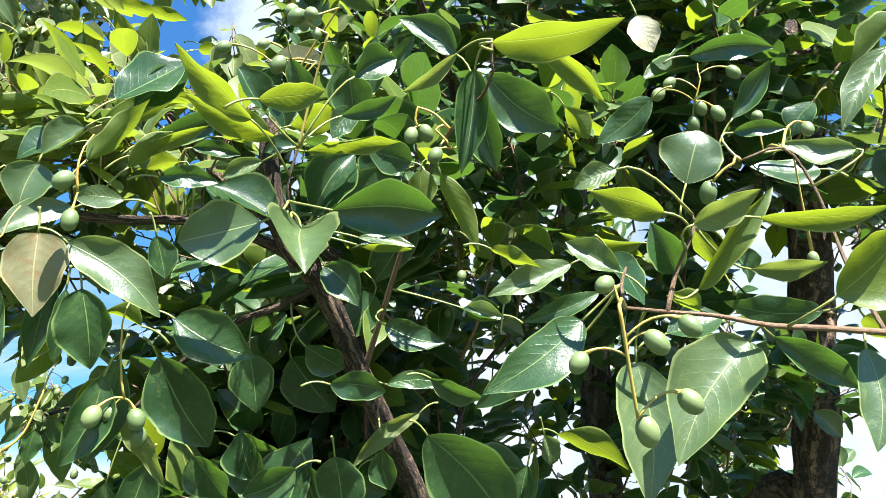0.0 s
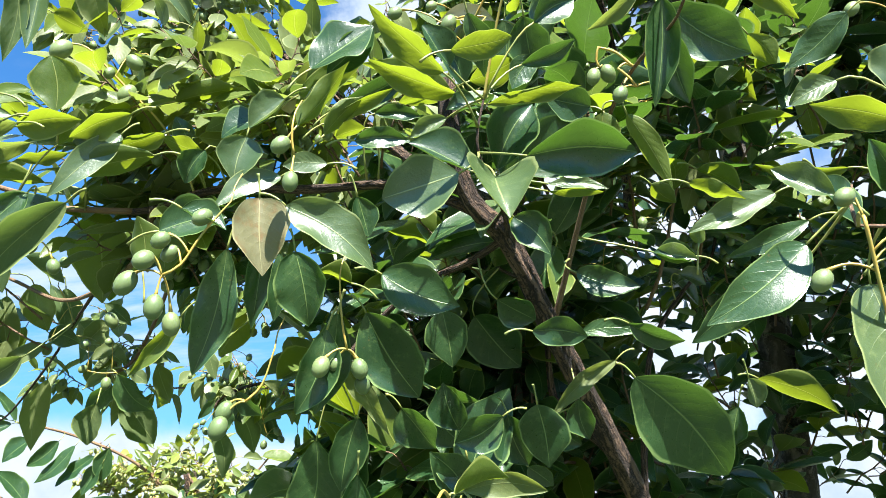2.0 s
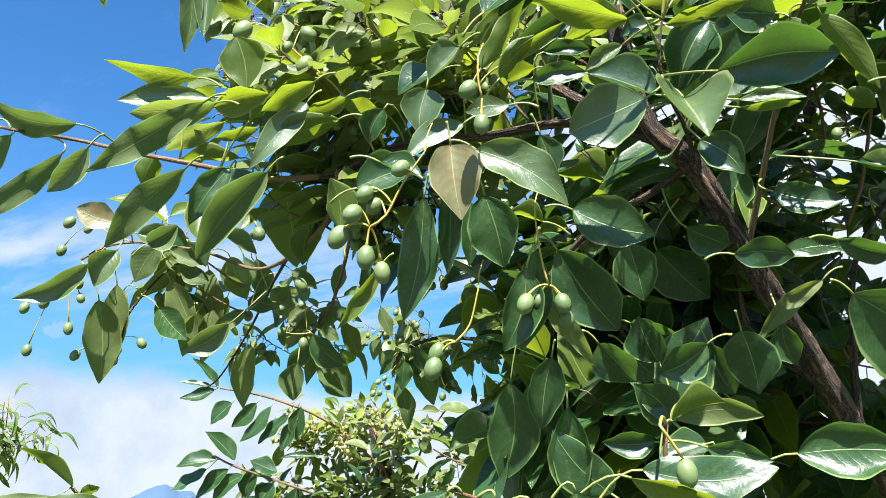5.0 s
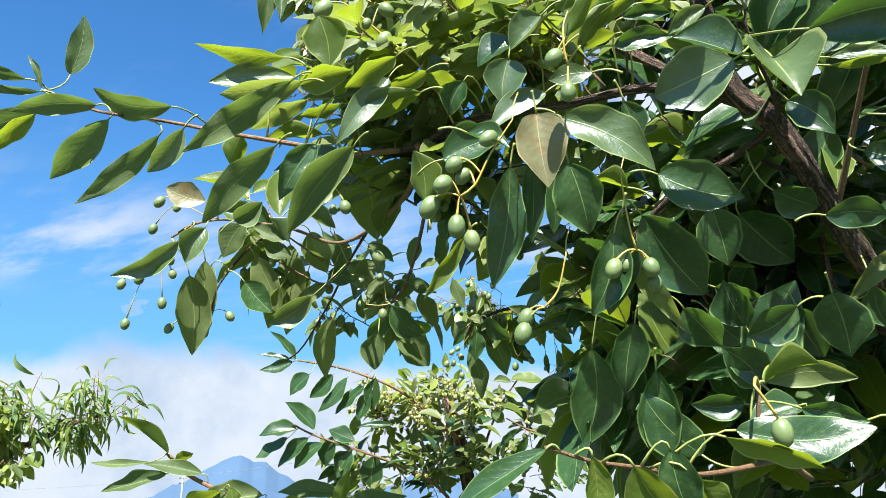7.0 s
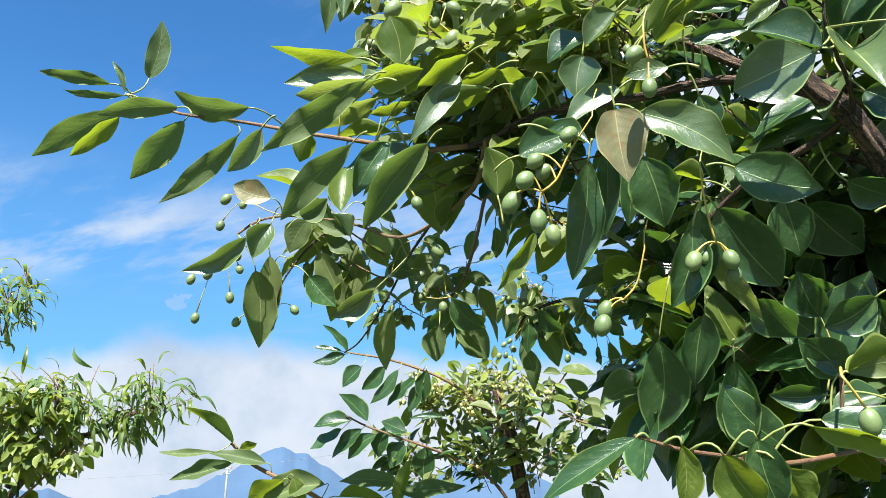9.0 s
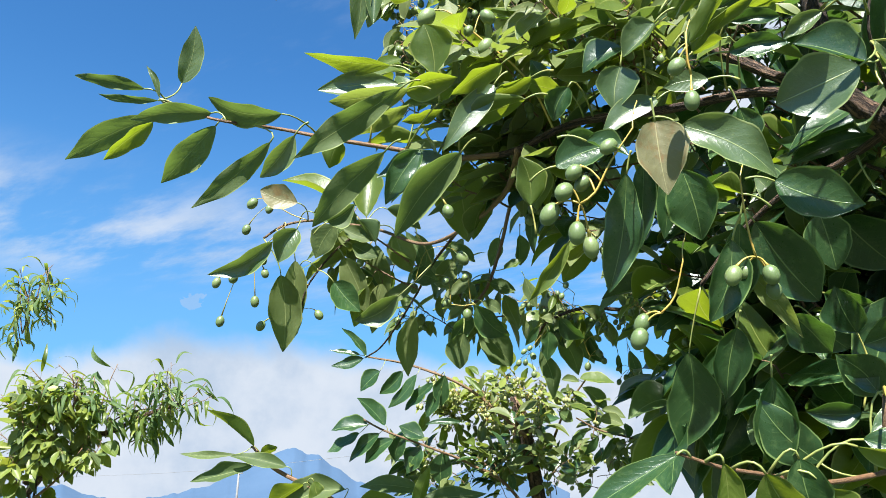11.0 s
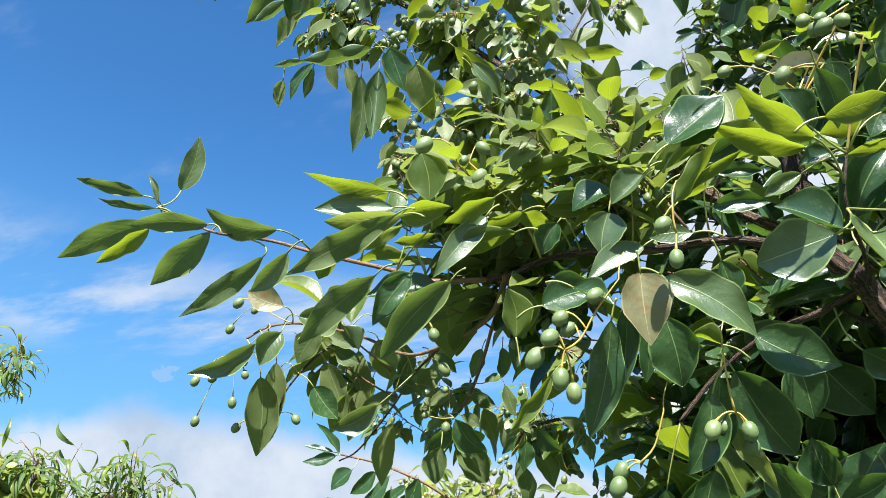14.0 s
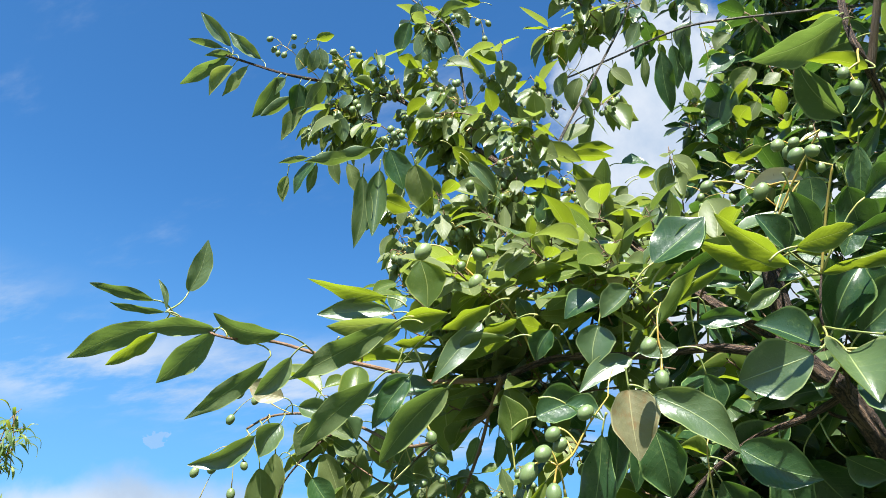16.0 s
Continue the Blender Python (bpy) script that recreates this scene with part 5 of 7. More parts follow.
leaf("top_limb", (-0.156, 0.632, 2.110), (-0.145, 0.672, 2.057), (0.05, -0.80, -0.60), 0.031, "k")
leaf("top_limb", (-0.088, 0.624, 2.081), (-0.047, 0.630, 2.109), (0.37, -0.86, -0.35), 0.040, "k")
leaf("top_limb", (-0.859, 0.912, 2.786), (-0.893, 0.880, 2.805), (0.27, 0.26, 0.93), 0.040, "u")
leaf("top_limb", (-0.901, 0.917, 2.946), (-0.938, 0.941, 2.875), (0.23, -0.88, -0.41), 0.044, "t")
# on the low shoot
leaf("low_shoot", (-1.458, 1.243, 1.645), (-1.536, 1.168, 1.727), (0.19, 0.63, 0.76), 0.066, "u")
leaf("low_shoot", (-1.496, 1.227, 1.627), (-1.607, 1.163, 1.627), (0.44, -0.76, 0.48), 0.022, "m")
leaf("low_shoot", (-1.386, 1.276, 1.602), (-1.492, 1.206, 1.626), (0.57, -0.70, 0.43), 0.037, "m")
leaf("low_shoot", (-1.467, 1.253, 1.602), (-1.595, 1.192, 1.566), (0.31, -0.87, 0.38), 0.044, "m")
leaf("low_shoot", (-1.447, 1.256, 1.627), (-1.411, 1.270, 1.645), (-0.53, 0.34, 0.78), 0.032, "u")
leaf("low_shoot", (-1.266, 1.339, 1.556), (-1.404, 1.279, 1.500), (0.26, -0.91, 0.33), 0.070, "m")
leaf("low_shoot", (-1.345, 1.289, 1.565), (-1.418, 1.264, 1.518), (-0.59, 0.25, 0.77), 0.072, "u")
leaf("low_shoot", (-1.113, 1.402, 1.559), (-1.224, 1.335, 1.565), (0.47, -0.75, 0.46), 0.048, "m")
leaf("low_shoot", (-1.105, 1.390, 1.539), (-0.976, 1.460, 1.553), (0.33, -0.74, 0.59), 0.043, "m")
leaf("low_shoot", (-1.111, 1.396, 1.512), (-1.073, 1.384, 1.606), (-0.68, 0.64, 0.36), 0.035, "u")
leaf("low_shoot", (-1.323, 1.300, 1.571), (-1.310, 1.327, 1.518), (-0.79, 0.60, 0.11), 0.039, "u")
leaf("low_shoot", (-1.243, 1.362, 1.530), (-1.147, 1.420, 1.524), (-0.16, 0.35, 0.92), 0.075, "u")
# on the far twig
leaf("far_twig", (-1.702, 2.099, 1.769), (-1.771, 2.027, 1.857), (0.83, -0.49, 0.25), 0.067, "t")
leaf("far_twig", (-1.752, 2.070, 1.769), (-1.862, 2.012, 1.751), (0.27, -0.73, 0.63), 0.078, "t")
leaf("far_twig", (-1.781, 2.063, 1.742), (-1.885, 2.026, 1.678), (0.00, -0.86, 0.50), 0.053, "t")
leaf("far_twig", (-1.723, 2.097, 1.742), (-1.828, 2.069, 1.651), (0.11, -0.98, 0.17), 0.059, "t")
leaf("far_twig", (-1.685, 2.126, 1.724), (-1.779, 2.098, 1.647), (0.07, -0.96, 0.26), 0.067, "t")
leaf("far_twig", (-1.667, 2.156, 1.734), (-1.702, 2.164, 1.655), (0.51, -0.80, -0.31), 0.064, "t")
leaf("far_twig", (-1.603, 2.193, 1.734), (-1.672, 2.140, 1.771), (0.68, -0.56, 0.47), 0.067, "t")
leaf("far_twig", (-1.617, 2.198, 1.698), (-1.672, 2.197, 1.615), (0.03, -1.00, 0.00), 0.079, "t")
leaf("far_twig", (-1.568, 2.266, 1.690), (-1.595, 2.292, 1.579), (0.44, -0.85, -0.30), 0.085, "t")
leaf("far_twig", (-1.503, 2.269, 1.787), (-1.610, 2.209, 1.781), (0.43, -0.80, 0.43), 0.027, "t")
# on the far twig2
leaf("far_twig2", (-1.816, 2.125, 2.014), (-1.880, 2.053, 2.110), (0.86, -0.45, 0.23), 0.037, "t")
leaf("far_twig2", (-1.833, 2.113, 2.019), (-1.927, 2.054, 2.033), (0.53, -0.73, 0.44), 0.023, "t")
leaf("far_twig2", (-1.826, 2.122, 2.008), (-1.930, 2.071, 1.981), (0.35, -0.88, 0.31), 0.048, "t")
leaf("far_twig2", (-1.763, 2.139, 1.961), (-1.834, 2.122, 1.894), (-0.02, -0.96, 0.27), 0.078, "t")
leaf("far_twig2", (-1.693, 2.180, 1.961), (-1.775, 2.160, 1.885), (0.35, -0.92, -0.14), 0.058, "t")
leaf("far_twig2", (-1.641, 2.191, 1.948), (-1.744, 2.172, 1.835), (0.07, -0.99, 0.10), 0.052, "t")
leaf("far_twig2", (-1.594, 2.228, 1.920), (-1.694, 2.203, 1.829), (-0.02, -0.96, 0.29), 0.053, "t")
leaf("far_twig2", (-1.574, 2.246, 1.901), (-1.629, 2.249, 1.806), (-0.01, -1.00, -0.03), 0.059, "t")
leaf("far_twig2", (-1.555, 2.240, 1.948), (-1.580, 2.264, 1.844), (0.46, -0.84, -0.30), 0.061, "t")
# on the upper limb
leaf("upper_limb", (-0.846, 0.811, 2.483), (-0.813, 0.861, 2.418), (-0.01, 0.79, 0.61), 0.053, "P")
leaf("upper_limb", (-0.794, 0.855, 2.454), (-0.790, 0.897, 2.370), (0.68, -0.67, -0.31), 0.057, "p")
leaf("upper_limb", (-0.705, 0.935, 2.395), (-0.749, 0.903, 2.408), (0.61, -0.69, 0.39), 0.045, "o")
leaf("upper_limb", (-0.779, 0.916, 2.397), (-0.728, 0.962, 2.363), (0.72, -0.67, 0.17), 0.055, "o")
leaf("upper_limb", (-0.717, 0.912, 2.483), (-0.680, 0.960, 2.427), (0.55, -0.78, -0.30), 0.031, "p")
leaf("upper_limb", (-0.675, 0.955, 2.443), (-0.700, 0.971, 2.378), (0.25, -0.91, -0.32), 0.035, "p")
leaf("upper_limb", (-0.667, 0.969, 2.425), (-0.637, 1.013, 2.368), (0.60, -0.75, -0.28), 0.063, "o")
leaf("upper_limb", (-0.584, 0.982, 2.447), (-0.588, 1.023, 2.356), (0.02, -0.91, -0.41), 0.039, "t")
leaf("upper_limb", (-0.502, 0.926, 2.401), (-0.453, 0.985, 2.338), (0.57, -0.77, -0.28), 0.066, "o")
leaf("upper_limb", (-0.510, 0.928, 2.441), (-0.457, 0.999, 2.356), (0.09, 0.73, 0.68), 0.047, "u")
leaf("upper_limb", (-0.522, 0.943, 2.472), (-0.453, 0.981, 2.479), (-0.25, 0.30, 0.92), 0.030, "u")
leaf("upper_limb", (-0.882, 0.879, 2.427), (-0.838, 0.912, 2.411), (-0.10, 0.54, 0.84), 0.046, "u")
leaf("upper_limb", (-1.075, 0.802, 2.484), (-1.089, 0.818, 2.433), (0.55, -0.74, -0.39), 0.025, "o")
# on the middle limb
leaf("middle_limb", (-0.301, 0.583, 2.024), (-0.244, 0.593, 2.074), (-0.03, -0.97, 0.23), 0.061, "t")
leaf("middle_limb", (-0.321, 0.606, 2.012), (-0.254, 0.619, 2.066), (-0.60, 0.52, 0.61), 0.027, "u")
leaf("middle_limb", (-0.175, 0.716, 2.081), (-0.193, 0.687, 2.120), (0.51, -0.79, -0.35), 0.037, "t")
leaf("middle_limb", (-0.138, 0.849, 2.277), (-0.148, 0.877, 2.207), (0.02, -0.93, -0.37), 0.043, "t")
leaf("middle_limb", (-0.379, 0.720, 2.070), (-0.382, 0.703, 2.102), (0.22, -0.87, -0.44), 0.027, "d")
leaf("middle_limb", (-0.333, 0.601, 2.005), (-0.366, 0.596, 1.975), (0.04, -0.99, 0.13), 0.035, "p")
# on the middle limb
leaf("middle_limb", (0.114, 0.942, 2.100), (0.083, 0.968, 2.019), (0.14, -0.93, -0.35), 0.042, "o")
leaf("middle_limb", (0.090, 0.877, 2.036), (0.143, 0.900, 2.011), (0.38, 0.14, 0.92), 0.037, "u")
leaf("middle_limb", (0.066, 0.843, 1.908), (0.022, 0.832, 1.911), (0.26, -0.90, 0.36), 0.037, "t")
leaf("middle_limb", (-0.013, 0.812, 1.824), (0.046, 0.834, 1.807), (0.04, -0.69, -0.72), 0.029, "k")
leaf("middle_limb", (0.119, 0.911, 1.783), (0.126, 0.926, 1.752), (0.39, -0.86, -0.33), 0.028, "p")
leaf("middle_limb", (0.148, 1.001, 1.803), (0.244, 1.038, 1.770), (0.09, 0.53, 0.85), 0.042, "u")
leaf("middle_limb", (0.090, 0.837, 1.737), (0.081, 0.851, 1.698), (-0.35, -0.90, -0.25), 0.034, "t")
leaf("middle_limb", (-0.072, 0.933, 1.771), (-0.063, 0.954, 1.726), (-0.11, -0.89, -0.44), 0.037, "k")
leaf("middle_limb", (-0.115, 0.833, 1.745), (-0.107, 0.861, 1.682), (-0.06, -0.91, -0.42), 0.056, "k")
leaf("middle_limb", (-0.143, 1.029, 1.706), (-0.112, 1.046, 1.684), (0.03, -0.81, -0.58), 0.033, "k")
# on the left limb
leaf("left_limb", (-0.513, 0.694, 2.086), (-0.448, 0.719, 2.114), (-0.46, 0.26, 0.85), 0.032, "u")
leaf("left_limb", (-0.480, 0.711, 2.024), (-0.516, 0.685, 2.034), (0.00, 0.37, 0.93), 0.036, "u")
leaf("middle_limb", (-0.086, 0.693, 1.928), (-0.031, 0.710, 1.930), (0.07, -0.09, -0.99), 0.017, "u")
leaf("middle_limb", (-0.143, 0.751, 1.991), (-0.098, 0.737, 2.063), (0.26, -0.91, -0.33), 0.060, "k")
leaf("middle_limb", (-0.086, 0.775, 2.035), (-0.059, 0.764, 2.083), (0.26, -0.91, -0.33), 0.055, "k")
leaf("right_limb", (0.140, 0.535, 1.920), (0.105, 0.541, 1.907), (-0.13, -0.99, -0.04), 0.023, "p")
leaf("middle_limb", (-0.246, 0.599, 1.581), (-0.237, 0.624, 1.526), (0.14, -0.91, -0.39), 0.036, "k")
leaf("drop_twig", (-0.836, 1.176, 1.899), (-0.807, 1.200, 1.881), (0.66, -0.75, 0.04), 0.026, "m")
leaf("drop_twig", (-0.842, 1.163, 1.889), (-0.798, 1.212, 1.834), (0.17, -0.81, -0.57), 0.055, "t", shape=0.95, point=0.4)
leaf("drop_twig", (-0.865, 1.221, 1.865), (-0.822, 1.276, 1.791), (0.64, -0.75, -0.19), 0.065, "m", shape=1.0, point=0.3)
leaf("drop_twig", (-0.868, 1.188, 1.879), (-0.909, 1.184, 1.829), (0.70, -0.50, -0.51), 0.039, "t")
leaf("drop_twig", (-0.856, 1.140, 1.834), (-0.873, 1.154, 1.770), (0.21, -0.94, -0.27), 0.050, "m", shape=0.95, point=0.5)
leaf("drop_twig", (-0.884, 1.231, 1.871), (-0.873, 1.259, 1.817), (0.85, -0.52, -0.10), 0.025, "P")
leaf("drop_twig", (-0.838, 1.271, 1.934), (-0.820, 1.308, 1.870), (0.90, -0.44, 0.01), 0.049, "o")
leaf("drop_twig", (-0.836, 1.207, 1.944), (-0.795, 1.237, 1.930), (0.61, -0.79, 0.05), 0.031, "m")
leaf("drop_twig", (-0.866, 1.187, 1.948), (-0.908, 1.174, 1.919), (0.15, -0.96, 0.25), 0.030, "o")
leaf("drop_twig", (-0.821, 1.313, 2.072), (-0.831, 1.332, 2.011), (0.80, -0.53, -0.29), 0.037, "m", shape=0.9)
leaf("drop_twig", (-0.859, 1.293, 2.066), (-0.884, 1.301, 2.007), (0.12, -0.98, -0.19), 0.035, "m")
leaf("drop_twig", (-0.666, 1.038, 2.005), (-0.675, 1.060, 1.937), (0.04, -0.95, -0.31), 0.021, "t", shape=0.8)
leaf("drop_twig", (-0.808, 1.213, 1.970), (-0.775, 1.226, 1.989), (-0.03, -0.79, 0.62), 0.031, "u")
leaf("drop_twig", (-0.920, 1.212, 1.960), (-0.882, 1.245, 1.932), (0.74, -0.63, 0.24), 0.033, "P")
leaf("drop_twig", (-0.917, 1.186, 1.874), (-0.887, 1.192, 1.903), (-0.02, -0.97, 0.24), 0.026, "o")
leaf("drop_twig", (-0.939, 1.228, 2.044), (-0.901, 1.265, 2.010), (0.68, -0.73, -0.03), 0.031, "m")
leaf("drop_twig", (-0.939, 1.279, 2.072), (-0.963, 1.284, 2.022), (0.01, -0.99, -0.11), 0.030, "o")
leaf("back_bough", (-1.041, 1.971, 2.009), (-1.059, 1.992, 1.928), (0.71, -0.63, -0.32), 0.056, "t")
leaf("back_bough", (-1.079, 1.993, 1.957), (-1.065, 2.055, 1.823), (0.64, -0.72, -0.27), 0.057, "m")
leaf("back_bough", (-1.043, 2.040, 2.017), (-1.007, 2.109, 1.898), (0.57, -0.77, -0.28), 0.068, "m", shape=0.9)
leaf("back_bough", (-1.015, 2.073, 2.040), (-0.967, 2.144, 1.935), (0.69, -0.71, -0.16), 0.072, "m")
leaf("back_bough", (-1.057, 1.933, 2.016), (-1.098, 1.929, 1.964), (0.59, -0.70, -0.41), 0.028, "t")
leaf("back_bough", (-0.993, 1.940, 2.037), (-0.942, 1.992, 1.982), (0.08, -0.75, -0.65), 0.060, "t")
leaf("back_bough", (-0.955, 2.007, 2.080), (-0.892, 2.063, 2.035), (0.73, -0.66, 0.20), 0.052, "o")
leaf("back_bough", (-0.967, 2.089, 2.011), (-0.933, 2.141, 1.931), (0.10, -0.85, -0.52), 0.044, "t")
leaf("back_bough", (-1.083, 1.899, 2.156), (-1.067, 1.941, 2.075), (0.81, -0.57, -0.14), 0.043, "m")
leaf("back_bough", (-0.881, 2.214, 1.981), (-0.864, 2.267, 1.876), (-0.01, -0.89, -0.45), 0.041, "t")
leaf("back_bough", (-0.866, 2.139, 2.040), (-0.824, 2.184, 1.989), (0.16, -0.80, -0.58), 0.044, "t")
leaf("back_bough", (-0.898, 2.152, 1.959), (-0.898, 2.174, 1.902), (0.31, -0.89, -0.35), 0.018, "t")
leaf("back_bough", (-0.805, 2.228, 1.907), (-0.800, 2.259, 1.837), (0.28, -0.88, -0.37), 0.025, "t")
leaf("back_bough", (-1.058, 1.957, 2.048), (-1.021, 1.985, 2.034), (0.64, -0.66, 0.39), 0.035, "o")
leaf("back_bough", (-1.057, 1.999, 2.038), (-1.028, 2.043, 1.971), (0.05, -0.84, -0.53), 0.039, "t")
leaf("back_bough", (-0.948, 2.140, 2.066), (-0.912, 2.193, 1.989), (0.67, -0.72, -0.18), 0.045, "m")
leaf("back_bough", (-0.785, 2.039, 2.103), (-0.745, 2.076, 2.071), (0.73, -0.68, 0.14), 0.036, "P")
leaf("back_bough", (-0.768, 2.106, 2.116), (-0.725, 2.138, 2.101), (0.64, -0.70, 0.33), 0.041, "o")
leaf("back_bough", (-0.875, 2.099, 2.125), (-0.833, 2.137, 2.092), (0.76, -0.58, 0.30), 0.043, "o")
leaf("back_bough", (-1.003, 2.034, 2.095), (-1.060, 2.007, 2.076), (0.32, -0.90, 0.30), 0.031, "m")
leaf("back_bough", (-0.794, 2.098, 1.940), (-0.753, 2.141, 1.896), (0.66, -0.74, -0.09), 0.055, "m")
leaf("far_twig3", (-1.175, 2.553, 1.955), (-1.068, 2.620, 1.949), (0.37, -0.51, 0.78), 0.082, "u")
leaf("far_twig3", (-1.186, 2.605, 1.932), (-1.119, 2.678, 1.850), (0.75, -0.66, 0.02), 0.061, "m")
leaf("far_twig3", (-1.257, 2.581, 1.883), (-1.188, 2.629, 1.868), (0.58, -0.73, 0.36), 0.038, "m")
leaf("far_twig3", (-1.228, 2.608, 1.923), (-1.162, 2.693, 1.809), (0.19, -0.84, -0.51), 0.035, "t")
leaf("far_twig3", (-1.266, 2.567, 1.844), (-1.226, 2.604, 1.813), (0.75, -0.63, 0.22), 0.055, "P")
leaf("far_twig3", (-1.248, 2.558, 1.956), (-1.192, 2.593, 1.953), (0.48, -0.71, 0.52), 0.040, "o")
leaf("far_twig3", (-1.267, 2.587, 1.917), (-1.214, 2.618, 1.918), (0.46, -0.80, 0.39), 0.033, "m")
leaf("far_twig4", (-1.039, 2.394, 1.753), (-0.964, 2.440, 1.752), (0.43, -0.69, 0.58), 0.038, "m")
leaf("far_twig4", (-1.085, 2.365, 1.758), (-1.140, 2.352, 1.707), (0.51, -0.79, -0.35), 0.027, "t")
leaf("far_twig4", (-1.058, 2.388, 1.741), (-1.104, 2.384, 1.681), (0.57, -0.73, -0.38), 0.032, "t")
leaf("far_twig4", (-1.011, 2.417, 1.738), (-1.063, 2.417, 1.660), (0.56, -0.74, -0.37), 0.032, "t")
leaf("far_twig4", (-0.983, 2.436, 1.734), (-1.011, 2.447, 1.664), (-0.08, -0.99, -0.13), 0.042, "m")
leaf("far_twig4", (-0.908, 2.417, 1.742), (-0.962, 2.419, 1.652), (-0.22, -0.97, 0.10), 0.058, "o")
leaf("far_twig4", (-0.935, 2.470, 1.722), (-0.901, 2.512, 1.668), (0.71, -0.70, -0.10), 0.042, "m")
leaf("hanging_twig", (-1.049, 0.996, 2.075), (-1.029, 1.022, 2.035), (0.27, -0.87, -0.42), 0.034, "t")
leaf("hanging_twig", (-1.032, 0.989, 2.021), (-0.981, 1.025, 2.000), (0.59, -0.81, 0.05), 0.031, "m")
leaf("hanging_twig", (-1.021, 1.005, 1.992), (-0.981, 1.035, 1.972), (0.63, -0.76, 0.15), 0.037, "m")
leaf("hanging_twig", (-1.048, 0.997, 2.009), (-1.033, 1.012, 1.989), (0.80, -0.57, 0.17), 0.020, "o")
leaf("hanging_twig", (-1.063, 0.939, 2.041), (-1.013, 0.976, 2.024), (0.57, -0.82, -0.09), 0.045, "p")
leaf("hanging_twig", (-0.972, 1.139, 1.962), (-0.929, 1.168, 1.948), (0.33, -0.76, -0.56), 0.043, "t")
leaf("hanging_twig", (-1.078, 1.027, 2.110), (-1.033, 1.048, 2.122), (0.29, -0.87, 0.41), 0.038, "u")
leaf("hanging_twig", (-0.999, 1.150, 2.058), (-0.979, 1.191, 1.974), (0.78, -0.61, -0.11), 0.032, "P")
leaf("hanging_twig", (-1.147, 1.006, 1.969), (-1.164, 0.989, 1.916), (0.68, -0.74, 0.02), 0.035, "P")
leaf("hanging_twig", (-0.951, 1.113, 1.933), (-1.012, 1.094, 1.894), (0.28, -0.96, 0.04), 0.034, "o")
leaf("hanging_twig", (-1.055, 1.068, 1.967), (-1.020, 1.103, 1.924), (0.23, -0.84, -0.50), 0.040, "t")
# on the spray
spray = Spray()
spray.leaf((-1.104, 0.843, 2.876), (-1.131, 0.859, 2.826), (0.56, -0.65, -0.52), 0.032, "p")
spray.leaf((-1.126, 0.829, 2.878), (-1.151, 0.845, 2.830), (-0.47, 0.73, 0.49), 0.036, "P")
spray.leaf((-1.079, 0.887, 2.830), (-1.100, 0.906, 2.781), (0.18, -0.89, -0.42), 0.046, "o")
spray.leaf((-1.089, 0.875, 2.798), (-1.140, 0.882, 2.741), (-0.68, 0.34, 0.65), 0.043, "P")
spray.leaf((-1.100, 0.832, 2.897), (-1.060, 0.847, 2.909), (-0.38, 0.29, 0.88), 0.025, "u")
spray.leaf((-1.108, 0.856, 2.894), (-1.106, 0.886, 2.848), (-0.23, 0.81, 0.53), 0.044, "P")
spray.leaf((-1.051, 0.896, 2.841), (-1.072, 0.862, 2.876), (-0.13, 0.74, 0.66), 0.026, "u")
spray.leaf((-1.031, 0.880, 2.844), (-0.992, 0.918, 2.820), (0.22, 0.34, 0.91), 0.041, "u")
spray.leaf((-1.015, 0.886, 2.786), (-0.978, 0.920, 2.767), (0.01, 0.48, 0.88), 0.036, "u")
spray.leaf((-1.022, 0.903, 2.755), (-1.055, 0.900, 2.728), (0.29, -0.92, -0.28), 0.030, "p")
spray.leaf((-0.988, 0.909, 2.756), (-1.008, 0.927, 2.708), (-0.30, 0.84, 0.45), 0.035, "P")
spray.leaf((-1.033, 0.882, 2.673), (-1.100, 0.866, 2.637), (0.07, -0.95, 0.30), 0.062, "o")
spray.leaf((-1.033, 0.874, 2.687), (-1.031, 0.910, 2.632), (-0.46, 0.75, 0.48), 0.036, "P")
spray.leaf((-0.985, 0.890, 2.664), (-0.983, 0.919, 2.620), (0.75, -0.56, -0.34), 0.034, "t")
spray.leaf((-1.003, 0.847, 2.550), (-1.004, 0.882, 2.493), (0.57, -0.69, -0.45), 0.026, "o")
spray.leaf((-0.899, 0.947, 2.695), (-0.840, 0.965, 2.721), (-0.40, 0.00, 0.92), 0.050, "u")
spray.leaf((-0.837, 0.946, 2.650), (-0.876, 0.956, 2.599), (0.33, -0.85, -0.42), 0.045, "t")
spray.leaf((-0.845, 0.967, 2.610), (-0.770, 0.962, 2.686), (-0.66, 0.34, 0.67), 0.040, "u")
spray.leaf((-0.869, 0.931, 2.849), (-0.913, 0.949, 2.783), (-0.61, 0.57, 0.55), 0.037, "P")
spray.leaf((-0.838, 0.957, 2.837), (-0.884, 0.964, 2.785), (-0.66, 0.39, 0.64), 0.027, "u")
spray.leaf((-0.848, 0.962, 2.925), (-0.835, 0.990, 2.892), (0.75, -0.61, -0.24), 0.036, "p")
spray.leaf((-0.846, 1.003, 2.862), (-0.786, 1.038, 2.862), (0.47, -0.81, 0.36), 0.055, "o")
spray.leaf((-0.839, 0.955, 2.777), (-0.834, 0.993, 2.725), (0.09, 0.81, 0.58), 0.038, "P")
spray.leaf((-0.813, 0.973, 2.774), (-0.813, 1.011, 2.715), (-0.38, 0.78, 0.50), 0.033, "P")
spray.leaf((-0.813, 1.049, 2.924), (-0.782, 1.095, 2.881), (0.03, 0.67, 0.74), 0.029, "u")
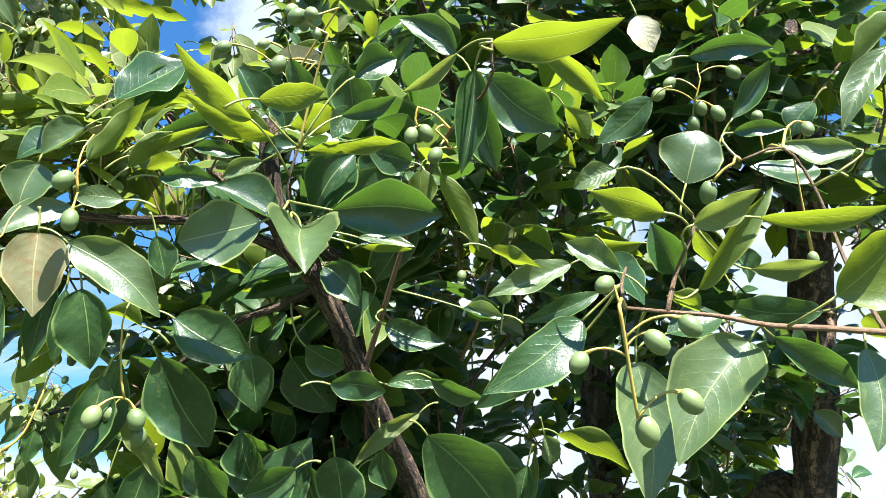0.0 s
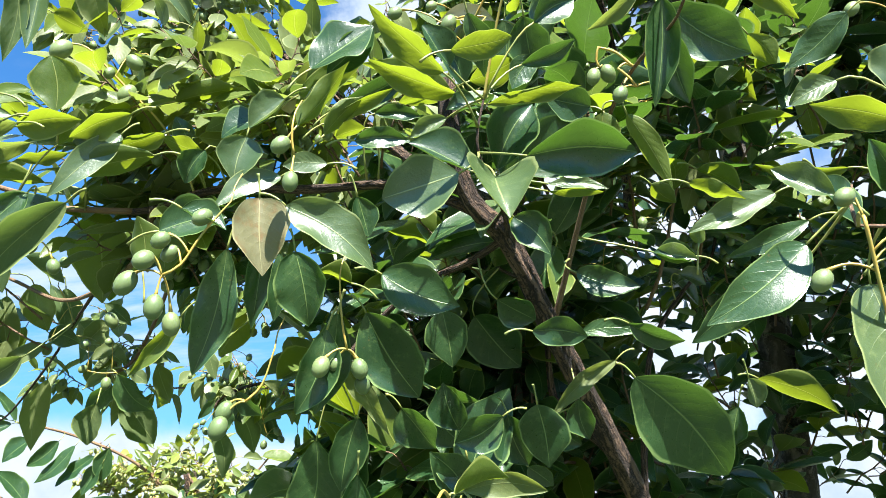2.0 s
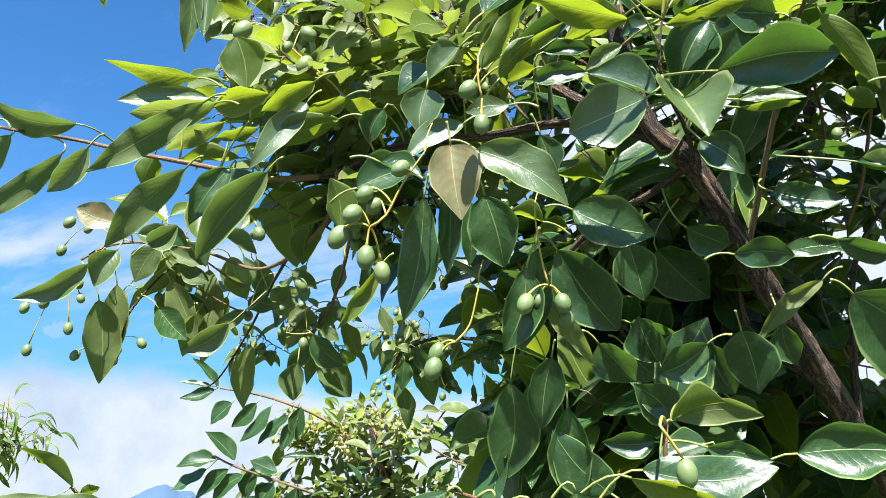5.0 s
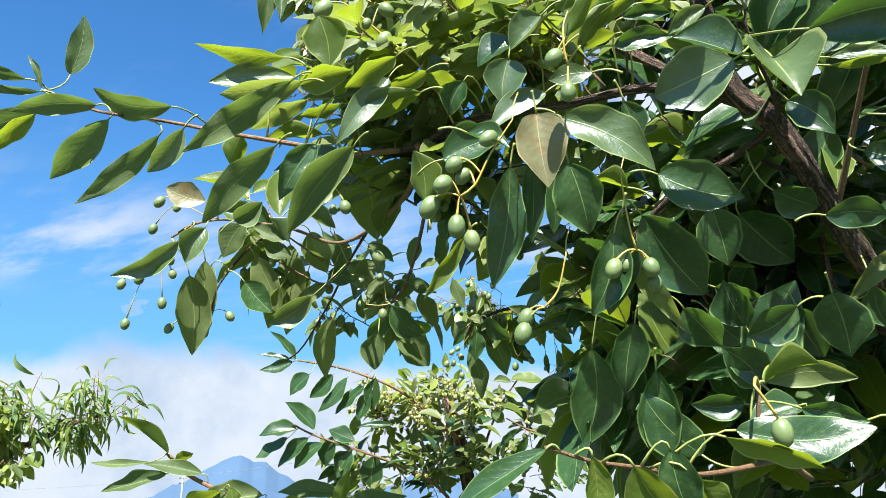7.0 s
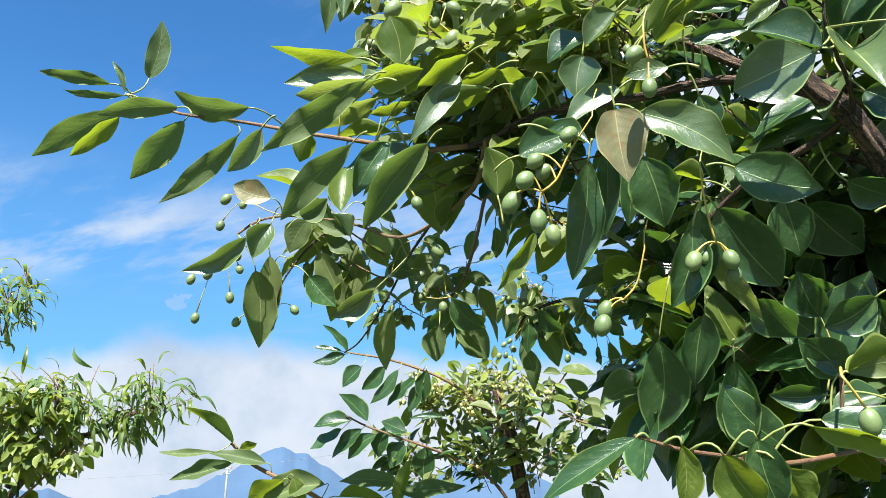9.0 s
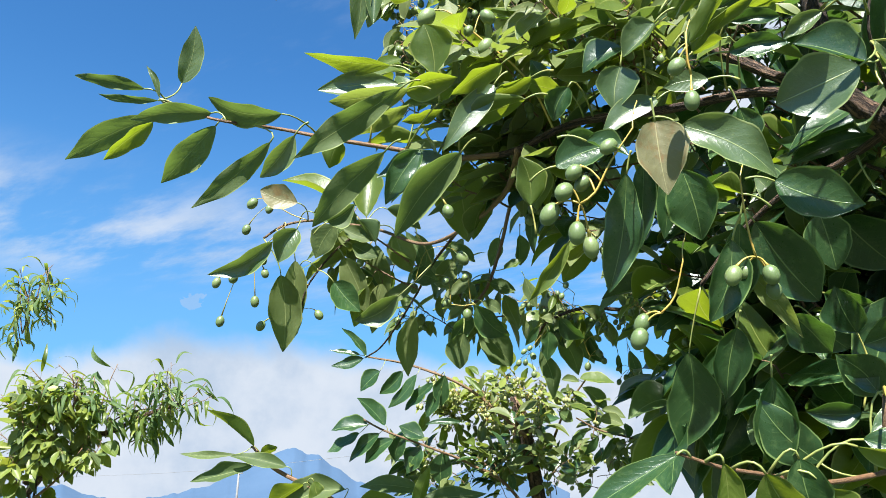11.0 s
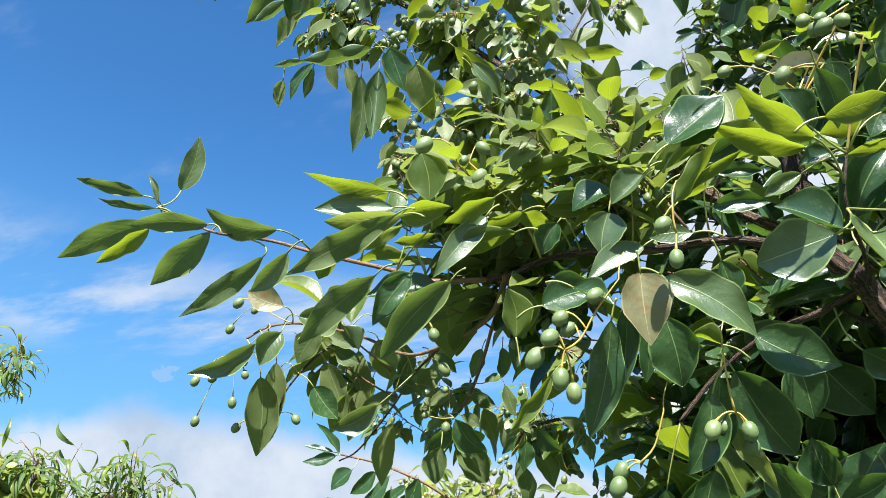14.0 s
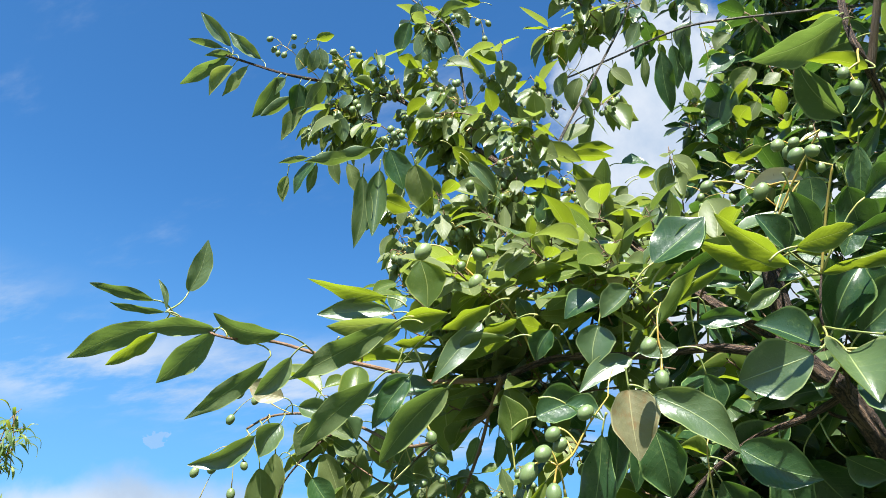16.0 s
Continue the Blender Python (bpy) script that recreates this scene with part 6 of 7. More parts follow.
spray.leaf((-0.808, 1.066, 2.799), (-0.801, 1.047, 2.835), (0.60, -0.65, -0.46), 0.018, "t")
spray.leaf((-0.729, 1.028, 2.724), (-0.789, 1.033, 2.661), (-0.63, 0.44, 0.64), 0.056, "P")
spray.leaf((-0.784, 1.025, 2.638), (-0.711, 1.054, 2.658), (-0.40, 0.41, 0.82), 0.026, "u")
spray.leaf((-0.649, 1.088, 2.704), (-0.644, 1.056, 2.757), (0.00, 0.86, 0.51), 0.049, "u")
spray.leaf((-0.628, 1.110, 2.730), (-0.648, 1.077, 2.763), (0.87, -0.50, 0.02), 0.040, "o")
spray.leaf((-0.701, 1.045, 2.724), (-0.662, 1.094, 2.682), (-0.10, 0.69, 0.72), 0.041, "P")
spray.leaf((-0.659, 1.072, 2.677), (-0.689, 1.084, 2.633), (0.02, -0.96, -0.26), 0.044, "t")
spray.leaf((-0.573, 1.164, 2.860), (-0.600, 1.193, 2.790), (0.08, -0.91, -0.41), 0.042, "o")
spray.leaf((-0.618, 1.175, 2.700), (-0.560, 1.187, 2.733), (0.13, -0.98, 0.14), 0.054, "o")
spray.leaf((-0.599, 1.143, 2.870), (-0.630, 1.158, 2.817), (-0.65, 0.53, 0.54), 0.035, "P")
spray.leaf((-0.574, 1.171, 2.808), (-0.558, 1.207, 2.767), (0.08, 0.73, 0.67), 0.030, "P")
spray.leaf((-0.517, 1.226, 2.919), (-0.477, 1.270, 2.886), (0.63, -0.74, -0.24), 0.040, "o")
spray.leaf((-0.557, 1.216, 2.897), (-0.571, 1.233, 2.859), (0.48, -0.73, -0.49), 0.027, "t")
spray.leaf((-0.567, 1.179, 3.008), (-0.609, 1.195, 2.945), (-0.74, 0.34, 0.58), 0.031, "u")
spray.leaf((-0.520, 1.209, 3.004), (-0.564, 1.193, 2.989), (-0.37, 0.12, 0.92), 0.034, "u")
spray.leaf((-0.742, 0.887, 2.519), (-0.674, 0.958, 2.470), (-0.05, 0.60, 0.80), 0.039, "u")
spray.leaf((-0.710, 0.901, 2.484), (-0.674, 0.957, 2.430), (0.65, -0.70, -0.29), 0.031, "p")
spray.leaf((-0.680, 0.924, 2.414), (-0.737, 0.886, 2.422), (0.56, -0.78, 0.27), 0.056, "o")
spray.leaf((-0.653, 1.008, 2.515), (-0.612, 1.054, 2.480), (0.20, 0.47, 0.86), 0.032, "u")
spray.leaf((-0.582, 1.002, 2.486), (-0.591, 1.039, 2.420), (0.60, -0.66, -0.45), 0.037, "o")
spray.leaf((-0.642, 0.952, 2.405), (-0.634, 0.982, 2.366), (0.52, -0.73, -0.45), 0.040, "o")
spray.leaf((-0.674, 0.959, 2.469), (-0.704, 0.982, 2.406), (-0.01, -0.94, -0.34), 0.030, "p")
spray.leaf((-0.593, 0.850, 2.259), (-0.550, 0.891, 2.234), (0.69, -0.72, 0.02), 0.051, "o")
spray.leaf((-0.549, 0.890, 2.278), (-0.512, 0.931, 2.248), (0.78, -0.61, 0.13), 0.050, "o")
spray.leaf((-0.524, 0.914, 2.263), (-0.495, 0.963, 2.213), (0.65, -0.70, -0.31), 0.054, "t")
spray.leaf((-0.518, 0.958, 2.303), (-0.486, 0.992, 2.280), (0.04, 0.54, 0.84), 0.041, "P")
spray.leaf((-0.599, 0.832, 2.220), (-0.578, 0.858, 2.198), (-0.07, 0.67, 0.74), 0.032, "u")
spray.leaf((-0.391, 0.684, 2.040), (-0.437, 0.672, 2.018), (0.10, -0.95, 0.29), 0.042, "t")
spray.leaf((-0.422, 0.700, 2.071), (-0.467, 0.693, 2.040), (-0.56, 0.24, 0.79), 0.033, "P")
spray.leaf((-0.484, 0.708, 2.043), (-0.440, 0.733, 2.044), (0.49, -0.85, 0.18), 0.030, "o")
spray.leaf((-0.560, 0.681, 2.077), (-0.601, 0.678, 2.045), (-0.61, 0.23, 0.76), 0.042, "u")
spray.leaf((-0.488, 0.999, 2.369), (-0.450, 1.043, 2.337), (0.80, -0.56, 0.19), 0.053, "o")
spray.leaf((-0.445, 1.042, 2.446), (-0.467, 1.041, 2.426), (0.34, -0.86, -0.37), 0.024, "o")
spray.leaf((-0.432, 1.084, 2.495), (-0.401, 1.094, 2.507), (-0.42, 0.26, 0.87), 0.028, "u")
spray.leaf((-0.391, 1.127, 2.466), (-0.415, 1.099, 2.487), (0.68, -0.71, -0.16), 0.034, "o")
spray.leaf((-0.456, 1.028, 2.354), (-0.409, 1.048, 2.366), (-0.40, 0.44, 0.81), 0.042, "P")
spray.leaf((-0.392, 1.034, 2.403), (-0.360, 1.063, 2.388), (0.71, -0.63, 0.33), 0.037, "t")
spray.leaf((-0.292, 1.144, 2.530), (-0.328, 1.115, 2.541), (0.65, -0.68, 0.34), 0.038, "p")
spray.leaf((-0.237, 1.083, 2.468), (-0.269, 1.055, 2.483), (0.18, 0.29, 0.94), 0.030, "u")
spray.leaf((-0.199, 0.995, 2.434), (-0.245, 0.983, 2.410), (-0.50, 0.39, 0.77), 0.024, "u")
spray.leaf((-0.324, 1.136, 2.513), (-0.361, 1.110, 2.520), (0.02, 0.22, 0.98), 0.036, "u")
spray.leaf((-0.147, 0.991, 2.488), (-0.157, 0.993, 2.474), (-0.53, 0.66, 0.54), 0.014, "u")
spray.leaf((-0.909, 0.969, 2.961), (-0.895, 1.014, 2.904), (0.74, -0.61, -0.29), 0.047, "p")
spray.leaf((-0.846, 1.014, 3.052), (-0.817, 1.053, 3.018), (0.76, -0.64, -0.07), 0.047, "o")
spray.leaf((-0.781, 1.037, 3.075), (-0.841, 1.001, 3.076), (-0.20, 0.36, 0.91), 0.030, "u")
spray.leaf((-0.916, 0.965, 3.064), (-0.937, 0.980, 3.021), (0.38, -0.80, -0.47), 0.039, "t")
spray.leaf((-0.873, 1.007, 3.037), (-0.807, 1.027, 3.067), (-0.41, 0.02, 0.91), 0.038, "P")
spray.leaf((-0.497, 1.234, 3.130), (-0.535, 1.253, 3.066), (0.26, -0.87, -0.41), 0.040, "p")
spray.leaf((-0.550, 1.214, 3.114), (-0.542, 1.250, 3.065), (0.28, 0.74, 0.61), 0.039, "P")
spray.leaf((-0.446, 1.244, 3.059), (-0.482, 1.259, 3.002), (0.15, -0.93, -0.35), 0.040, "p")
spray.leaf((-0.389, 1.280, 3.012), (-0.423, 1.255, 3.021), (-0.01, 0.34, 0.94), 0.031, "u")
spray.leaf((-0.330, 1.264, 3.029), (-0.365, 1.280, 2.974), (-0.59, 0.61, 0.54), 0.050, "P")
spray.leaf((-0.445, 1.273, 2.972), (-0.455, 1.310, 2.906), (0.13, -0.86, -0.50), 0.023, "o")
spray.leaf((-0.248, 1.282, 2.974), (-0.284, 1.284, 2.937), (0.05, -0.99, -0.12), 0.041, "o")
spray.leaf((-0.246, 1.312, 2.929), (-0.311, 1.299, 2.890), (0.16, -0.98, 0.06), 0.062, "t")
spray.leaf((-0.216, 1.343, 2.909), (-0.262, 1.354, 2.848), (0.07, -0.97, -0.24), 0.059, "o")
spray.leaf((-0.216, 1.342, 2.806), (-0.247, 1.354, 2.760), (-0.07, -0.98, -0.19), 0.046, "o")
spray.leaf((-0.325, 1.280, 2.699), (-0.304, 1.302, 2.685), (0.72, -0.70, 0.00), 0.027, "t")
spray.leaf((-0.158, 1.294, 2.830), (-0.196, 1.288, 2.806), (0.09, -0.99, 0.11), 0.036, "o")
spray.leaf((-0.338, 1.271, 3.115), (-0.306, 1.303, 3.094), (0.56, -0.76, -0.32), 0.040, "o")
spray.make(tree, "olive and grey-green leaves of the upper twigs")

# fruit clusters
fruit_cluster([(0.119, 0.487, 1.785), (0.123, 0.497, 1.765), (0.126, 0.505, 1.747), (0.132, 0.520, 1.716)],
              [(0.140, 0.529, 1.709, 0.0087), (0.170, 0.522, 1.728, 0.0083), (0.092, 0.504, 1.750, 0.0070), (0.145, 0.499, 1.763, 0.0080), (0.166, 0.489, 1.771, 0.0073), (0.111, 0.489, 1.801, 0.0066)])
fruit_cluster([(-0.343, 0.538, 1.863), (-0.364, 0.536, 1.834), (-0.380, 0.537, 1.808), (-0.393, 0.533, 1.798)],
              [(-0.419, 0.525, 1.790, 0.0088), (-0.402, 0.518, 1.806, 0.0083), (-0.396, 0.528, 1.827, 0.0074), (-0.392, 0.538, 1.819, 0.0069), (-0.398, 0.536, 1.772, 0.0083), (-0.393, 0.557, 1.764, 0.0078), (-0.364, 0.532, 1.847, 0.0074)])
fruit_cluster([(-0.269, 0.611, 1.816), (-0.269, 0.619, 1.792), (-0.268, 0.627, 1.772), (-0.266, 0.634, 1.758)],
              [(-0.285, 0.622, 1.740, 0.0080), (-0.277, 0.637, 1.746, 0.0061), (-0.256, 0.641, 1.742, 0.0080), (-0.257, 0.655, 1.731, 0.0075)])
fruit_cluster([(-0.287, 0.520, 1.919), (-0.288, 0.524, 1.908), (-0.287, 0.529, 1.896)],
              [(-0.297, 0.522, 1.903, 0.0076), (-0.288, 0.528, 1.871, 0.0071)])
fruit_cluster([(-0.328, 0.621, 1.759), (-0.339, 0.626, 1.728), (-0.352, 0.624, 1.713)],
              [(-0.373, 0.621, 1.690, 0.0087), (-0.371, 0.625, 1.705, 0.0077)])
fruit_cluster([(-0.528, 0.712, 2.057), (-0.541, 0.698, 2.074), (-0.565, 0.675, 2.098), (-0.594, 0.647, 2.129)],
              [(-0.625, 0.629, 2.127, 0.0111), (-0.566, 0.678, 2.092, 0.0105), (-0.561, 0.674, 2.133, 0.0092), (-0.581, 0.660, 2.111, 0.0066)])
fruit_cluster([(-0.180, 0.610, 1.628), (-0.173, 0.618, 1.615), (-0.168, 0.625, 1.605)],
              [(-0.166, 0.630, 1.593, 0.0088)])
fruit_cluster([(-0.148, 0.723, 2.179), (-0.168, 0.721, 2.182), (-0.181, 0.722, 2.181)],
              [(-0.193, 0.726, 2.177, 0.0096)])
fruit_cluster([(-0.026, 0.663, 2.072), (-0.029, 0.668, 2.061), (-0.026, 0.671, 2.053)],
              [(-0.018, 0.680, 2.051, 0.0086), (-0.033, 0.670, 2.042, 0.0075)])
fruit_cluster([(-0.008, 0.673, 2.051), (0.004, 0.678, 2.040), (0.009, 0.681, 2.032)],
              [(-0.008, 0.677, 2.022, 0.0080), (0.038, 0.689, 2.029, 0.0075)])
fruit_cluster([(0.318, 0.772, 2.192), (0.315, 0.778, 2.179), (0.311, 0.784, 2.167)],
              [(0.359, 0.769, 2.200, 0.0083), (0.265, 0.777, 2.172, 0.0083), (0.282, 0.781, 2.192, 0.0076), (0.321, 0.794, 2.164, 0.0083), (0.340, 0.791, 2.154, 0.0089), (0.313, 0.804, 2.147, 0.0083)])
fruit_cluster([(0.257, 0.584, 1.956), (0.248, 0.587, 1.951), (0.239, 0.591, 1.942)],
              [(0.237, 0.601, 1.936, 0.0082)])
fruit_cluster([(0.333, 0.683, 2.029), (0.362, 0.681, 2.033), (0.371, 0.681, 2.032)],
              [(0.381, 0.688, 2.029, 0.0080), (0.325, 0.663, 2.061, 0.0064)])
fruit_cluster([(0.340, 0.628, 2.028), (0.345, 0.627, 2.030), (0.351, 0.628, 2.029)],
              [(0.351, 0.622, 2.018, 0.0065), (0.363, 0.687, 1.910, 0.0060)])
fruit_cluster([(-0.112, 0.591, 2.107), (-0.123, 0.589, 2.112), (-0.132, 0.586, 2.117)],
              [(-0.144, 0.588, 2.126, 0.0085), (-0.128, 0.581, 2.123, 0.0075), (-0.123, 0.591, 2.107, 0.0050)])
fruit_cluster([(-1.111, 0.920, 2.019), (-1.143, 0.912, 1.989), (-1.174, 0.903, 1.964)],
              [(-1.239, 0.885, 1.915, 0.0085), (-1.206, 0.894, 1.923, 0.0095), (-1.197, 0.903, 1.944, 0.0085), (-1.185, 0.906, 1.943, 0.0085), (-1.156, 0.923, 1.932, 0.0076), (-1.236, 0.901, 1.845, 0.0085), (-1.182, 0.930, 1.883, 0.0085), (-1.155, 0.913, 1.956, 0.0085)], 0.0008)
fruit_cluster([(-1.081, 0.946, 2.031), (-1.106, 0.927, 2.041), (-1.131, 0.907, 2.058)],
              [(-1.170, 0.888, 2.061, 0.0096), (-1.136, 0.899, 2.048, 0.0077), (-1.182, 0.891, 2.012, 0.0086)], 0.0008)
fruit_cluster([(-1.113, 0.993, 1.918), (-1.127, 0.996, 1.887), (-1.135, 1.000, 1.862)],
              [(-1.195, 0.964, 1.845, 0.0087), (-1.144, 1.001, 1.839, 0.0087), (-1.102, 1.019, 1.868, 0.0087), (-1.131, 0.995, 1.855, 0.0078)], 0.0008)
fruit_cluster([(-0.948, 1.106, 2.036), (-0.941, 1.116, 2.020), (-0.934, 1.126, 2.004)],
              [(-0.932, 1.091, 2.072, 0.0100), (-0.875, 1.166, 1.988, 0.0120), (-0.962, 1.130, 1.929, 0.0090)], 0.0008)
fruit_cluster([(-0.650, 0.679, 1.918), (-0.645, 0.683, 1.914)],
              [(-0.652, 0.683, 1.909, 0.0082), (-0.626, 0.693, 1.885, 0.0077)])
fruit_cluster([(-0.116, 0.661, 2.204), (-0.136, 0.658, 2.192), (-0.148, 0.654, 2.185)],
              [(-0.162, 0.639, 2.180, 0.0078), (-0.145, 0.654, 2.190, 0.0066), (-0.153, 0.664, 2.184, 0.0072)])
fruit_cluster([(-0.156, 0.759, 2.222), (-0.168, 0.760, 2.209), (-0.179, 0.758, 2.202)],
              [(-0.186, 0.767, 2.196, 0.0080), (-0.215, 0.731, 2.212, 0.0067), (-0.256, 0.715, 2.194, 0.0080)])
fruit_cluster([(-0.061, 0.647, 2.277), (-0.071, 0.645, 2.270), (-0.074, 0.645, 2.267)],
              [(-0.080, 0.636, 2.258, 0.0072), (-0.069, 0.655, 2.247, 0.0084)])
fruit_cluster([(-0.304, 1.346, 2.926), (-0.329, 1.355, 2.889), (-0.352, 1.358, 2.864)],
              [(-0.352, 1.353, 2.864, 0.0076), (-0.346, 1.376, 2.859, 0.0076), (-0.363, 1.372, 2.816, 0.0067), (-0.379, 1.392, 2.805, 0.0076), (-0.333, 1.401, 2.814, 0.0076), (-0.360, 1.396, 2.795, 0.0076)], 0.0008)
fruit_cluster([(-1.107, 0.822, 2.803), (-1.123, 0.795, 2.830), (-1.143, 0.774, 2.845)],
              [(-1.162, 0.752, 2.851, 0.0072), (-1.167, 0.775, 2.841, 0.0072), (-1.113, 0.775, 2.858, 0.0072), (-1.156, 0.779, 2.828, 0.0063), (-1.121, 0.788, 2.844, 0.0063), (-1.140, 0.783, 2.821, 0.0072)], 0.0008)
fruit_cluster([(-1.062, 0.881, 2.854), (-1.048, 0.882, 2.867), (-1.036, 0.885, 2.873)],
              [(-1.067, 0.861, 2.870, 0.0074), (-1.034, 0.889, 2.888, 0.0074), (-1.038, 0.895, 2.867, 0.0074), (-1.020, 0.899, 2.874, 0.0074)], 0.0008)
fruit_cluster([(-0.631, 1.222, 2.925), (-0.601, 1.222, 2.951), (-0.584, 1.216, 2.976)],
              [(-0.645, 1.190, 2.977, 0.0078), (-0.604, 1.172, 3.009, 0.0078), (-0.599, 1.171, 3.040, 0.0078), (-0.561, 1.180, 3.063, 0.0078), (-0.554, 1.183, 3.044, 0.0078), (-0.573, 1.207, 2.998, 0.0078)], 0.0008)
fruit_cluster([(-0.870, 1.058, 3.064), (-0.830, 1.071, 3.080), (-0.806, 1.088, 3.075)],
              [(-0.833, 1.077, 3.087, 0.0070), (-0.812, 1.086, 3.066, 0.0080), (-0.792, 1.106, 3.072, 0.0080), (-0.803, 1.112, 3.028, 0.0080), (-0.813, 1.129, 3.012, 0.0080), (-0.848, 1.049, 3.089, 0.0070)], 0.0008)
fruit_cluster([(-0.734, 0.999, 2.764), (-0.710, 1.005, 2.777)],
              [(-0.723, 1.002, 2.770, 0.0070), (-0.707, 0.999, 2.784, 0.0070), (-0.689, 1.017, 2.792, 0.0070), (-0.668, 1.028, 2.790, 0.0070)], 0.0008)
fruit_cluster([(-0.179, 0.803, 1.630), (-0.178, 0.808, 1.620)],
              [(-0.184, 0.808, 1.614, 0.0090)])
fruit_cluster([(-1.046, 1.974, 2.023), (-1.083, 1.969, 1.980), (-1.105, 1.969, 1.946)],
              [(-1.117, 1.959, 1.953, 0.0079), (-1.135, 1.961, 1.921, 0.0088), (-1.118, 1.971, 1.923, 0.0079), (-1.102, 1.994, 1.890, 0.0088), (-1.096, 1.977, 1.941, 0.0097), (-1.101, 1.965, 1.963, 0.0071)], 0.0008)
fruit_cluster([(-0.868, 2.147, 2.015), (-0.871, 2.165, 1.964), (-0.874, 2.182, 1.917)],
              [(-0.907, 2.177, 1.881, 0.0081), (-0.887, 2.184, 1.894, 0.0090), (-0.875, 2.188, 1.901, 0.0081), (-0.901, 2.191, 1.854, 0.0081), (-0.875, 2.200, 1.870, 0.0081), (-0.881, 2.206, 1.848, 0.0081), (-0.858, 2.217, 1.854, 0.0081), (-0.860, 2.194, 1.909, 0.0081), (-0.903, 2.164, 1.919, 0.0072)], 0.0008)
fruit_cluster([(-0.947, 1.940, 2.105), (-0.979, 1.908, 2.136), (-1.008, 1.888, 2.143)],
              [(-1.026, 1.883, 2.129, 0.0086), (-0.965, 1.921, 2.127, 0.0095), (-0.980, 1.924, 2.096, 0.0086)], 0.0008)
fruit_cluster([(-0.733, 1.852, 2.031), (-0.687, 1.865, 2.069), (-0.643, 1.882, 2.093)],
              [(-0.643, 1.893, 2.064, 0.0118), (-0.626, 1.908, 2.053, 0.0126), (-0.677, 1.872, 2.066, 0.0102), (-0.667, 1.896, 2.022, 0.0086), (-0.699, 1.871, 2.036, 0.0086), (-0.746, 1.827, 2.075, 0.0071), (-0.767, 1.815, 2.073, 0.0071)], 0.001)
fruit_cluster([(-0.965, 2.029, 2.009), (-0.958, 2.053, 1.960), (-0.952, 2.063, 1.943)],
              [(-0.963, 2.068, 1.915, 0.0106), (-0.928, 2.074, 1.952, 0.0106), (-0.920, 2.087, 1.932, 0.0097), (-0.926, 2.059, 1.994, 0.0097)], 0.0008)
fruit_cluster([(-0.844, 1.161, 1.892), (-0.864, 1.150, 1.889), (-0.883, 1.138, 1.891)],
              [(-0.889, 1.133, 1.893, 0.0068), (-0.859, 1.159, 1.873, 0.0091), (-0.884, 1.120, 1.932, 0.0080), (-0.852, 1.137, 1.940, 0.0068)], 0.0009)

# the uncounted foliage behind and between
crown = Mass(20, [LEAF, LEAF_BACKLIT, LEAF_PALE], (0.70, 0.88))
crown.cloud((0.232, 1.745, 2.354), (.64, .5, .62), 115, .092, .3, HEART)
crown.cloud((-0.214, 1.267, 1.960), (.14, .25, .18), 24, .1, .3, HEART)
crown.cloud((0.282, 1.215, 2.545), (.3, .35, .3), 60, .1, .4, HEART)
crown.cloud((0.603, 1.206, 2.446), (.33, .4, .35), 80, .1, .5, HEART)
crown.cloud((0.511, 1.887, 2.050), (.5, .4, .3), 70, .1, .2, HEART)
crown.cloud((1.273, 2.646, 2.077), (.6, .4, .3), 16, .1, .2, HEART)
crown.cloud((0.039, 1.056, 2.056), (.18, .12, .18), 16, .1, .3, HEART)
crown.cloud((-0.021, 1.668, 2.992), (.26, .4, .5), 80, .09, .5, HEART)
# crown top, mostly above the view, added to shade the leaves below
crown.cloud((0.421, 1.770, 3.856), (.6, .6, .5), 90, .1, .3, HEART)
crown.cloud((-0.241, 1.479, 1.807), (.22, .3, .28), 60, .105, .3, HEART)
crown.cloud((-0.204, 1.558, 1.983), (.3, .3, .3), 50, .105, .3, HEART)
crown.cloud((-0.144, 1.394, 1.731), (.3, .25, .16), 44, .105, .2, HEART)
crown.cloud((-0.281, 1.326, 1.787), (.12, .25, .14), 20, .105, .2, HEART)
crown.cloud((0.097, 1.731, 1.650), (.3, .25, .14), 34, .105, .2, HEART)
crown.cloud((-0.546, 0.997, 1.971), (.05, .06, .05), 6, .075, .3, HEART)
crown.cloud((-0.494, 0.980, 2.058), (.05, .06, .05), 4, .07, .3, HEART)
crown.cloud((0.959, 1.558, 2.399), (.2, .2, .26), 26, .09, .2, HEART)
crown.cloud((0.520, 2.026, 1.765), (.25, .2, .1), 16, .09, .2, HEART)
crown.cloud((0.111, 1.174, 2.159), (.10, .08, .08), 7, .075, .4, HEART, slim=.56)
crown.cloud((0.233, 0.992, 2.194), (.10, .08, .08), 7, .075, .4, HEART, slim=.56)
crown.cloud((0.411, 0.979, 2.340), (.10, .08, .08), 7, .075, .4, HEART, slim=.56)
crown.cloud((0.512, 1.341, 1.920), (.10, .08, .08), 6, .075, .4, HEART, slim=.56)
crown.cloud((0.046, 1.265, 2.082), (.10, .08, .08), 6, .075, .4, HEART, slim=.56)
crown.cloud((-0.144, 1.753, 3.161), (.13, .25, .30), 44, .08, .5, HEART, droop=1.2)
crown.cloud((-0.265, 1.541, 2.761), (.12, .2, .10), 18, .07, 1.0, HEART)
crown.cloud((-0.397, 1.349, 3.146), (.08, .12, .05), 8, .07, .6, HEART, droop=1.5)
crown.cloud((-0.350, 1.335, 2.364), (.10, .12, .07), 12, .075, .4, HEART)
crown.cloud((-0.231, 1.392, 2.399), (.10, .12, .08), 12, .075, .4, HEART)
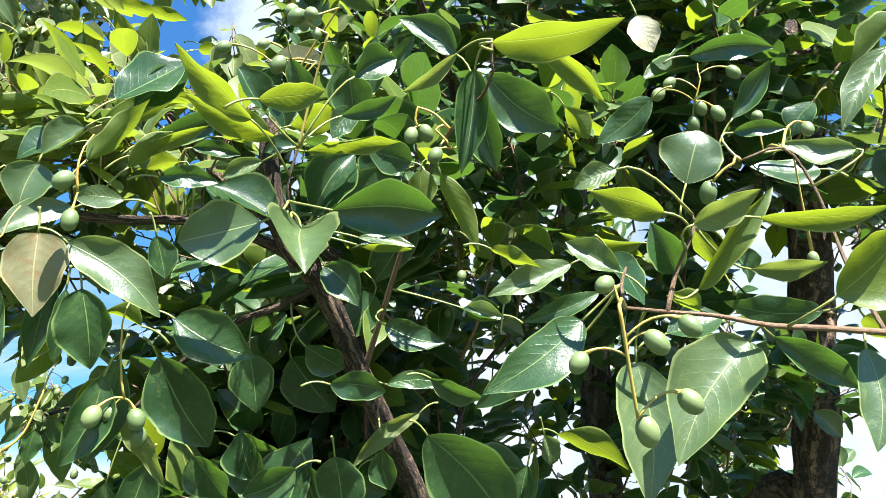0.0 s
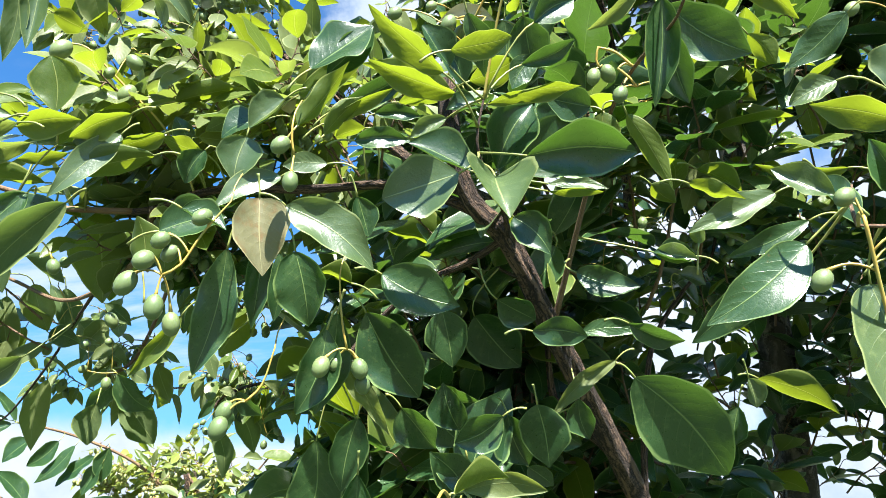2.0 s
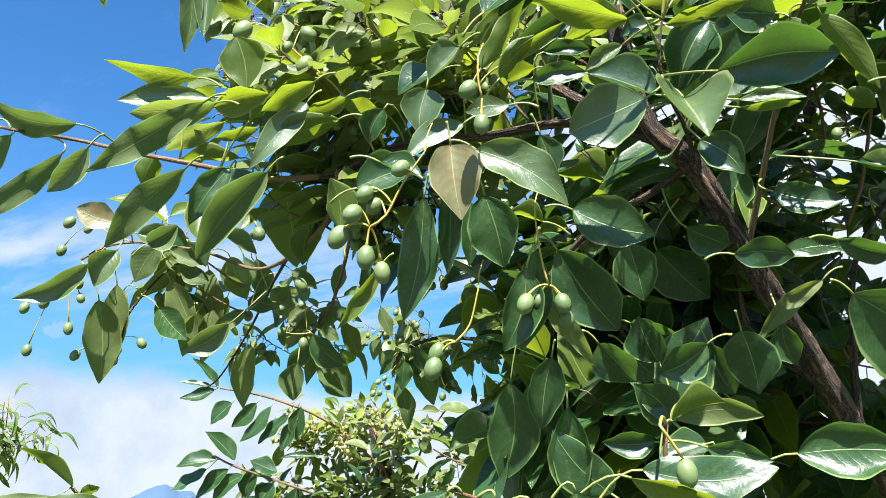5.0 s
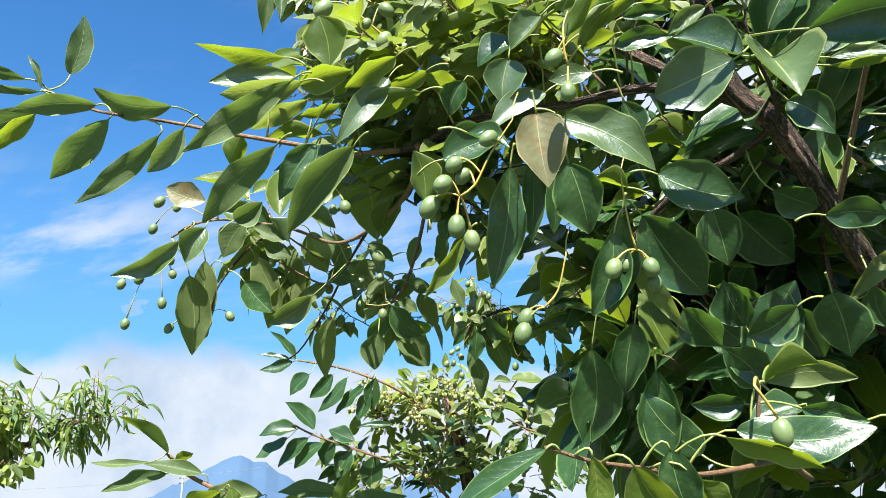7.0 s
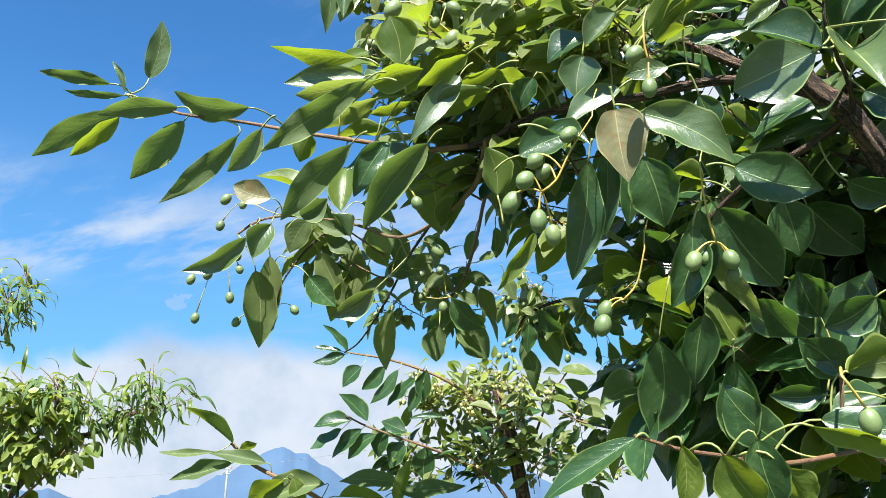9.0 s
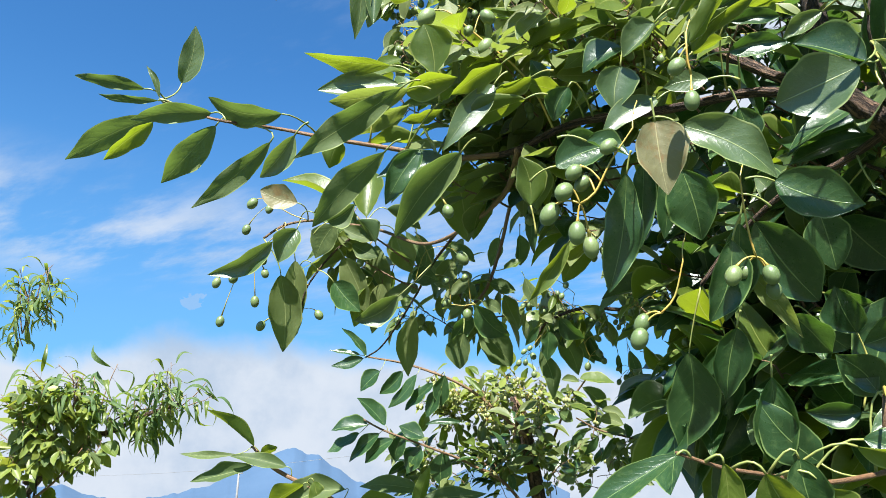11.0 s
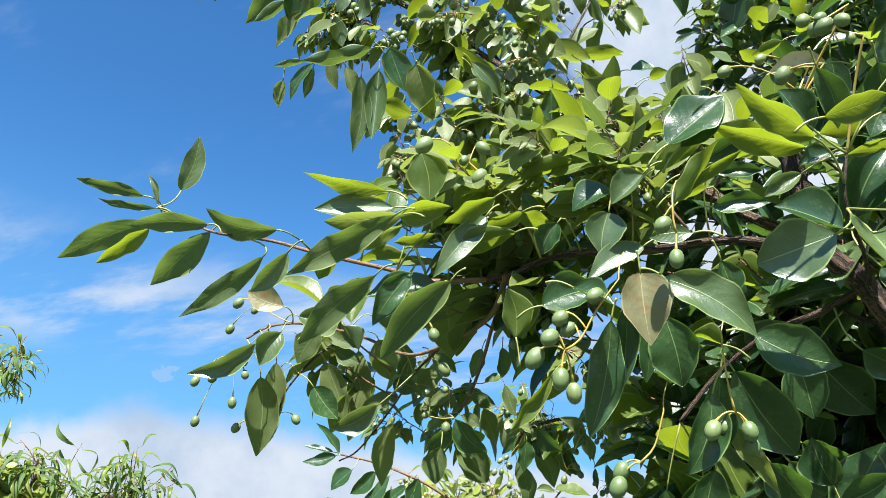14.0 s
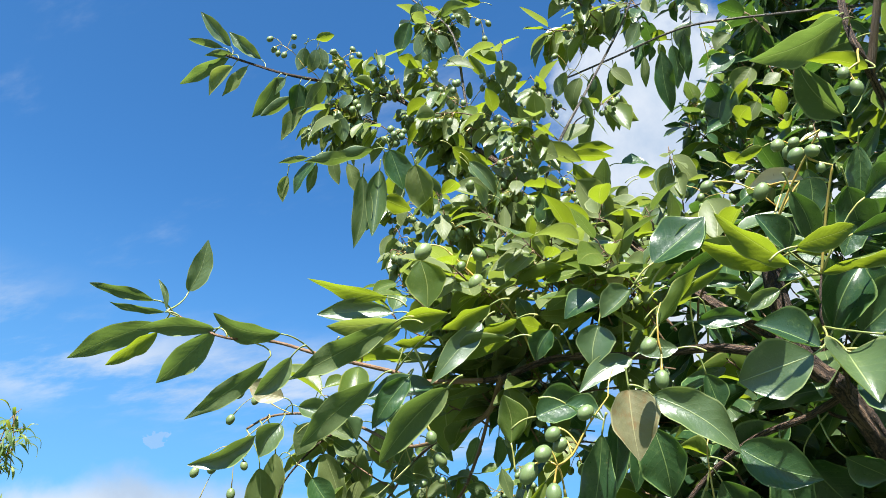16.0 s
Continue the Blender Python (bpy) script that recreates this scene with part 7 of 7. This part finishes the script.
crown.cloud((1.031, 2.490, 2.175), (.13, .12, .13), 11, .075, .3, HEART)
crown.cloud((0.855, 2.384, 1.930), (.12, .12, .08), 8, .075, .3, HEART)
crown.make(tree, "dense dark green leaves")
# here and in upper_mass a larger yellow share stands in for backlighting
left_mass = Mass(21, [LEAF_OLIVE, LEAF_BACKLIT, LEAF_PALE], (0.50, 0.80))
left_mass.cloud((-0.621, 1.021, 2.414), (.26, .14, .1), 11, .065, 2.2, HEART, droop=1.1)
left_mass.cloud((-1.000, 1.420, 1.950), (.12, .16, .06), 8, .075, .6, HEART, droop=1.1)
left_mass.cloud((-0.925, 1.100, 1.965), (.12, .14, .06), 3, .09, .6, HEART, droop=1.1)
left_mass.cloud((-0.989, 2.050, 2.073), (.10, .12, .05), 7, .085, 1.2, HEART, droop=1.5)
left_mass.cloud((-0.780, 2.060, 2.057), (.16, .16, .07), 9, .08, 1.6, HEART, droop=1.1)
left_mass.cloud((-0.542, 0.873, 2.200), (.1, .1, .05), 6, .065, .4, HEART, droop=.6)
left_mass.cloud((-0.644, 0.815, 2.065), (.1, .1, .05), 4, .065, .4, HEART, droop=.6)
left_mass.cloud((-0.545, 0.765, 2.030), (.06, .06, .04), 2, .07, .2, HEART)
left_mass.cloud((-0.623, 0.778, 2.056), (.08, .06, .04), 3, .07, .3, HEART)
left_mass.cloud((-0.516, 0.793, 2.086), (.08, .06, .04), 4, .07, .3, HEART)
left_mass.cloud((-0.411, 0.792, 2.088), (.08, .06, .05), 5, .07, .3, HEART)
left_mass.cloud((-0.680, 0.862, 1.969), (.1, .08, .04), 3, .075, .3, HEART)
left_mass.cloud((-0.558, 0.876, 1.958), (.07, .08, .05), 5, .075, .3, HEART)
left_mass.cloud((-0.337, 0.841, 2.074), (.08, .06, .05), 6, .085, .3, HEART)
left_mass.cloud((-0.448, 1.070, 2.076), (.10, .10, .06), 5, .08, .4, HEART, droop=.9)
left_mass.cloud((-0.632, 1.228, 2.055), (.12, .10, .08), 4, .08, .6, HEART, droop=.9)
left_mass.cloud((-0.391, 1.056, 2.268), (.08, .08, .05), 5, .07, .4, HEART)
left_mass.make(tree, "olive-green leaves of the hanging boughs")
upper_mass = Mass(22, [LEAF_OLIVE, LEAF_BACKLIT, LEAF_PALE], (0.46, 0.84))
upper_mass.cloud((-0.746, 1.043, 2.582), (.2, .12, .11), 18, 0.065, 4.5, HEART, droop=1.9)
upper_mass.cloud((-0.990, 0.986, 2.758), (.18, .1, .07), 14, 0.060, 4.5, HEART, droop=1.9)
upper_mass.cloud((-0.519, 1.250, 3.085), (.10, .12, .05), 11, 0.070, 2.6, HEART, droop=1.9)
upper_mass.cloud((-0.437, 1.157, 2.377), (.14, .2, .06), 8, 0.074, 2.0, HEART, droop=1.9)
upper_mass.cloud((-0.856, 1.039, 3.003), (.08, .1, .08), 5, 0.065, 2.6, HEART, droop=1.9)
upper_mass.cloud((-0.735, 1.019, 2.321), (.12, .12, .07), 7, 0.060, 2.6, HEART, droop=1.9)
upper_mass.cloud((-0.580, 1.071, 2.380), (.15, .15, .1), 10, 0.065, 2.6, HEART, droop=1.9)
upper_mass.cloud((-0.679, 1.160, 2.770), (.1, .12, .08), 6, 0.074, 2.6, HEART, droop=1.9)
upper_mass.make(tree, "small olive leaves among clustered drupes")
small_mass = Mass(23, [LEAF_LIME, LEAF_OLIVE, LEAF_BACKLIT], (0.62, 0.82), FRUIT_YELLOW)
small_mass.cloud((-1.480, 2.501, 1.841), (.27, .2, .10), 44, .055, 3.4, (-1.45, 2.75, 1.3), slim=.4)
small_mass.make(small_tree, "pale green leaves among clustered drupes")
low_mass = Mass(26, [LEAF_OLIVE, LEAF, LEAF_BACKLIT], (0.45, 0.80), FRUIT_YELLOW)
low_mass.cloud((-1.347, 2.595, 1.640), (.36, .25, .12), 42, .075, .8, (-1.45, 2.75, 1.3), slim=.46)
low_mass.cloud((-1.659, 2.435, 1.581), (.14, .2, .1), 12, .075, .4, (-1.45, 2.75, 1.3), slim=.44)
low_mass.make(small_tree, "darker green leaves beneath the pale head")
peach_mass = Mass(24, [LEAF_NARROW, LEAF_BACKLIT, LEAF_LIME], (0.62, 0.74))
peach_mass.cloud((-4.313, 2.350, 2.405), (.1, .12, .2), 16, 0.129, 0, (-4.3, 2.75, 1.4), slim=.17, arch=.32, droop=1.6, lift=.6)
peach_mass.cloud((-4.089, 2.573, 1.860), (.14, .12, .07), 18, 0.142, 0, (-4.3, 2.75, 1.4), slim=.17, arch=.32, droop=1.4, lift=.6)
peach_mass.cloud((-3.825, 2.716, 1.846), (.16, .15, .08), 18, 0.142, 0, (-4.3, 2.75, 1.4), slim=.17, arch=.32, droop=1.6, lift=.5)
peach_mass.cloud((-3.640, 2.792, 1.934), (.06, .1, .04), 6, 0.129, 0, (-4.3, 2.75, 1.4), slim=.17, arch=.32, droop=1.4, lift=.5)
peach_mass.cloud((-4.300, 2.569, 1.659), (.3, .2, .12), 12, 0.135, 0, (-4.3, 2.75, 1.4), slim=.18, arch=.3, droop=1.2, lift=.5)
peach_mass.make(peach_tree, "narrow drooping bright green leaves")
shrub_mass = Mass(25, [LEAF_LIME, LEAF_BACKLIT, LEAF_MATTE], (0.62, 0.82))
shrub_mass.cloud((-4.131, 2.370, 1.870), (.17, .12, .07), 15, .085, 0, (-4.2, 2.45, 1.3), slim=.56, droop=.8)
shrub_mass.cloud((-4.124, 2.454, 1.659), (.25, .15, .12), 26, .10, 0, (-4.2, 2.45, 1.3), slim=.52, droop=1.1)
shrub_mass.cloud((-4.307, 2.388, 1.541), (.22, .15, .12), 16, .10, 0, (-4.2, 2.45, 1.2), slim=.52, droop=1.1)
shrub_mass.make(shrub, "broad lime-green leaves")
